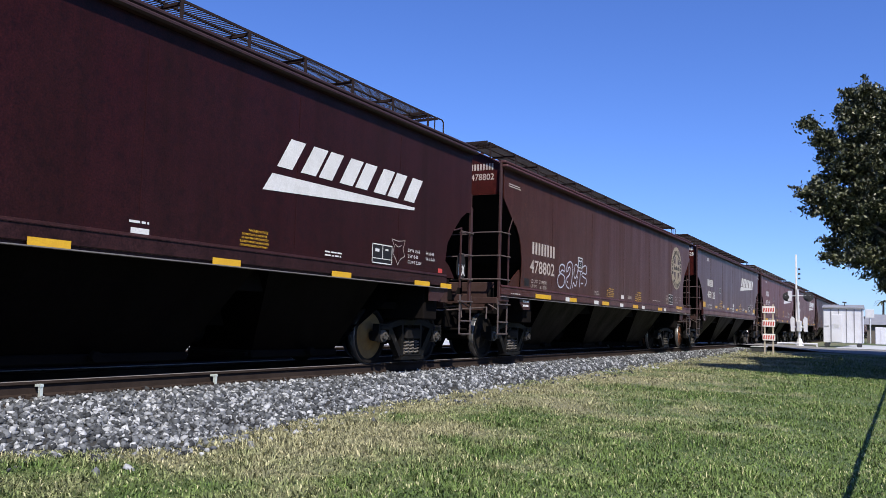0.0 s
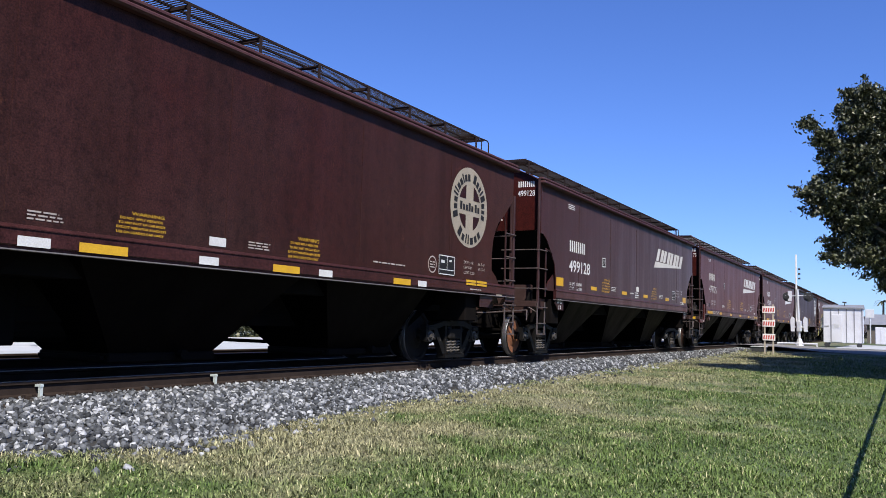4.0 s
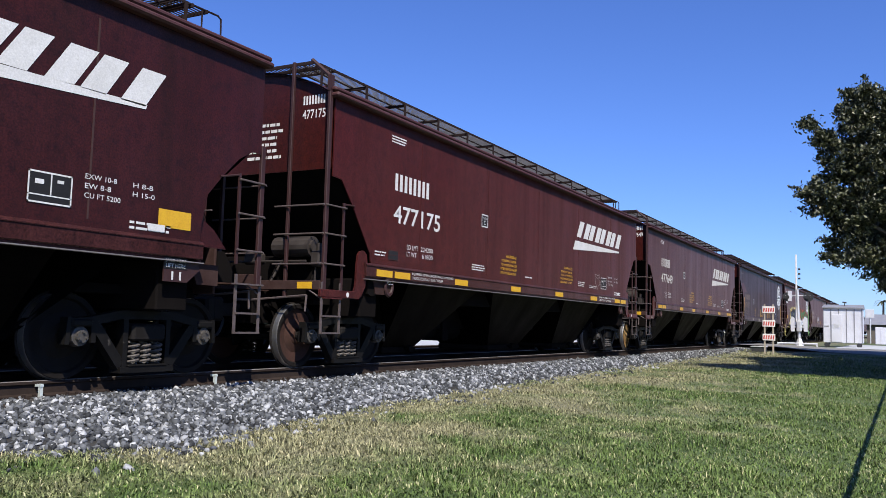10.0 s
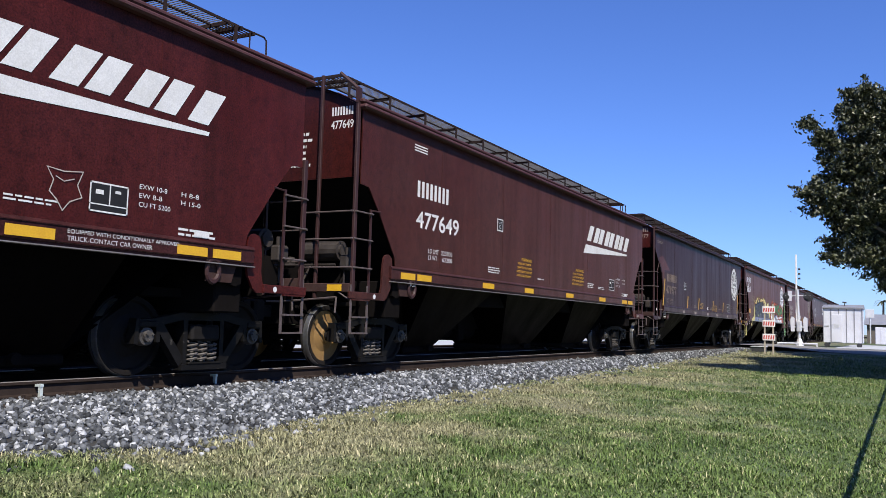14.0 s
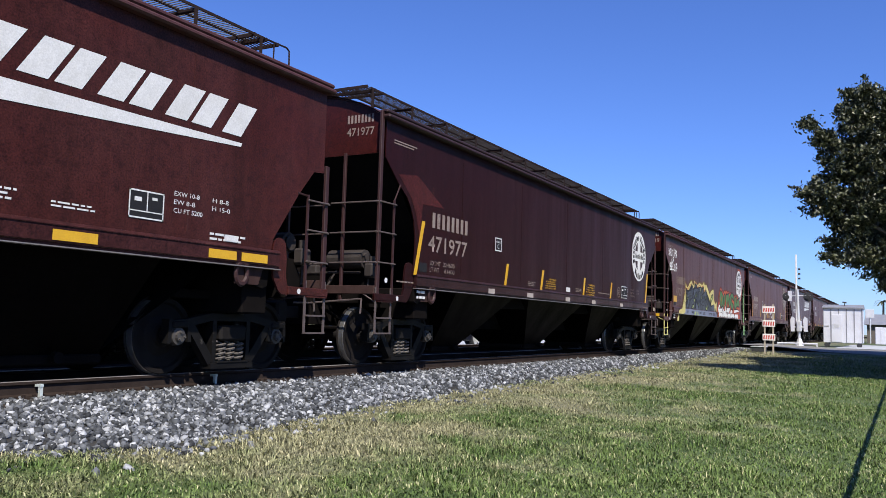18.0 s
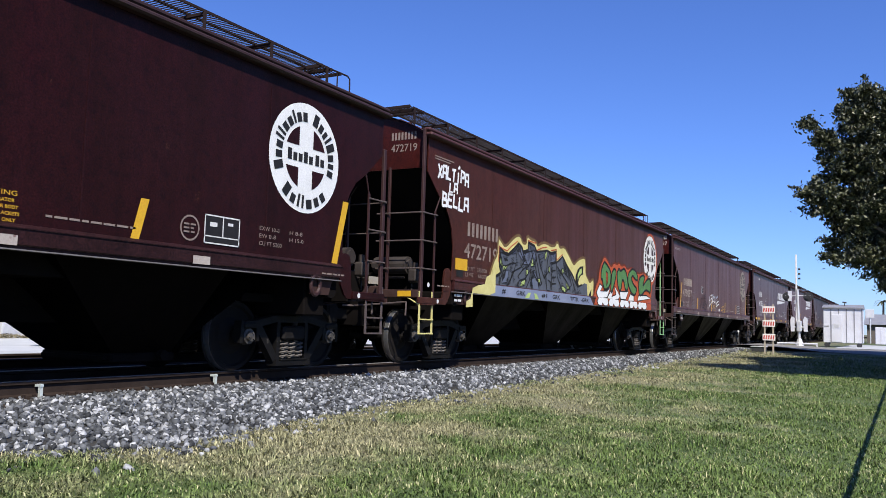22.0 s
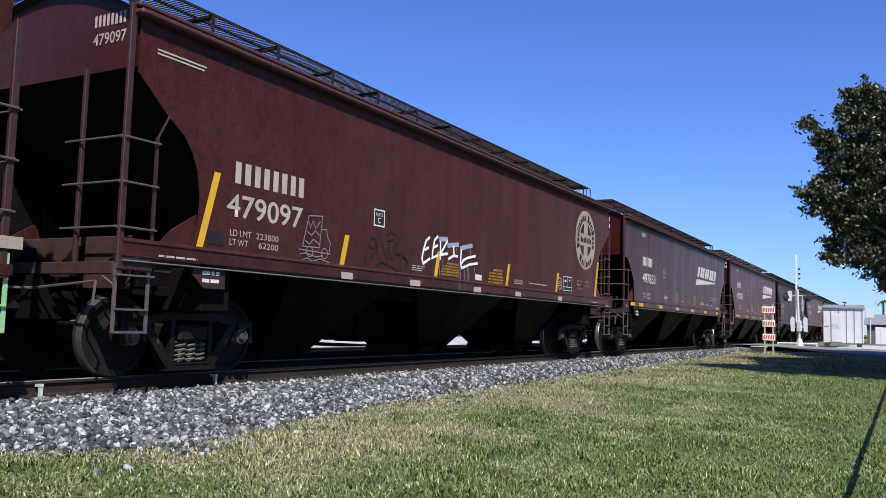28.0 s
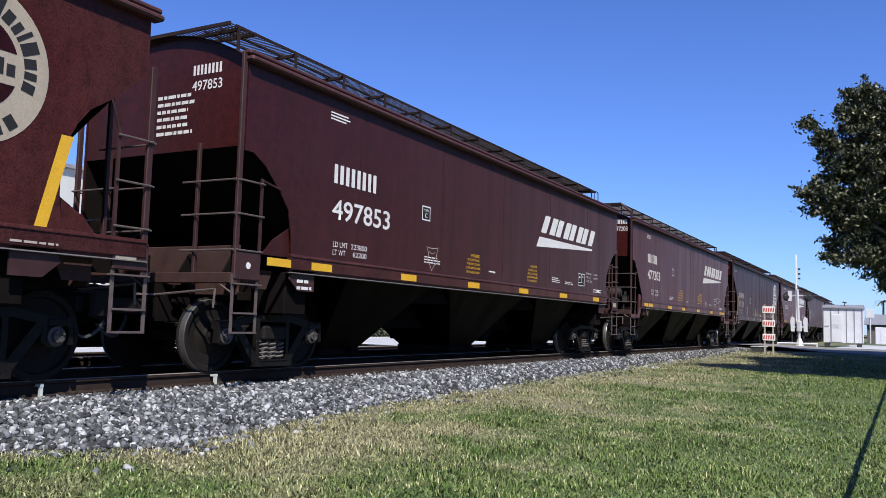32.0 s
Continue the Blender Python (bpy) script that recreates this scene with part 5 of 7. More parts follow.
def far_yard():
    """Low buildings, a cabinet and a palm beyond the crossing, and the trees behind the lot."""
    sheet("apron", np.arange(59, 82, 2.0), np.arange(-12, 4.9, 1.0), ground_z, M_CONCRETE, "pale concrete apron round the equipment shed", "pavement", 0.03)
    t = thing("cabinet", "low white equipment cabinet on the apron", "cabinet")
    bm = bmesh.new()
    box(bm, 80, 81.5, 0.9, 2.26, -0.06, 1.38, 0.03)
    part("body", bm, M_SHED, t)
    for yy in (1.35, 1.8):
        bm = bmesh.new()
        box(bm, 79.97, 80.0, yy - 0.02, yy + 0.02, 0.0, 1.3)
        part("rib", bm, M_ALU, t)
    t = thing("house", "small dark house with a shallow roof", "house")
    z = float(ground_z(100, 3))
    M_SIDING = surface("house_siding", (0.10, 0.085, 0.075), (0.14, 0.12, 0.10), 2.0, 0.8)
    bm = bmesh.new()
    box(bm, 100, 110, -3.0, 3.6, z, z + 2.0)
    part("wall", bm, M_SIDING, t)
    bm = bmesh.new()
    slab(bm, [(99.6, z + 2.0), (110.4, z + 2.0), (105, z + 3.2)], -3.4, 3.9)
    part("roof", bm, M_ROOF, t)
    bm = bmesh.new()
    box(bm, 99.96, 100, 1.2, 2.2, z + 0.8, z + 1.7)
    part("window", bm, M_DARK, t)
    t = thing("pole_sign", "plain white board on a thin pole", "sign")
    bm = bmesh.new()
    rod(bm, (90, 2.95, -0.1), (90, 2.95, 3.1), 0.06, 8)
    part("pole", bm, M_ALU, t)
    bm = bmesh.new()
    box(bm, 89.9, 89.95, 2.6, 3.35, 2.35, 3.15, 0.01)
    part("board", bm, M_SHED, t)
    t = thing("palm", "thin palm with drooping fronds", "palm")
    bm = bmesh.new()
    z = float(ground_z(120, 2.5))
    rod(bm, (120, 2.5, z), (120.2, 2.4, 4.9), 0.16, 8, 0.11)
    part("trunk", bm, M_BARK, t)
    rng = random.Random(8)
    for i in range(16):
        a, up = i * math.tau / 16 + rng.uniform(-0.2, 0.2), rng.uniform(0.1, 0.8)
        bm = bmesh.new()
        pts = [Vector((120.2 + math.cos(a) * r, 2.4 + math.sin(a) * r, 4.9 + up * r - 0.55 * r * r)) for r in (0, 0.4, 0.8, 1.2)]
        for k, (u, v) in enumerate(zip(pts, pts[1:])):
            side = Vector((-math.sin(a), math.cos(a), 0)) * (0.12, 0.16, 0.10)[k]
            f = [bm.verts.new(u - side), bm.verts.new(u + side), bm.verts.new(v + side * 0.7), bm.verts.new(v - side * 0.7)]
            bm.faces.new(f)
        part("frond", bm, M_LEAF, t)
    # Plain lidded box standing in for the low rail and culvert here.
    t = thing("junction_box", "low dark box standing in for a low rail beside the road", "box")
    bm = bmesh.new()
    z = float(ground_z(47, 7))
    box(bm, 46.8, 47.3, 6.45, 7.15, z - 0.02, z + 0.26, 0.02)
    part("body", bm, M_DARK, t)
    bm = bmesh.new()
    box(bm, 46.75, 47.35, 6.4, 7.2, z + 0.26, z + 0.30, 0.01)
    part("lid", bm, M_ALU, t)
    # dry shrubs along the foot of the wall
    rng = np.random.default_rng(31)
    n = 5000
    x = rng.uniform(18, 48, n)
    c = np.stack([x, rng.uniform(54.6, 55.6, n), -1.2 + rng.random(n) * (0.35 + 0.2 * np.sin(x * 1.7) * np.sin(x * 0.6))], 1)
    a, b = rng.normal(size=(2, n, 3))
    a /= np.linalg.norm(a, axis=1, keepdims=True)
    b = np.cross(a, b)
    b /= np.linalg.norm(b, axis=1, keepdims=True)
    v = np.stack([c - a * 0.10, c + b * 0.05, c + a * 0.10, c - b * 0.05], 1).reshape(-1, 3)
    M_DRY = surface("dry_shrub", (0.16, 0.13, 0.07), (0.24, 0.21, 0.13), 3.0, 0.8)
    tagged(new("shrubs", soup("shrubs", v, np.arange(4 * n).reshape(-1, 4), M_DRY)), "low dry shrubs along the foot of a pale wall", "shrubs", "", "stuff")
    # a dense line of trees behind the lot
    rng = np.random.default_rng(21)
    n = 60000
    x, y = rng.uniform(50, 190, n), rng.uniform(57, 63, n)
    top = 5.0 + 1.6 * np.sin(x * 0.35) + 1.2 * np.sin(x * 0.83 + 1)
    c = np.stack([x, y, -1.2 + rng.random(n) ** 0.8 * top], 1)
    a, b = rng.normal(size=(2, n, 3))
    a /= np.linalg.norm(a, axis=1, keepdims=True)
    b = np.cross(a, b)
    b /= np.linalg.norm(b, axis=1, keepdims=True)
    s = rng.uniform(0.13, 0.28, (n, 1))
    v = np.stack([c - a * s, c + b * s * 0.6, c + a * s, c - b * s * 0.6], 1).reshape(-1, 3)
    tagged(new("tree_line", soup("tree_line", v, np.arange(4 * n).reshape(-1, 4), M_LEAF)), "dark line of dense trees behind the lot", "trees", "", "stuff")


far_yard()


# ---- lettering, emblems and graffiti on the near sides ----
M_CREAM = surface("spray_cream", (0.62, 0.56, 0.24), (0.52, 0.45, 0.16), 3.0, 0.6)
M_SLATE = surface("spray_slate", (0.075, 0.082, 0.098), (0.10, 0.11, 0.135), 3.0, 0.6)
M_STEELBLUE = surface("spray_steel_blue", (0.13, 0.15, 0.21), (0.10, 0.115, 0.16), 3.0, 0.6)
M_LIME = surface("spray_lime", (0.42, 0.52, 0.17), (0.34, 0.45, 0.14), 4.0, 0.6)
M_GREEN = surface("spray_green", (0.10, 0.24, 0.075), (0.07, 0.17, 0.06), 3.0, 0.6)
M_ORANGE = surface("spray_orange", (0.48, 0.10, 0.03), (0.36, 0.06, 0.025), 3.0, 0.6)
M_ICE = surface("spray_ice", (0.17, 0.20, 0.30), (0.23, 0.26, 0.36), 2.0, 0.6)
M_MINT = surface("spray_mint", (0.28, 0.50, 0.26), (0.22, 0.42, 0.20), 4.0, 0.6)
M_DUSTY = surface("chalk_dust", (0.17, 0.15, 0.16), (0.22, 0.20, 0.21), 9.0, 0.8)
M_SEAM = surface("dusty_seam", (0.052, 0.024, 0.022), (0.036, 0.014, 0.013), 2.0, 0.8, stretch=(1, 1, 2))
M_HAZE = surface("spray_haze", (0.34, 0.37, 0.45), (0.22, 0.23, 0.30), 12.0, 0.7)
M_SPRAYWHITE = surface("spray_white", (0.70, 0.71, 0.72), (0.78, 0.78, 0.78), 3.0, 0.6)
FACE = -SIDE - 0.006     # paint lies on the near side sheet
LIP = -SIDE - 0.036      # and on the sill


def flat(car, name, outlines, mat, y=FACE, label="", facing="side"):
    """Paint or sheeting: outlines of (x, z) on the side; on the end they are (y, z) at x = y given."""
    bm = bmesh.new()
    for o in outlines:
        f = bm.faces.new([bm.verts.new((u, y, v) if facing == "side" else (y, u, v)) for u, v in o])
        f.normal_update()
        if (f.normal.y if facing == "side" else f.normal.x) > 0:
            f.normal_flip()
    bmesh.ops.remove_doubles(bm, verts=bm.verts, dist=1e-4)
    return part(name, bm, mat, car, label)


def quad(x0, x1, z0, z1, lean=0.0):
    return [(x0, z0), (x1, z0), (x1 + lean, z1), (x0 + lean, z1)]


def stroke(points, width):
    """Outlines of a brush stroke along points, mitred where it bends."""
    closed = points[0] == points[-1] and len(points) > 3
    p = points[:-1] if closed else points
    n = len(p)
    left, right = [], []
    for k in range(n):
        (xa, za), (xb, zb), (xc, zc) = p[k - 1] if closed or k else p[k], p[k], p[(k + 1) % n] if closed or k < n - 1 else p[k]
        d1, d2 = math.hypot(xb - xa, zb - za) or 1e-9, math.hypot(xc - xb, zc - zb) or 1e-9
        u = ((xb - xa) / d1 + (xc - xb) / d2, (zb - za) / d1 + (zc - zb) / d2)
        m = math.hypot(*u) or 1e-9
        if d1 > 1e-6 and d2 > 1e-6:
            grow = min(2.0 / m, 1.5) * width / 2
        else:
            grow = width / 2
        nx, nz = -u[1] / m * grow, u[0] / m * grow
        left.append((xb + nx, zb + nz))
        right.append((xb - nx, zb - nz))
    if closed:
        left.append(left[0])
        right.append(right[0])
    return [[left[k], left[k + 1], right[k + 1], right[k]] for k in range(len(left) - 1)]


def rounded(points, closed=True, times=2):
    """Cuts the corners of a drawn outline."""
    for _ in range(times):
        n, out = len(points), []
        for k in range(n if closed else n - 1):
            (xa, za), (xb, zb) = points[k], points[(k + 1) % n]
            out += [(xa * 0.75 + xb * 0.25, za * 0.75 + zb * 0.25), (xa * 0.25 + xb * 0.75, za * 0.25 + zb * 0.75)]
        points = out if closed else [points[0]] + out + [points[-1]]
    return points


def words(car, name, text, x0, x1, z0, z1, mat, y=FACE, lean=0.0, bold=0.0, facing="side", label=""):
    cu = bpy.data.curves.new(name, "FONT")
    cu.body, cu.shear, cu.offset, cu.resolution_u = text, lean, bold, 3
    tmp = bpy.data.objects.new("tmp", cu)
    me = bpy.data.meshes.new_from_object(tmp)
    bpy.data.objects.remove(tmp)
    n = len(me.vertices)
    co = np.empty(n * 3)
    me.vertices.foreach_get("co", co)
    co = co.reshape(-1, 3)
    lo, hi = co.min(0), co.max(0)
    u, v = x0 + (co[:, 0] - lo[0]) / (hi[0] - lo[0]) * (x1 - x0), z0 + (co[:, 1] - lo[1]) / (hi[1] - lo[1]) * (z1 - z0)
    co = np.stack([u, np.full(n, y), v], 1) if facing == "side" else np.stack([np.full(n, y), -u, v], 1)
    me.vertices.foreach_set("co", co.ravel())
    me.materials.clear()
    me.materials.append(mat)
    me.update()
    return part(name, me, None, car, label)


def marks(car, x0, x1, z0, z1, n, mat, y=FACE, facing="side"):
    """The owner's mark: n pairs of plain upright bars, each bar a part of its own."""
    w = (x1 - x0) / n
    for i in range(n):
        for a, b in ((0.07, 0.36), (0.56, 0.86)):
            q = quad(x0 + w * (i + a), x0 + w * (i + b), z0, z1)
            flat(car, "owner_mark", [q if facing == "side" else [(-u, v) for u, v in q]], mat, y, facing=facing)


def lines(car, x0, x1, z0, z1, n, mat, seed=0, y=FACE, facing="side", gaps=True):
    """Small print too fine to read: rows of short bars."""
    rng = random.Random(seed)
    o, pitch = [], (z1 - z0) / n
    for i in range(n):
        z = z1 - pitch * (i + 1) + pitch * 0.22
        x, end = x0, x1 - rng.uniform(0, 0.25) * (x1 - x0)
        while x < end:
            w = rng.uniform(0.05, 0.16) if gaps else end - x
            o.append(quad(x, min(x + w, end), z, z + pitch * 0.46))
            x += w + 0.022
    if facing == "end":
        o = [[(-u, v) for u, v in q] for q in o]
    flat(car, "small_print", o, mat, y, facing=facing)


def emblem_slanted(car, x, top, close=0.0, mat=M_WHITE):
    """The large slanted emblem: four pairs of leaning bars over a tapering wedge. close: how much nearer the wedge lies to the blocks."""
    h, w, lean = 0.43, 0.86, 0.28
    wedge = flat(car, "emblem", [[(x, top - 0.79 + close), (x + 3.93, top - 0.56 + close), (x + 3.95, top - 0.51 + close), (x + 0.18, top - 0.54 + close * 0.7)]], mat, label="large white slanted emblem over a tapering wedge")
    for i in range(4):
        a = x + 0.27 + 0.93 * i
        for u, v in ((0.0, 0.38), (0.60, 1.0)):
            flat(wedge, "emblem_bar", [quad(a + w * u, a + w * v, top - h, top, lean)], mat)


def disc(cx, cz, r, n=48):
    return [(cx + r * math.cos(k * math.tau / n), cz + r * math.sin(k * math.tau / n)) for k in range(n)]


def emblem_ring(car, cx, cz, mat, ink=None, r=0.79):
    ink = ink or M_BLACK
    ring = flat(car, "ring_emblem", [disc(cx, cz, r)], mat, label="round emblem with a cross and a ring of dark marks")
    rin, arm = r * 0.585, r * 0.20
    for k in range(4):
        a0 = k * math.pi / 2
        g = math.asin(arm / rin)
        pts = [(arm * math.sqrt(2), a0 + math.pi / 4)] + [(rin, a0 + g + (math.pi / 2 - 2 * g) * j / 6) for j in range(7)]
        flat(ring, "emblem_field", [[(cx + q * math.cos(a), cz + q * math.sin(a)) for q, a in pts]], PAINT["dark"], FACE - 0.004)
    # the ring of writing as plain bars: wide or narrow, tall or low
    for arc0, arc1, row in ((203, -22, "WnnIInnInn WnrIWnrn"), (226, 318, "WnIIwny")):
        wide = [{"W": 1.2, "w": 1.2, "n": 1.0, "r": 0.75, "y": 1.0, "I": 0.45, " ": 0.7}[q] for q in row]
        step, at = (arc1 - arc0) / (sum(wide) + 0.42 * len(row)), arc0
        for q, size in zip(row, wide):
            mid, half = math.radians(at + step * size / 2), abs(math.radians(step * size / 2)) * 0.78 * r
            at += step * (size + 0.42)
            if q == " ":
                continue
            ra, rb = r * 0.66, r * (0.90 if q in "WI" else 0.83)
            if arc1 > arc0:
                ra, rb = r * (0.92 - (0.24 if q in "WI" else 0.17)), r * 0.92
            c, d = math.cos(mid), math.sin(mid)
            flat(ring, "emblem_mark", [[(cx + u * c - t * d, cz + u * d + t * c) for u, t in ((ra, -half), (rb, -half), (rb, half), (ra, half))]], ink, FACE - 0.005)
    for j in range(7):
        x = cx - 0.40 * r / 0.79 + 0.118 * j + (0.03 if j > 4 else 0)
        flat(ring, "emblem_mark", [quad(x, x + 0.088, cz - 0.07, cz + (0.09 if j in (0, 3, 5) else 0.045))], ink, FACE - 0.005)


def plate_box(car, x, z, w=0.29, h=0.26):
    t = 0.022
    x, z = x + 0.03, z + 0.02
    flat(car, "plate_ground", [quad(x, x + w, z, z + h)], M_BLACK, FACE + 0.002)
    for q in (quad(x, x + w, z, z + t), quad(x, x + w, z + h - t, z + h), quad(x, x + t, z + t, z + h - t), quad(x + w - t, x + w, z + t, z + h - t)):
        flat(car, "plate_frame", [q], M_WHITE, FACE - 0.002)
    words(car, "plate_letter", "PLATE", x + w * 0.20, x + w * 0.80, z + h * 0.62, z + h * 0.78, M_WHITE, FACE - 0.002)
    words(car, "plate_letter", "C", x + w * 0.36, x + w * 0.64, z + h * 0.2, z + h * 0.52, M_WHITE, FACE - 0.002)


def test_box(car, x, z, w=0.58, h=0.33):
    t = 0.017
    flat(car, "stencil_ground", [quad(x, x + w, z, z + h)], M_BLACK)
    flat(car, "stencil_frame", [quad(x, x + w, z, z + t), quad(x, x + w, z + h - t, z + h), quad(x, x + t, z, z + h), quad(x + w - t, x + w, z, z + h), quad(x + w * 0.50, x + w * 0.53, z + h * 0.27, z + h - t),
                                quad(x, x + w, z + h * 0.24, z + h * 0.28), quad(x + w * 0.15, x + w * 0.35, z + h * 0.6, z + h * 0.75), quad(x + w * 0.65, x + w * 0.8, z + h * 0.7, z + h * 0.8)], M_WHITE, FACE - 0.004)


def warning(car, x0, x1, z0, z1):
    h, w = (z1 - z0) / 5, x1 - x0
    words(car, "warning", "WARNING", x0 + w * 0.28, x0 + w * 0.95, z1 - h * 0.75, z1, M_YELLOW)
    for k, (text, a, b) in enumerate((("DO NOT APPLY VIBRATOR", 0.06, 0.92), ("TO ANY PART OF CAR BODY", 0.03, 0.98), ("EXCEPT VIBRATOR BRACKETS", 0.0, 1.0), ("USE ON LOADED CAR ONLY", 0.0, 0.95))):
        words(car, "warning", text, x0 + w * a, x0 + w * b, z1 - h * (k + 1.75), z1 - h * (k + 1.2), M_YELLOW, bold=0.014)


def sheeting(car, spans, mat, z0, z1, y=LIP):
    for a, b in spans:
        flat(car, "reflector", [quad(a, b, z0, z1)], mat, y)


def number(car, text, x0, x1, z0, z1, mat):
    words(car, "car_number", text, x0, x1, z0, z1, mat, bold=0.012)


def weights(car, x0, x1, z0, z1, mat, ld, lt):
    m, w = (z0 + z1) / 2, x1 - x0
    words(car, "load_limit", "LD LMT", x0, x0 + w * 0.42, m + 0.02, z1, mat)
    words(car, "load_limit", ld, x0 + w * 0.52, x1, m + 0.02, z1, mat)
    words(car, "light_weight", "LT WT", x0, x0 + w * 0.36, z0, m - 0.02, mat)
    words(car, "light_weight", lt, x0 + w * 0.58, x1, z0, m - 0.02, mat)


def dims(car, x, z, mat=M_WHITE, cuft=""):
    words(car, "dimension_text", "EXW 10-8", x, x + 0.40, z + 0.23, z + 0.285, mat)
    words(car, "dimension_text", "H 8-8", x + 0.62, x + 0.90, z + 0.23, z + 0.285, mat)
    words(car, "dimension_text", "EW 8-8", x, x + 0.33, z + 0.13, z + 0.185, mat)
    words(car, "dimension_text", "H 15-0", x + 0.62, x + 0.93, z + 0.13, z + 0.185, mat)
    words(car, "dimension_text", cuft or "CU FT 5200", x, x + 0.46, z + 0.03, z + 0.085, mat)


def end_marks(car, kind, text, mat):
    """Number and owner's mark on the near end panel; u runs from the near corner inwards."""
    X = 0.10 - 0.006
    up = 4.08 if kind == "rounded" else 4.04
    ua, ub = (0.55, 1.10) if kind == "late_notched" else (0.98, 1.42) if kind != "rounded" else (0.80, 1.36)
    marks(car, ua, ub, up, up + 0.14, 4, mat, X, "end")
    words(car, "car_number", text, ua, ub, up - 0.22, up - 0.08, mat, X, bold=0.01, facing="end")
    if kind != "rounded":
        lines(car, -0.10, 0.62, 3.22, 3.84, 6, mat, 9, X, "end")


def swoosh_car(car, kind, text, logo, top, seed, square=False, num_z=2.40, mark_z=2.95, lead=1.82, sill_z=(1.47, 1.58), spans=(), warn=(), close=0.0, ld="223800", lt="62200"):
    marks(car, lead, lead + 1.2, mark_z, mark_z + 0.29, 4, M_WHITE)
    number(car, text, lead, lead + 1.60, num_z, num_z + 0.31, M_WHITE)
    drop = 0.46 if square else 0.53
    off = 0.46 if kind == "angular" else 0.05
    weights(car, lead + off, lead + off + 0.90, num_z - drop, num_z - drop + 0.20, M_WHITE, ld, lt)
    lines(car, lead - 0.12, lead + 0.4, 3.74, 3.88, 3, M_WHITE, seed + 1, gaps=False)
    plate_box(car, 5.11 if kind == "angular" else 4.6, num_z + 0.29)
    emblem_slanted(car, logo, top, close)
    sheeting(car, spans, M_YELLOW, *sill_z, y=LIP if not square else FACE)
    for a, b in warn:
        warning(car, a, b, 1.80 if kind == "angular" else 1.72, 2.24 if kind == "angular" else 2.12)
    lines(car, 5.50 if square else 4.75, 5.95 if square else 5.35, 1.80, 1.94, 3, M_WHITE, seed + 3)
    lines(car, 7.4, 7.85, 1.80, 1.86, 1, M_WHITE, seed + 4)
    lines(car, 10.9, 11.45, 1.80, 1.94, 3, M_WHITE, seed + 5)
    lines(car, 11.8, 12.4, 1.80, 1.88, 2, M_WHITE, seed + 6)
    test_box(car, 12.75, 1.82, 0.5, 0.32)
    dims(car, 13.4, 1.92)
    lines(car, 14.0, 14.7, 1.68, 1.80, 2, M_WHITE, seed + 8)
    flat(car, "label_plate", [quad(14.25, 14.5, 1.70, 1.78)], M_WHITE, FACE - 0.004)
    end_marks(car, kind, text, M_WHITE)


def corner_labels(car, rear, seed):
    flat(car, "dot_mark", [disc(0.20, 1.42, 0.045, 14)], M_WHITE, -1.62)
    flat(car, "label_plate", [quad(rear - 0.36, rear - 0.08, 1.34, 1.46)], M_BUFF, -1.62)
    lines(car, 1.22, 1.56, s_low - 0.17, s_low + 0.02, 2, M_WHITE, seed + 11, -1.606)


s_low = 1.31


def ring_car(car, text, cx, cz, emblem, letters, seed, strips=(4.02, 6.92, 9.82, 12.72), spans=(), ld="223800", lt="62200", dx=0.0, dz=0.0, plate=4.88, warn=10.10, print_x=9.29):
    marks(car, 1.68, 3.15, 2.46 + dz, 2.74 + dz, 4, letters)
    number(car, text, 1.58, 3.10, 2.02 + dz, 2.32 + dz, letters)
    weights(car, 1.66, 2.60, 1.66 + dz * 0.8, 1.86 + dz * 0.8, letters, ld, lt)
    lines(car, 0.34, 1.12, 3.73, 3.82, 2, letters, seed, gaps=False)
    plate_box(car, plate, 2.26, 0.32, 0.28)
    emblem_ring(car, cx, cz, emblem)
    flat(car, "stencil_ground", [quad(1.28, 1.56, 1.64, 1.80)], M_BLACK)
    if strips:
        flat(car, "yellow_strip", [[(1.09, 1.57), (1.20, 1.57), (1.45, 2.54), (1.34, 2.54)]], M_YELLOW)
        for x in strips:
            flat(car, "yellow_strip", [[(x, 1.58), (x + 0.12, 1.58), (x + 0.24, 2.05), (x + 0.12, 2.05)]], M_YELLOW)
        flat(car, "yellow_strip", [[(15.86, 1.59), (16.0, 1.59), (16.24, 2.55), (16.10, 2.55)]], M_YELLOW)
    for a, b, m in spans:
        sheeting(car, [(a, b)], m, 1.375, 1.475)
    warning(car, 7.20, 7.90, 1.62, 1.88)
    warning(car, warn, warn + 0.72, 1.58, 1.90)
    flat(car, "label_plate", [quad(8.59, 8.88, 1.62, 1.73)], M_WHITE)
    lines(car, print_x, print_x + 0.5, 1.64, 1.75, 3, letters, seed + 13)
    lines(car, 6.14, 6.60, 1.64, 1.75, 3, letters, seed + 3)
    lines(car, 11.1 + dx, 12.3 + dx, 1.68, 1.73, 1, letters, seed + 4)
    test_box(car, 13.25 + dx, 1.64, 0.62, 0.36)
    ring = disc(13.02 + dx, 1.80, 0.145, 20)
    flat(car, "stencil_ring", stroke(ring + ring[:1], 0.022), letters)
    lines(car, 12.92 + dx, 13.13 + dx, 1.73, 1.87, 3, letters, seed + 12, FACE - 0.004)
    dims(car, 14.25 + dx, 1.68, letters)
    lines(car, 0.5, 1.1, 1.40, 1.45, 1, letters, seed + 6, LIP)
    lines(car, 15.6, 16.2, 1.40, 1.45, 1, letters, seed + 7, LIP)
    end_marks(car, "rounded", text, letters)
    corner_labels(car, 17.2, seed)


A, B, C, D, E, F, G, H, I, J, K, L_, M_, N_ = CARS
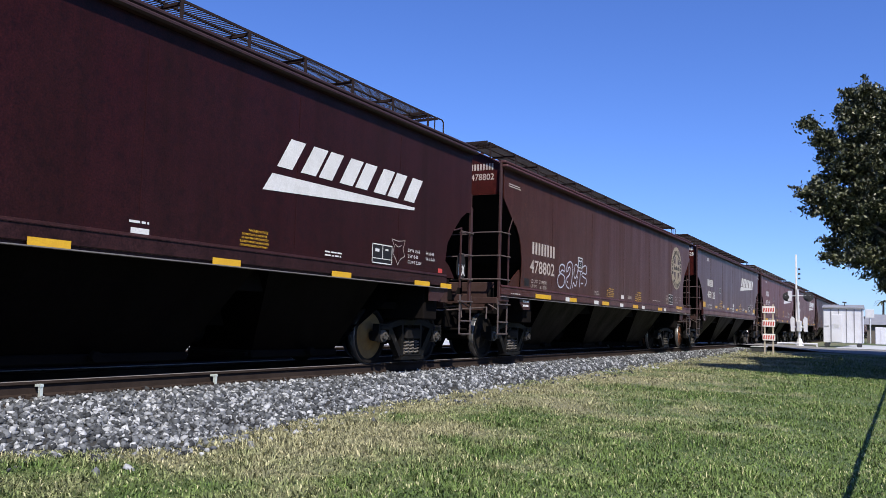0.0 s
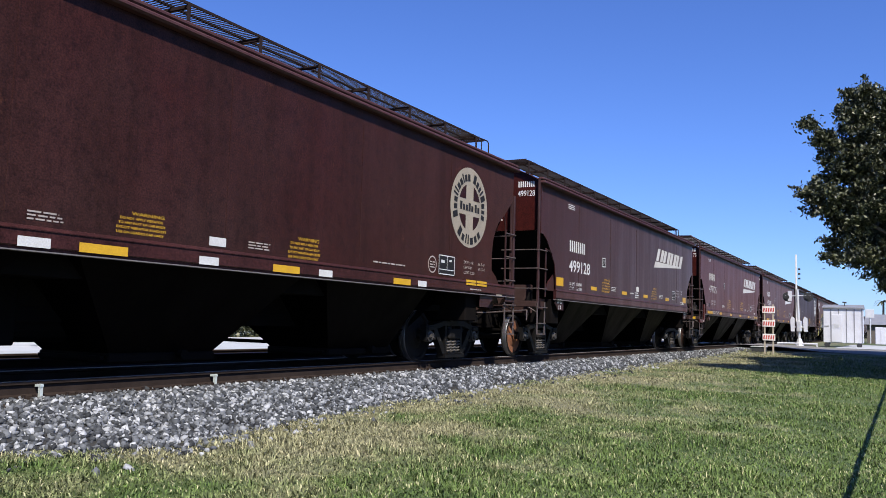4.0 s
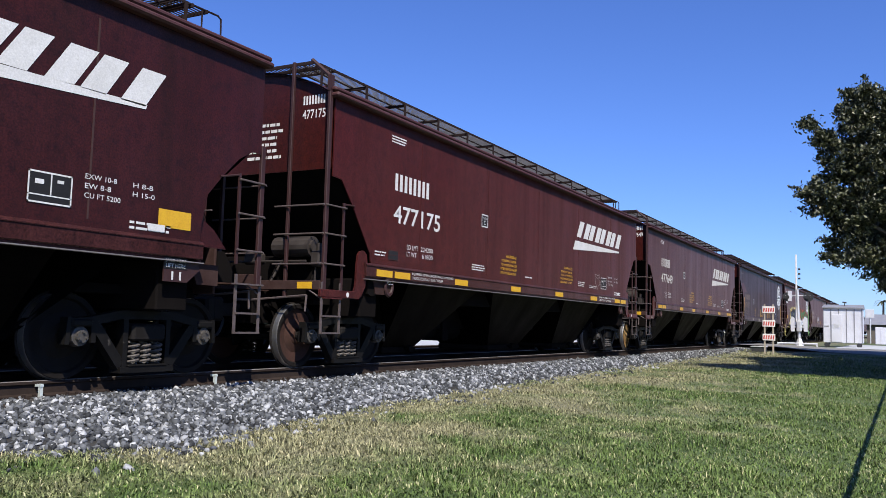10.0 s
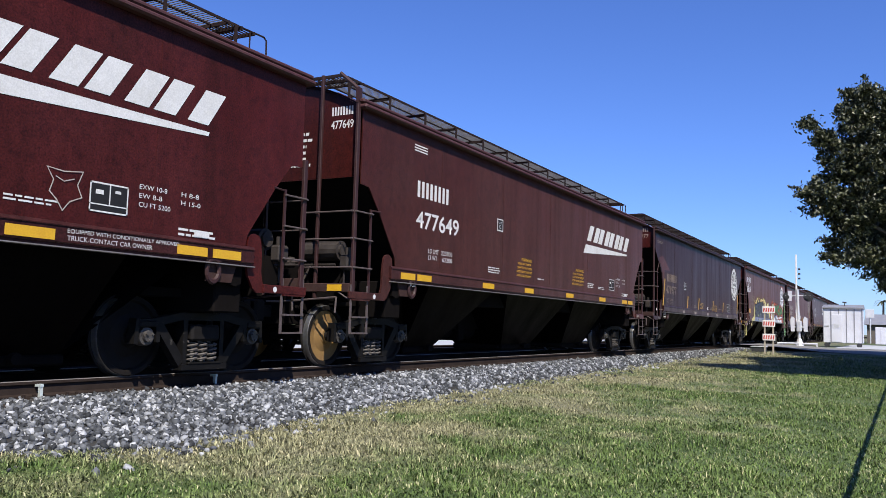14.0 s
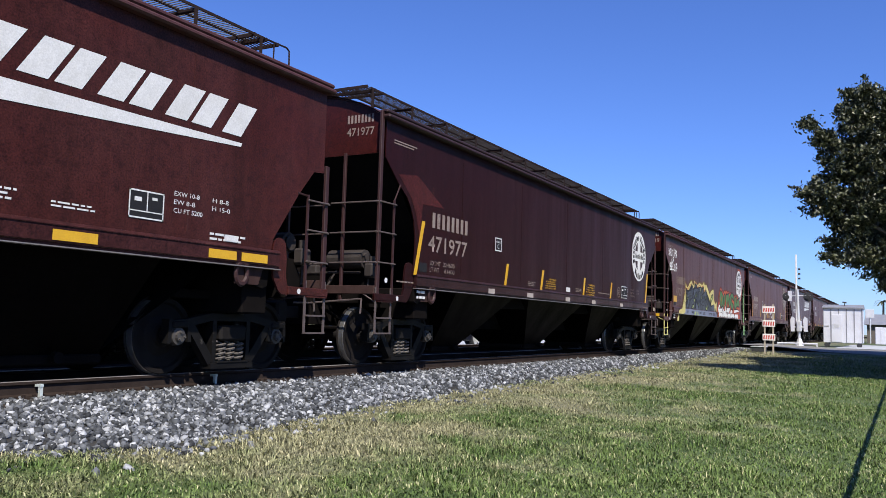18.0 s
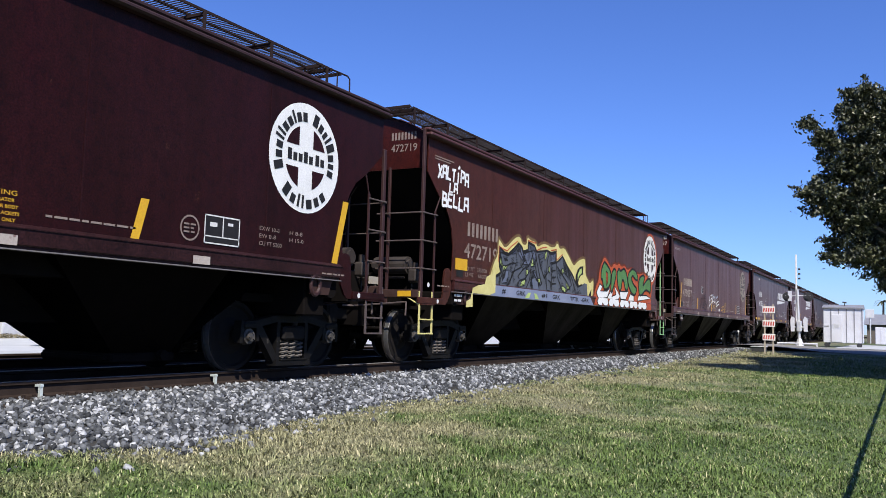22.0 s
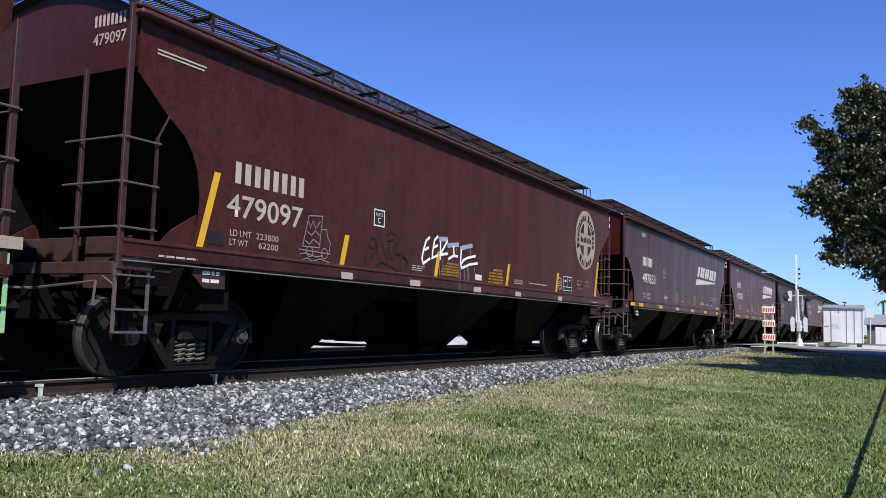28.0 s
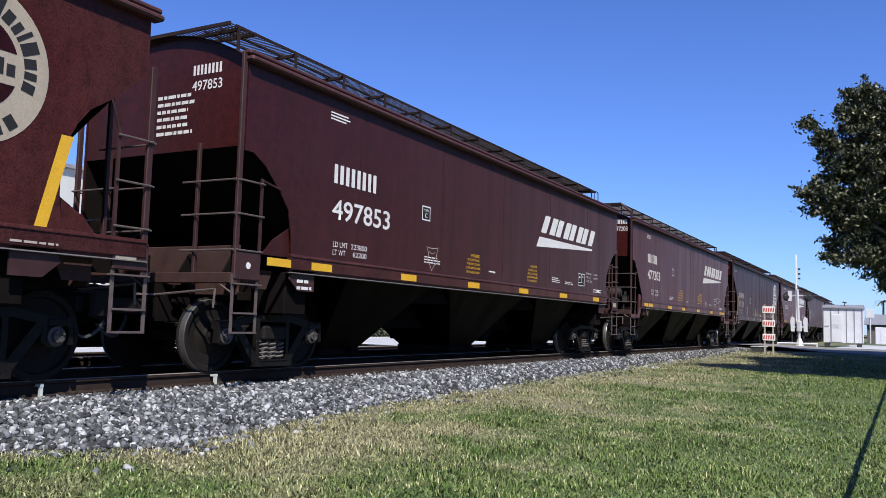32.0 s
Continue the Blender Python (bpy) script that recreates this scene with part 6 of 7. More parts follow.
# A
emblem_slanted(A, 10.18, 3.25)
sheeting(A, [(6.81, 7.3), (9.30, 9.80), (11.75, 12.25), (14.15, 14.68), (15.08, 15.5)], M_YELLOW, 1.385, 1.475)
flat(A, "label_plate", [quad(8.06, 8.32, 1.62, 1.71)], M_WHITE)
lines(A, 8.03, 8.40, 1.75, 1.81, 1, M_WHITE, 2)
warning(A, 9.8, 10.36, 1.66, 1.90)
lines(A, 6.0, 6.5, 1.9, 2.2, 4, M_YELLOW, 4)
test_box(A, 12.84, 1.68, 0.6, 0.32)
dims(A, 13.95, 1.72, cuft="CU FT 5204")
lines(A, 11.6, 12.1, 1.68, 1.78, 2, M_WHITE, 5)
flat(A, "red_tag", [quad(15.02, 15.18, 1.66, 1.74)], M_REDINK)


def chalk(car, dx, dz=0.0):
    line = [(13.42, 2.12), (13.62, 2.10), (13.84, 2.13), (13.78, 1.98), (13.84, 1.86), (13.70, 1.80), (13.62, 1.70), (13.55, 1.80), (13.46, 1.88), (13.50, 2.0), (13.42, 2.12)]
    flat(car, "chalk_sketch", stroke([(x + dx, z + dz) for x, z in line], 0.013), M_GREYED, FACE - 0.003, "small grey chalk outline")
    flat(car, "chalk_sketch", stroke([(x + dx, z + dz) for x, z in ((13.52, 2.04), (13.62, 2.0), (13.74, 2.04))], 0.011), M_GREYED, FACE - 0.003)


chalk(A, 0)
bm = bmesh.new()
slab(bm, rounded_corner([(15.97, 1.62), (16.31, 1.62), (16.31, 1.98), (16.22, 2.12), (16.06, 2.12), (15.97, 1.98)]), -1.50, -1.48)
part("end_plate", bm, M_BLACK, A, "black plate with white letters behind the ladder")
words(A, "stencil", "MX", 16.01, 16.28, 1.68, 1.90, M_WHITE, -1.504, bold=0.03)
# B
Y, W = M_YELLOW, M_WHITE
ring_car(B, "478802", 15.55, 3.02, M_BUFF, M_GREYED, 20, (), [(1.87, 2.84, Y), (3.82, 4.10, W), (4.12, 4.63, Y), (6.04, 6.40, W), (6.73, 7.35, Y), (8.41, 8.74, W), (9.76, 10.33, Y), (10.77, 11.1, W), (12.8, 13.35, Y), (13.6, 13.9, W)], "224800", "61200", 1.12, -0.075, 4.76)
flat(B, "yellow_plate", [quad(15.43, 15.86, 1.50, 1.60)], M_YELLOW, LIP - 0.004)
flat(B, "yellow_plate", [quad(15.88, 16.33, 1.50, 1.60)], M_YELLOW, LIP - 0.004)


SAYS = ([(3.36, 1.98), (3.31, 1.87), (3.36, 1.74), (3.52, 1.69), (3.73, 1.75), (3.82, 1.89), (3.79, 2.0), (3.61, 2.04), (3.43, 2.07), (3.41, 2.16), (3.5, 2.26), (3.64, 2.29), (3.79, 2.26), (3.82, 2.17), (3.77, 2.1), (3.7, 2.14), (3.59, 2.14), (3.51, 2.07), (3.46, 2.02), (3.36, 1.98)],
        [(4.23, 1.71), (4.32, 1.93), (4.37, 2.12), (4.38, 2.28), (4.32, 2.37), (4.18, 2.4), (4.02, 2.35), (3.94, 2.24), (3.93, 2.11), (4.05, 2.15), (4.08, 2.25), (4.19, 2.25), (4.2, 2.15), (4.13, 2.04), (3.98, 1.99), (3.89, 1.92), (3.89, 1.81), (3.97, 1.74), (4.14, 1.7)],
        [(4.78, 2.37), (4.71, 2.29), (4.68, 2.36), (4.53, 2.34), (4.52, 2.22), (4.45, 2.11), (4.52, 1.98), (4.65, 2.02), (4.73, 2.14), (4.77, 2.25)],
        [(4.35, 1.72), (4.45, 1.9), (4.53, 1.79), (4.64, 1.8), (4.74, 2.06)], [(4.97, 2.2), (4.91, 1.94), (4.9, 1.78)],
        [(5.11, 2.31), (5.3, 2.38), (5.44, 2.36), (5.44, 2.15), (5.29, 2.15), (5.14, 2.18), (5.04, 2.1), (5.19, 2.06), (5.4, 2.04), (5.46, 1.94), (5.31, 1.82)], [(5.0, 1.88), (5.16, 1.89)])
M_CHALK = surface("chalk_line", (0.36, 0.37, 0.44), (0.46, 0.47, 0.53), 5.0, 0.7)
for k, pts in enumerate(SAYS):
    flat(B, "graffiti", stroke(rounded(pts, False, 1), 0.032), M_CHALK, FACE - 0.003 - 0.0005 * k, "pale chalky outline of a bubble letter")
flat(B, "graffiti", [disc(4.0, 1.87, 0.026, 10)], M_CHALK, FACE - 0.003)
flat(B, "plate_rim", stroke([(4.80, 2.46), (5.09, 2.46), (5.07, 2.20), (4.79, 2.20), (4.80, 2.46)], 0.03), M_CHALK, FACE - 0.005)
# C, D, E, I and the plum cars
std = [(1.32, 1.80), (1.87, 2.37), (4.46, 5.0), (6.59, 7.1), (9.21, 9.74), (11.82, 12.36), (13.97, 14.46), (14.55, 15.05)]
swoosh_car(C, "notched", "499128", 10.20, 3.52, 40, True, 2.14, 2.66, 1.98, (1.75, 1.85), [(3.69, 4.16), (6.53, 7.03), (8.91, 9.42), (11.77, 12.27)], [(4.62, 5.37), (9.89, 10.58)], close=0.10, ld="224800", lt="61200")
corner_labels(I, 16.1, 311)
for sheet_ in [o for o in C.children if o.name.startswith("side_sheet")]:
    for o in sheet_.children:
        if o.name.startswith("seam"):
            repaint(o, M_SEAM)
for x in (1.16, 14.52):
    flat(C, "stencil_ground", [quad(x, x + 0.36, 1.29, 1.42)], M_BLACK, -1.6045)
    words(C, "stencil", "JACK HERE", x + 0.02, x + 0.34, 1.36, 1.405, M_WHITE, -1.608)
    words(C, "stencil", "LIFT HERE", x + 0.03, x + 0.33, 1.305, 1.35, M_WHITE, -1.608)
    for q in (x + 0.12, x + 0.24):
        flat(C, "stencil_bar", [quad(q, q + 0.03, 1.16, 1.26)], M_WHITE, -1.606)
flat(C, "label_plate", [quad(8.07, 8.36, 1.91, 2.06)], M_WHITE)
lines(C, 7.94, 8.40, 1.69, 1.90, 3, M_WHITE, 77)
flat(C, "yellow_plate", [quad(1.10, 1.58, 1.74, 1.95)], M_YELLOW)
flat(C, "yellow_plate", [quad(14.4, 14.9, 1.76, 1.97)], M_YELLOW)
swoosh_car(D, "angular", "477175", 10.47, 3.52, 60, spans=std[:2] + [(4.01, 4.55)] + std[3:], warn=[(6.1, 6.95), (9.62, 10.48)], ld="224200", lt="61800")
lines(D, 1.29, 1.66, 1.80, 1.90, 2, M_WHITE, 71)
flat(D, "stencil_ground", [quad(1.70, 2.0, 1.77, 1.93)], M_BLACK)
for z in (1.775, 1.85, 1.925):
    flat(D, "stencil_bar", [quad(1.70, 2.0, z - 0.006, z + 0.006)], M_SEAM, FACE - 0.003)
for x in (2.44, 12.5):
    words(D, "stencil", "EQUIPPED WITH CONDITIONALLY APPROVED", x, x + 1.5, 1.55, 1.60, M_WHITE, LIP)
    words(D, "stencil", "TRUCK-CONTACT CAR OWNER", x, x + 1.1, 1.48, 1.53, M_WHITE, LIP)
swoosh_car(E, "angular", "477649", 10.54, 3.50, 80, spans=std, warn=[(6.2, 7.06), (9.70, 10.60)])
swoosh_car(I, "late_notched", "497853", 9.90, 3.37, 100, False, 2.25, 2.80, 1.98, (1.45, 1.56), [(0.54, 1.04), (1.50, 1.99), (3.94, 4.45), (6.42, 6.92), (8.89, 9.40), (11.37, 11.9), (13.9, 14.4)], [(6.4, 7.0), (9.4, 10.0)])
for q, car in enumerate((J, L_, N_)):
    swoosh_car(car, "angular", ("477203", "477318", "477540")[q], 10.46, 3.50, 120 + 20 * q, spans=std, warn=[(6.1, 6.95), (9.45, 10.35)])
for car in (D, E, G):
    flat(car, "yellow_plate", [[(-1.42, 1.20), (-1.14, 1.20), (-1.14, 1.30), (-1.42, 1.30)]], M_YELLOW, -0.066, facing="end")
for car in (D, E, F, G):
    for x in (0.58, KINDS["angular"]["long"] - 0.58 if car in (D, E) else 16.6):
        flat(car, "dot_mark", [disc(x, 1.135, 0.04, 14)], M_WHITE, -1.609)
for car in (D, E):
    words(car, "stencil", "PULL", 1.66, 1.84, 1.355, 1.405, M_WHITE, -1.626)
chalk(D, -1.18, 0.08)
chalk(I, -8.6, -0.02)
# F
white_sill = [(a, b, M_GREYED) for a, b in ((4.04, 4.34), (6.05, 6.40), (8.48, 8.80), (10.5, 10.8), (13.07, 13.35))]
ring_car(F, "471977", 15.15, 3.04, surface("emblem_white", (0.66, 0.66, 0.65), (0.74, 0.74, 0.73), 2.0, 0.6), M_FADED, 180, (4.85, 6.87, 9.82, 12.15), white_sill, "224600", "61400", plate=4.34)
flat(F, "fresh_patch", [[(0.52, 3.24), (1.14, 3.32), (2.15, 2.86), (1.35, 2.84), (1.28, 2.2), (1.14, 2.6), (0.95, 2.9)]], PAINT["red"], FACE + 0.002, "patch of fresher red paint")
# H
ring_car(H, "479097", 15.12, 3.06, M_BUFF, M_GREYED, 200, (4.02, 6.92, 10.03, 12.95), white_sill, dx=0.23, warn=9.20, print_x=10.5)
for k, pts in enumerate([[(6.73, 2.28), (6.6, 2.2), (6.52, 2.04), (6.47, 1.87), (6.52, 1.79), (6.76, 1.9)], [(6.55, 2.03), (6.7, 2.09)], [(7.03, 2.33), (6.9, 2.24), (6.84, 2.02), (6.83, 1.91), (7.04, 1.98)], [(6.86, 2.1), (7.02, 2.16)],
                         [(7.12, 2.25), (7.13, 1.9)], [(7.39, 2.28), (7.15, 2.03)], [(7.09, 1.97), (7.16, 2.0), (7.41, 2.04)], [(7.63, 2.21), (7.65, 2.01)], [(7.43, 1.94), (7.64, 2.02), (7.81, 2.02)],
                         [(7.94, 2.18), (7.92, 1.87)], [(7.93, 1.88), (8.05, 1.97), (8.19, 2.02), (8.56, 2.09)], [(7.92, 1.86), (7.98, 1.81), (8.29, 1.9), (8.65, 1.95)]]):
    flat(H, "graffiti", stroke(pts, 0.05), M_SPRAYWHITE, FACE - 0.006 - 0.001 * k, "white sprayed stroke of the word EERIE")
for a, b in (((7.08, 2.28), (7.41, 2.31)), ((7.40, 2.19), (7.85, 2.25)), ((7.91, 2.18), (8.43, 2.29))):
    flat(H, "graffiti", stroke([a, b], 0.085), M_HAZE, FACE - 0.004, "broad hazy blue-grey sprayed bar")
for a, b in (((7.13, 1.89), (7.12, 1.58)), ((7.9, 1.82), (7.89, 1.58)), ((7.96, 1.81), (7.95, 1.60)), ((8.13, 1.84), (8.12, 1.58)), ((8.24, 1.86), (8.235, 1.60)), ((8.3, 1.9), (8.29, 1.59)), ((8.55, 1.92), (8.545, 1.76)),
             ((7.6, 1.98), (7.595, 1.66)), ((7.44, 1.92), (7.44, 1.67)), ((7.24, 2.01), (7.24, 1.76)), ((7.76, 2.18), (7.76, 2.08)), ((8.35, 2.24), (8.35, 2.08))):
    flat(H, "paint_drip", stroke([a, b], 0.010), M_HAZE, FACE - 0.003, "thin run of paint")
for x in (7.88, 8.1):
    flat(H, "paint_drip", stroke([(x, 1.53), (x, 1.38)], 0.010), M_HAZE, LIP - 0.002, "thin run of paint")
o = []
for pts in [[(4.8, 1.96), (4.86, 2.09), (4.96, 2.08), (4.99, 1.96), (4.91, 1.9), (4.8, 1.96)], [(5.09, 1.74), (5, 2.04), (5.11, 2.18), (5.34, 1.75)], [(5.31, 2.16), (5.45, 2.24), (5.59, 2.2), (5.54, 2.1), (5.35, 2.09), (5.31, 2.16)], [(5.37, 2.06), (5.41, 1.8), (5.52, 1.78), (5.58, 2.06)], [(5.63, 1.88), (5.65, 2.1), (5.87, 2.29), (5.74, 1.92)], [(4.69, 1.87), (4.74, 1.67), (4.67, 1.62)], [(5.03, 1.63), (5.16, 1.72), (5.46, 1.67), (5.76, 1.59), (5.79, 1.84), (5.95, 1.83), (5.92, 1.69)], [(5.99, 1.78), (6.14, 1.91), (6.16, 2.03)], [(4.84, 1.74), (5.01, 1.89)], [(5.59, 1.87), (5.82, 1.9), (5.99, 1.75)]]:
    o += stroke(pts, 0.03)
flat(H, "scrawl", o, M_BLACK, FACE - 0.003, "thin black looping scrawl")
for k, pts in enumerate([[(3.24, 2.23), (3.56, 2.26), (3.51, 1.79), (3.12, 1.78), (3.24, 2.23)], [(3.56, 2.06), (3.67, 2.08), (3.69, 1.97), (3.77, 1.88), (3.75, 1.75)], [(3.04, 1.73), (3.78, 1.72)],
                         [(3.08, 1.57), (3.22, 1.62), (3.36, 1.58), (3.53, 1.63), (3.77, 1.59)], [(3.23, 2.15), (3.28, 2.06), (3.34, 2.17), (3.4, 2.06), (3.51, 2.18)],
                         [(3.21, 2.0), (3.31, 1.95), (3.4, 2.03), (3.5, 1.97)], [(3.17, 1.87), (3.27, 1.82), (3.36, 1.9), (3.5, 1.84)], [(3.06, 1.66), (3.2, 1.69), (3.42, 1.65), (3.6, 1.68)]]):
    flat(H, "chalk_drawing", stroke(pts, 0.017), M_DUSTY, FACE - 0.003 - 0.0004 * k, "thin grey chalk drawing of a small truck")
for cx in (3.28, 3.63):
    flat(H, "chalk_drawing", stroke([(cx + 0.075 * math.cos(j * math.tau / 12), 1.715 + 0.075 * math.sin(j * math.tau / 12)) for j in range(13)], 0.016), M_DUSTY, FACE - 0.007)
# K, M
ring_car(K, "471556", 15.12, 3.05, M_WHITE, M_GREYED, 220, spans=white_sill)
ring_car(M_, "478430", 15.12, 3.05, M_BUFF, M_GREYED, 240, (), white_sill)
# G, the painted car
ring_car(G, "472719", 15.1, 3.05, surface("emblem_white_clean", (0.70, 0.70, 0.69), (0.77, 0.77, 0.76), 2.0, 0.6), M_FADED, 260, (), [], "225000", "61000")
flat(G, "yellow_plate", [quad(1.22, 1.72, 1.77, 1.99)], M_YELLOW, FACE - 0.004)
# hand-sprayed capitals, each a few strokes on a unit square
STROKES = {"X": [[(0, 1.05), (1, 0)], [(1, 1), (0.05, -0.05)]], "A": [[(0, 0), (0.1, 0.95), (0.9, 1.0), (1, -0.05)], [(0.08, 0.45), (0.95, 0.42)]], "L": [[(0.05, 1), (0, 0.02), (1, 0)]],
           "T": [[(-0.05, 0.95), (1.05, 1)], [(0.5, 0.97), (0.45, 0)]], "I": [[(0.5, 0.85), (0.45, 0)], [(0.4, 1.12), (0.85, 1.35)]], "P": [[(0, 0), (0.08, 1), (0.95, 0.92), (0.9, 0.5), (0.08, 0.45)]],
           "B": [[(0.05, 0), (0.08, 1), (0.85, 0.9), (0.75, 0.55), (0.1, 0.52)], [(0.1, 0.52), (1.0, 0.45), (0.95, 0.05), (0.05, 0)]], "E": [[(1, 1), (0.05, 0.95), (0, 0.02), (1, 0)], [(0.03, 0.5), (0.85, 0.52)]]}


def sprayed(car, text, x0, x1, z0, z1, mat, width):
    pitch = (x1 - x0) / len(text)
    for k, c in enumerate(text):
        for n, line in enumerate(STROKES[c]):
            pts = [(x0 + pitch * (k + 0.10 + 0.76 * u + 0.06 * v), z0 + (z1 - z0) * v + 0.015 * ((k * 7) % 3 - 1)) for u, v in line]
            flat(car, "graffiti", stroke(pts, width), mat, FACE - 0.004 - 0.001 * n, "white sprayed letter stroke")


sprayed(G, "XALTIPA", 0.44, 1.70, 3.43, 3.67, M_SPRAYWHITE, 0.052)
sprayed(G, "LA", 0.90, 1.25, 3.22, 3.40, M_SPRAYWHITE, 0.05)
sprayed(G, "BELLA", 0.62, 1.72, 2.93, 3.18, M_SPRAYWHITE, 0.055)
crest = [(2.87, 1.53), (2.73, 1.7), (2.94, 2.05), (3.11, 2.2), (3.14, 2.55), (3.26, 2.48), (3.42, 2.39), (3.58, 2.42), (3.73, 2.51), (3.92, 2.62), (4.11, 2.69), (4.26, 2.69), (4.37, 2.57), (4.46, 2.54), (4.63, 2.57), (4.65, 2.74), (4.86, 2.68), (5.16, 2.67), (5.26, 2.56), (5.57, 2.67), (5.87, 2.68), (6.07, 2.64), (6.36, 2.66), (6.54, 2.8), (6.68, 2.64), (7, 2.71), (7.28, 2.56), (7.65, 2.33)]
curl = [(7.76, 2.31), (8.02, 2.46), (8.56, 2.58), (8.61, 2.4), (8.62, 2.12), (8.8, 2.02), (8.97, 1.91), (9.26, 2.04), (9.29, 1.9), (9.21, 1.56), (9, 1.53)]
halo = rounded(crest + curl, False, 1)
M_MIST = surface("spray_mist", (0.17, 0.11, 0.045), (0.12, 0.07, 0.03), 9.0, 0.7)
M_EMBER = surface("spray_ember", (0.17, 0.034, 0.016), (0.12, 0.024, 0.013), 9.0, 0.7)
flat(G, "overspray", stroke(halo[2:-2], 0.13), M_MIST, FACE - 0.002, "faint cream overspray round the piece")
flat(G, "graffiti_halo", [halo], M_CREAM, FACE - 0.004, "cream-yellow jagged halo of a graffiti piece")
flat(G, "graffiti_tail", [[(2.12, 1.51), (2.42, 1.55), (2.5, 1.7), (2.76, 1.79), (2.81, 1.94), (2.93, 1.99), (2.93, 1.40), (2.65, 1.34), (1.9, 1.35), (1.9, 1.08), (1.62, 1.06), (1.64, 1.18), (1.8, 1.23), (1.9, 1.45)]], M_CREAM, LIP - 0.018, "cream sprayed tail of the piece over the sill")
shape = [(2.88, 1.53), (2.9, 1.81), (3.01, 1.75), (3.27, 1.85), (3.18, 1.97), (3.18, 2.37), (3.41, 2.28), (3.63, 2.27), (3.89, 2.4), (4.16, 2.55), (4.34, 2.48), (4.43, 2.39), (4.69, 2.45), (4.71, 2.62), (5.06, 2.58), (5.2, 2.45), (5.58, 2.5), (5.85, 2.54), (6.08, 2.5), (6.43, 2.56), (6.45, 2.29), (6.88, 2.48), (7.23, 2.25), (7.59, 2.07), (7.9, 1.84), (8, 1.78), (8.32, 1.85), (8.54, 1.9), (8.73, 1.89), (8.81, 1.54)]
flat(G, "graffiti_body", [shape], M_SLATE, FACE - 0.007, "slate-grey angular graffiti lettering outlined in black")
flat(G, "graffiti_edge", stroke(shape[:-3], 0.05), M_BLACK, FACE - 0.0135)
for pts in [[(3.14, 2.03), (3.15, 2.36), (3.32, 2.32), (3.56, 2.29), (3.77, 2.41), (4.12, 2.56)], [(4.68, 2.63), (5.16, 2.61)], [(5.22, 2.45), (5.58, 2.55), (5.85, 2.58)], [(6.08, 2.52), (6.46, 2.58), (6.48, 2.32), (6.88, 2.5)]]:
    flat(G, "graffiti_rim", stroke([(x, z + 0.035) for x, z in pts], 0.028), M_ORANGE, FACE - 0.009)
for pts in [[(7.83, 1.86), (7.85, 2.06), (7.97, 2.21), (8.17, 2.32), (8.43, 2.35), (8.42, 2.12), (8.26, 2.1), (8.11, 2), (8.05, 1.89), (8.1, 1.83), (8, 1.81), (7.9, 1.81)], [(8.79, 1.52), (9.1, 1.78), (9.08, 1.55)]]:
    flat(G, "graffiti_curl", [pts], M_BLACK, FACE - 0.0095)
for pts in [[(3.17, 2.22), (3.24, 2.2), (3.33, 2), (3.28, 1.94), (3.2, 2.04)], [(3.35, 2), (3.6, 2.01), (3.46, 1.91), (3.36, 1.88)], [(4.59, 2), (4.7, 2.01), (4.71, 1.91), (4.6, 1.86)], [(4.26, 1.6), (4.35, 1.73), (4.56, 1.77), (4.51, 1.64)], [(4.86, 2.09), (4.94, 2.28), (5.05, 2.1)], [(5.17, 1.8), (5.42, 1.85), (5.4, 1.72)]]:
    flat(G, "graffiti_window", [pts], M_LIME, FACE - 0.012)
    flat(G, "graffiti_line", stroke(pts + pts[:1], 0.026), M_BLACK, FACE - 0.0155)
    flat(G, "graffiti_line", stroke([((pts[0][0] + pts[1][0]) / 2, (pts[0][1] + pts[1][1]) / 2), pts[-1]], 0.014), M_BLACK, FACE - 0.0152)
for pts in [[(4.13, 2.47), (4.3, 2.47), (4.49, 2.24), (4.36, 2.19), (4.14, 2.32)], [(4.43, 2.34), (4.98, 2.45), (4.81, 2.12), (4.45, 2.1)], [(4.78, 2.58), (5.11, 2.55), (5.18, 2.32), (5.09, 2.19), (4.88, 2.42)], [(4.94, 1.96), (5.1, 2.01), (5.27, 1.81), (5.39, 1.53), (5.04, 1.53), (4.93, 1.74)], [(5.28, 2.39), (5.58, 2.44), (5.62, 2.35), (5.34, 2.27)], [(6.02, 2.45), (6.4, 2.51), (6.39, 2.32), (6.04, 2.25)], [(6.89, 2.4), (7.16, 2.22), (7.39, 1.92), (7.04, 2.1)], [(3.35, 1.78), (3.51, 1.91), (3.66, 1.92), (3.57, 1.65), (3.32, 1.62)], [(3.82, 2.35), (4.05, 2.41), (3.98, 2.31), (3.82, 2.28)], [(3.37, 2.19), (3.57, 2.18), (3.46, 2.1)]]:
    flat(G, "graffiti_panel", [pts], M_STEELBLUE, FACE - 0.0105)
    flat(G, "graffiti_line", stroke(pts + pts[:1], 0.02), M_BLACK, FACE - 0.0150)
    (xa, za), (xb, zb), (xc, zc) = pts[0], pts[1], pts[-1]
    hatch = []
    for k in range(1, 8):
        f = k / 8
        hatch += stroke([(xa + (xb - xa) * f, za + (zb - za) * f - 0.02), (xa + (xb - xa) * f + (xc - xa) * 0.8, za + (zb - za) * f + (zc - za) * 0.8)], 0.014)
    flat(G, "graffiti_hatching", hatch, M_BLACK, FACE - 0.0125)
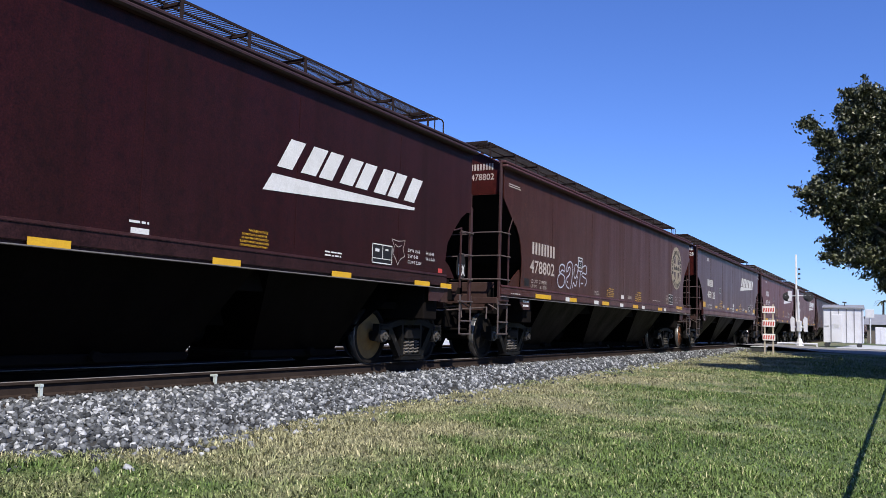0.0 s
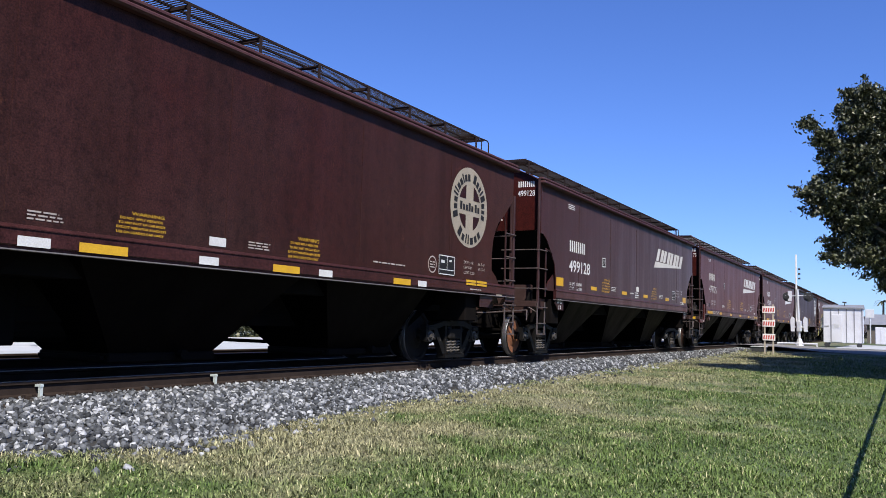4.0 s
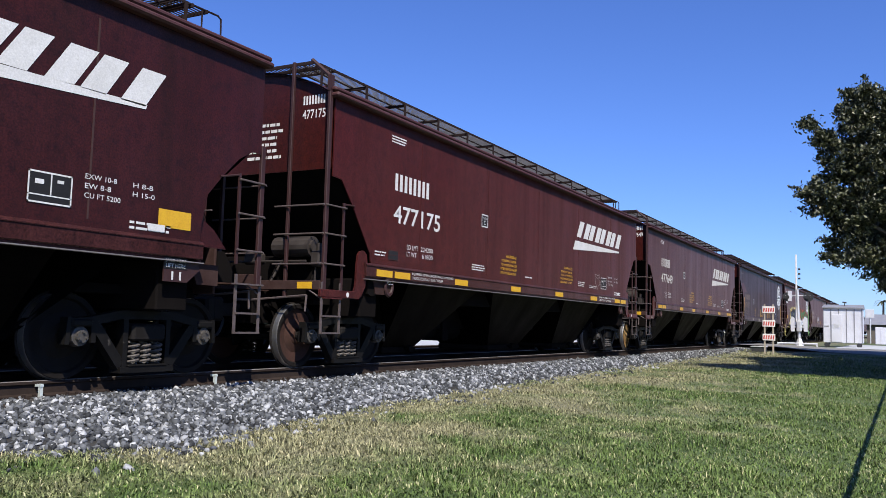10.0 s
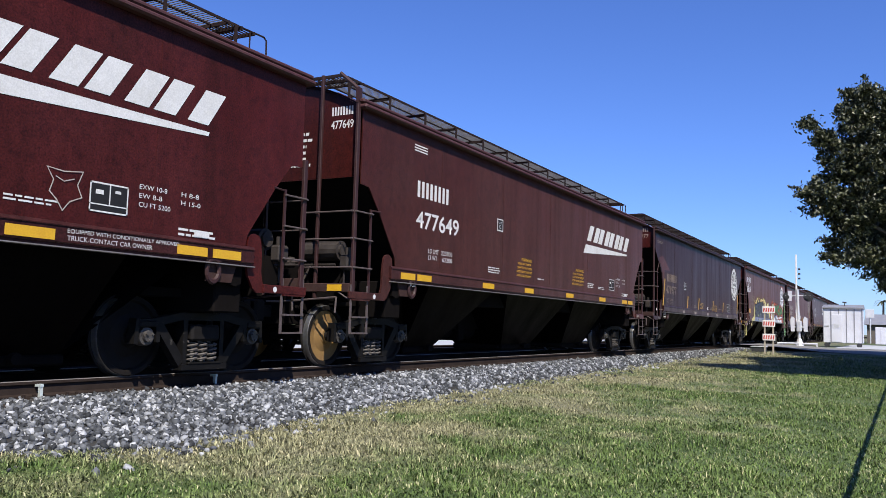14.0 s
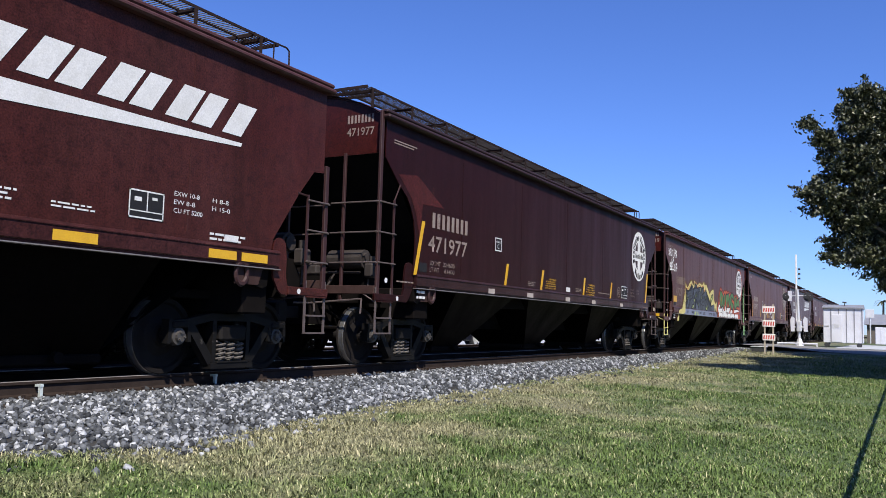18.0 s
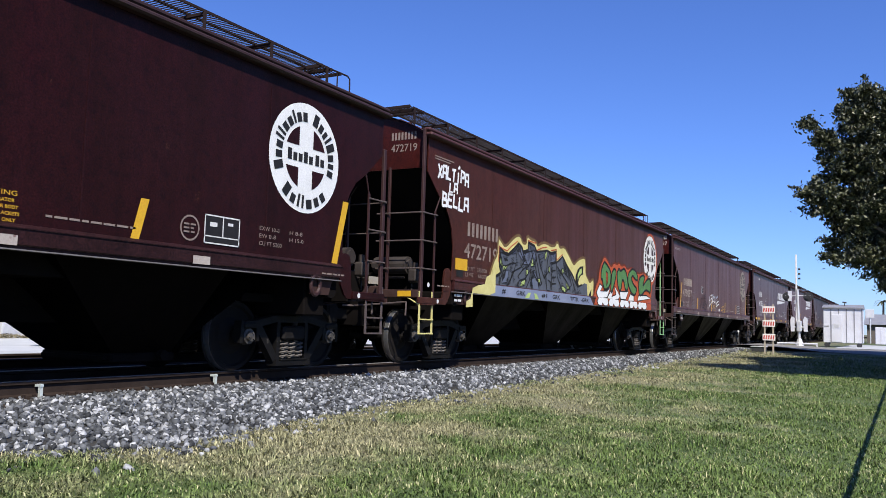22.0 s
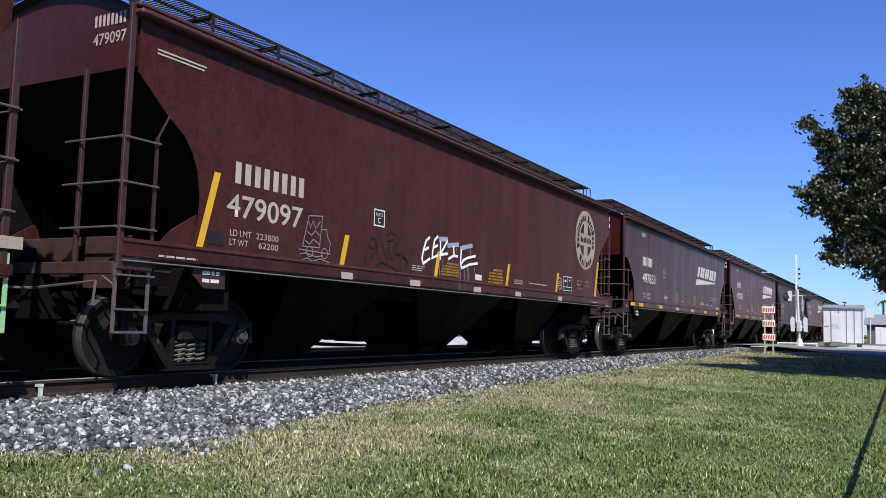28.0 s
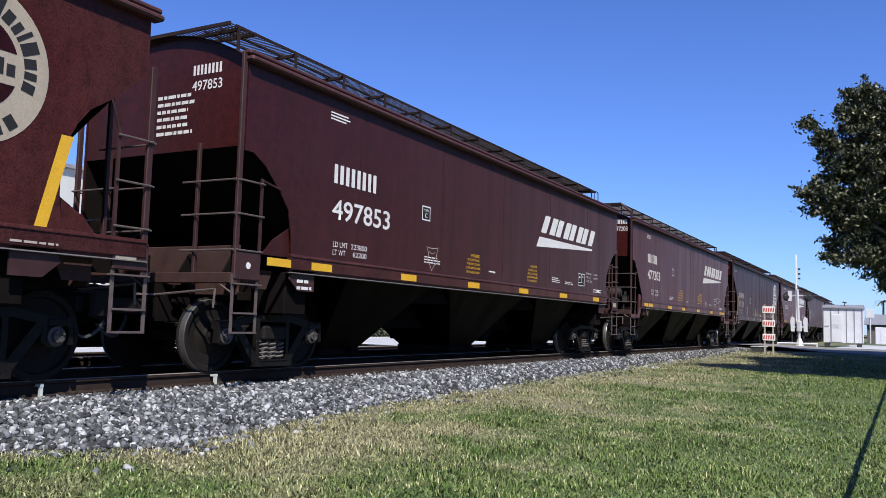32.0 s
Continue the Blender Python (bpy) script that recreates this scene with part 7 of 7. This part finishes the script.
for pts in [[(5.69, 2.44), (5.82, 2.54), (5.81, 2.38), (5.7, 2.28)], [(5.93, 2.14), (6.02, 2.17), (6.01, 2.01), (5.94, 2.04)], [(6.74, 1.69), (6.93, 1.75), (7.2, 1.64), (7.04, 1.59)], [(7.12, 1.85), (7.41, 1.7), (7.24, 1.67)], [(2.9, 1.77), (3, 1.72), (2.99, 1.62), (2.92, 1.61)], [(6.8, 2.15), (6.93, 2.19), (6.97, 2.09), (6.88, 2.04)], [(7.96, 1.94), (7.98, 2.11), (8.14, 2.26), (8.3, 2.3), (8.31, 2.15), (8.19, 2.1), (8.07, 2.04), (8.01, 1.92)]]:
    flat(G, "graffiti_window", [pts], M_LIME, FACE - 0.012)
    flat(G, "graffiti_line", stroke(pts + pts[:1], 0.026), M_BLACK, FACE - 0.0155)
    flat(G, "graffiti_line", stroke([((pts[0][0] + pts[1][0]) / 2, (pts[0][1] + pts[1][1]) / 2), pts[-1]], 0.014), M_BLACK, FACE - 0.0152)
for pts in [[(3.18, 2.36), (3.28, 1.96), (3.24, 1.84)], [(3.24, 2.27), (3.6, 2.23), (3.94, 2.35), (4.17, 2.53)], [(4.17, 2.53), (4.01, 2.22)], [(3.33, 1.83), (3.47, 1.99), (3.84, 2.09), (4.03, 2.09), (3.93, 1.92), (3.75, 1.71), (3.54, 1.56), (3.18, 1.53), (3.25, 1.71), (3.33, 1.83)], [(3.83, 1.89), (4.29, 2.02), (4.53, 2.22), (4.72, 2.07), (4.46, 2.01), (4.14, 1.82), (4.22, 1.76)], [(4.17, 2.46), (4.44, 2.2)], [(4.43, 2.37), (5.07, 2.47), (4.72, 2.07)]]:
    flat(G, "graffiti_line", stroke(pts, 0.034), M_BLACK, FACE - 0.0145)
for pts in [[(5.07, 2.47), (5.42, 1.87), (5.53, 1.73), (5.43, 1.68), (5.17, 1.84), (4.96, 1.99)], [(4.11, 1.62), (4.23, 1.73), (4.56, 1.79), (4.73, 1.93), (4.86, 2.02), (4.79, 1.76), (4.58, 1.56), (4.24, 1.56), (4.11, 1.62)], [(4.86, 2.02), (4.95, 1.53)], [(5.33, 2.4), (5.39, 2.2), (5.68, 1.86), (5.94, 2.04)], [(5.79, 1.87), (5.87, 2.31), (5.99, 2.49)], [(5.79, 1.87), (5.86, 1.59), (6.06, 1.57), (6.1, 1.79), (5.9, 1.84)], [(6.08, 2.46), (6.17, 1.6)]]:
    flat(G, "graffiti_line", stroke(pts, 0.034), M_BLACK, FACE - 0.0145)
for pts in [[(6.45, 2.27), (6.53, 1.95), (6.94, 1.58), (7.11, 1.59), (7.54, 1.8), (7.23, 2.21)], [(6.52, 2.2), (6.91, 2), (7.19, 1.86)], [(7.23, 2.21), (7.6, 1.94), (7.85, 1.58)], [(3.04, 1.74), (3.21, 1.79), (3.16, 1.55)], [(3.75, 1.71), (3.85, 1.9)], [(5.09, 2.19), (5.38, 1.6)], [(6.13, 2.23), (6.42, 2.29)], [(6.17, 2.07), (6.4, 2.1)], [(6.18, 1.91), (6.44, 1.94)], [(6.19, 1.76), (6.45, 1.78)]]:
    flat(G, "graffiti_line", stroke(pts, 0.034), M_BLACK, FACE - 0.0145)
art = random.Random(77)
for k in range(46):
    x = art.uniform(3.1, 8.4)
    top = float(np.interp(x, [p[0] for p in sorted(shape)], [p[1] for p in sorted(shape)])) - 0.12
    z = art.uniform(1.62, max(top, 1.7))
    a, n = art.uniform(-0.6, 0.9), art.randint(3, 6)
    for j in range(n):
        q = art.uniform(0.06, 0.16)
        xx, zz = x + 0.035 * j * math.sin(a), z - 0.035 * j * math.cos(a)
        if zz > 1.58:
            flat(G, "graffiti_hatching", stroke([(xx, zz), (xx + q * math.cos(a), zz + q * math.sin(a))], 0.013), M_BLACK, FACE - 0.0128)
flat(G, "graffiti_band", [[(2.74, 1.335), (9.2, 1.335), (8.9, 1.555), (2.74, 1.555)]], M_ICE, LIP - 0.016, "pale blue painted band along the sill")
for x, text in ((3.25, "#"), (4.0, "GRK"), (5.45, "#1"), (6.15, "GRK"), (7.35, "TFTK"), (8.15, "-GRK")):
    words(G, "band_letter", text, x, x + 0.15 * len(text) + 0.05, 1.395, 1.50, M_BLACK, LIP - 0.019, bold=0.025)
for pts in [[(4.46, 1.35), (4.65, 1.48), (4.81, 1.48), (4.71, 1.36)], [(5, 1.48), (5.14, 1.47), (5.3, 1.35), (5.06, 1.35)]]:
    flat(G, "graffiti_window", [pts], M_LIME, LIP - 0.021)
glow = [(9.21, 1.44), (9.33, 1.58), (9.49, 1.85), (9.75, 2.07), (9.8, 2.34), (10.1, 2.66), (10.25, 2.74), (10.46, 2.67), (10.86, 2.46), (11.14, 2.64), (11.38, 2.58), (11.63, 2.67), (11.83, 2.57), (12.23, 2.65), (12.44, 2.51), (12.95, 2.62), (13.27, 2.56), (13.68, 2.45), (14.28, 2.55), (14.81, 2.48)]
glow = rounded(glow, False, 1)
flat(G, "overspray", stroke(glow, 0.11), M_EMBER, FACE - 0.003, "faint red overspray round the letters")
flat(G, "graffiti_glow", [glow + [(15.35, 2.3), (15.2, 1.56), (9.3, 1.56)]], M_ORANGE, FACE - 0.0045, "orange-red sprayed halo")
for pts in [[(9.92, 2.09), (9.92, 2.35), (10.18, 2.62), (10.34, 2.58), (10.7, 2.44), (10.85, 2.27), (10.73, 1.93), (10.26, 1.79), (10.1, 1.93), (10.04, 2.11)], [(10.8, 1.75), (10.87, 2.31), (11.12, 2.5), (11.34, 2.4), (11.23, 2.13), (10.96, 1.8)], [(11.37, 2.34), (11.6, 2.53), (11.71, 2.43), (12.16, 2.57), (12.42, 2.36), (12.59, 1.96), (12.28, 1.85), (12.08, 2.2), (11.92, 2.18), (11.81, 1.85), (11.56, 1.86)], [(12.49, 2.29), (12.66, 2.5), (13.11, 2.62), (13.51, 2.5), (13.65, 2.25), (13.28, 2.29), (13.04, 2.4), (12.86, 2.29), (13.14, 2.1), (13.54, 2.01), (13.32, 1.77), (12.93, 1.82), (12.58, 2.05)], [(13.69, 2.34), (14.29, 2.5), (14.43, 2.4), (14.13, 2.07), (14.81, 2.42), (15.15, 2.36), (15.17, 1.92), (14.84, 1.99), (14.5, 2.01), (13.98, 1.78), (13.72, 1.85)]]:
    pts = rounded(pts, True, 1)
    flat(G, "graffiti_letter", [pts], M_GREEN, FACE - 0.007, "green graffiti letter with black outline")
    flat(G, "graffiti_edge", stroke(pts + pts[:1], 0.065), M_BLACK, FACE - 0.011)
for pts in [[(9.52, 1.71), (9.81, 1.96), (10.05, 1.9), (9.87, 1.76), (10.47, 1.79), (10.73, 1.89), (10.48, 1.59), (9.7, 1.53)], [(10.48, 1.59), (10.79, 1.8), (11.02, 1.81), (10.92, 1.65), (11.32, 1.72), (11.18, 1.97), (11.72, 1.7), (11.57, 1.59), (10.49, 1.5)], [(11.68, 1.83), (12.42, 1.86), (12.59, 1.88), (12.29, 1.6), (11.76, 1.6)], [(12.54, 1.58), (12.78, 1.81), (13.16, 1.76), (13.17, 1.58)], [(13.72, 1.8), (14.6, 1.83), (15.18, 1.75), (13.57, 1.61)]]:
    flat(G, "graffiti_foot", [pts], M_SPRAYWHITE, FACE - 0.008)
    flat(G, "graffiti_edge", stroke(pts + pts[:1], 0.04), M_BLACK, FACE - 0.012)
hole = [(10.35, 2.35), (10.51, 2.3), (10.51, 2.04), (10.41, 1.94)]
flat(G, "graffiti_hole", [hole], M_ORANGE, FACE - 0.009)
flat(G, "graffiti_edge", stroke(hole + hole[:1], 0.03), M_BLACK, FACE - 0.013)
flat(G, "graffiti_base", [[(9.25, 1.36), (15.1, 1.36), (15.1, 1.57), (9.4, 1.57)]], M_ORANGE, LIP - 0.012, "orange-red spray along the sill")
for a, b in ((9.55, 10.45), (10.55, 11.5), (11.62, 12.5), (12.6, 13.45), (13.55, 14.5)):
    foot = [(a + 0.05, 1.57), (a - 0.06, 1.46), (a + 0.04, 1.36), (a + 0.30, 1.345), (a + 0.42, 1.43), (a + 0.56, 1.35), (b - 0.06, 1.36), (b + 0.05, 1.46), (b - 0.05, 1.57)]
    flat(G, "graffiti_foot", [foot], M_SPRAYWHITE, LIP - 0.017)
    flat(G, "graffiti_edge", stroke(foot, 0.032), M_BLACK, LIP - 0.021)
o = []
for k in range(26):
    a, b = math.radians(-110 + 8.6 * k), math.radians(-110 + 8.6 * (k + 1))
    o.append([(15.1 + q * math.cos(t), 3.05 + q * math.sin(t)) for q, t in ((0.80, a), (0.80, b), (0.88, b), (0.88, a))])
flat(G, "emblem_glow", o, M_ORANGE, FACE - 0.003, "orange spray round the emblem")
for o in G.children:
    x = (sum((Vector(c) for c in o.bound_box), Vector()) / 8).x if o.type == "MESH" else 0
    if o.name.startswith("corner_step") and o.matrix_basis.translation.y < 0:
        repaint(o, M_CREAM if o.matrix_basis.translation.x < 8 else M_MINT)
    if o.name.startswith("stile") and Vector(o.bound_box[0]).y < 0 and x > 8:
        repaint(o, M_MINT)
for car, mesh in ((C, "rust"), (D, "brown"), (E, "ochre"), (A, "ochre")):
    sets = [o for o in car.children if o.name.startswith("wheelset")]
    for ws in (sets[:1] if car is not A else sets[2:3]):
        for o in ws.children:
            if o.name.startswith("wheel"):
                o.data = WHEEL_MESH[mesh]


# ---- motion ----
def motions():
    r = WHEEL_R
    spin = [(i * 4 / 30) for i in range(241)]
    for car, (x, kind, paint) in zip(CARS, TRAIN):
        walk(car, [(t, pose(x - g, TRACK, 0)) for t, g in zip(CLOCK, GONE)])
        for ws in [o for o in car.children if o.name.startswith("wheelset")]:
            at = ws.matrix_basis.translation.copy()
            walk(ws, [(t, pose(at.x, at.y, at.z, 0, -math.degrees(rolled(t) / r), 0)) for t in spin])
    # the blue sedan drives the other way along the lot
    pace, lane = 4.5, 18.1
    rows = []
    for i in range(33):
        x = 26.2 - pace * (i - 20.1)
        rows.append((i, pose(x, lane, float(ground_z(x, lane)) + 0.03, 0, 0, 180)))
    walk(PASSING, rows)
    for w in [o for o in PASSING.children if o.name.startswith("wheel")]:
        at = w.matrix_basis.translation.copy()
        walk(w, [(t, pose(at.x, at.y, at.z, 0, math.degrees(pace * t / 0.32), 0)) for t in spin])


motions()
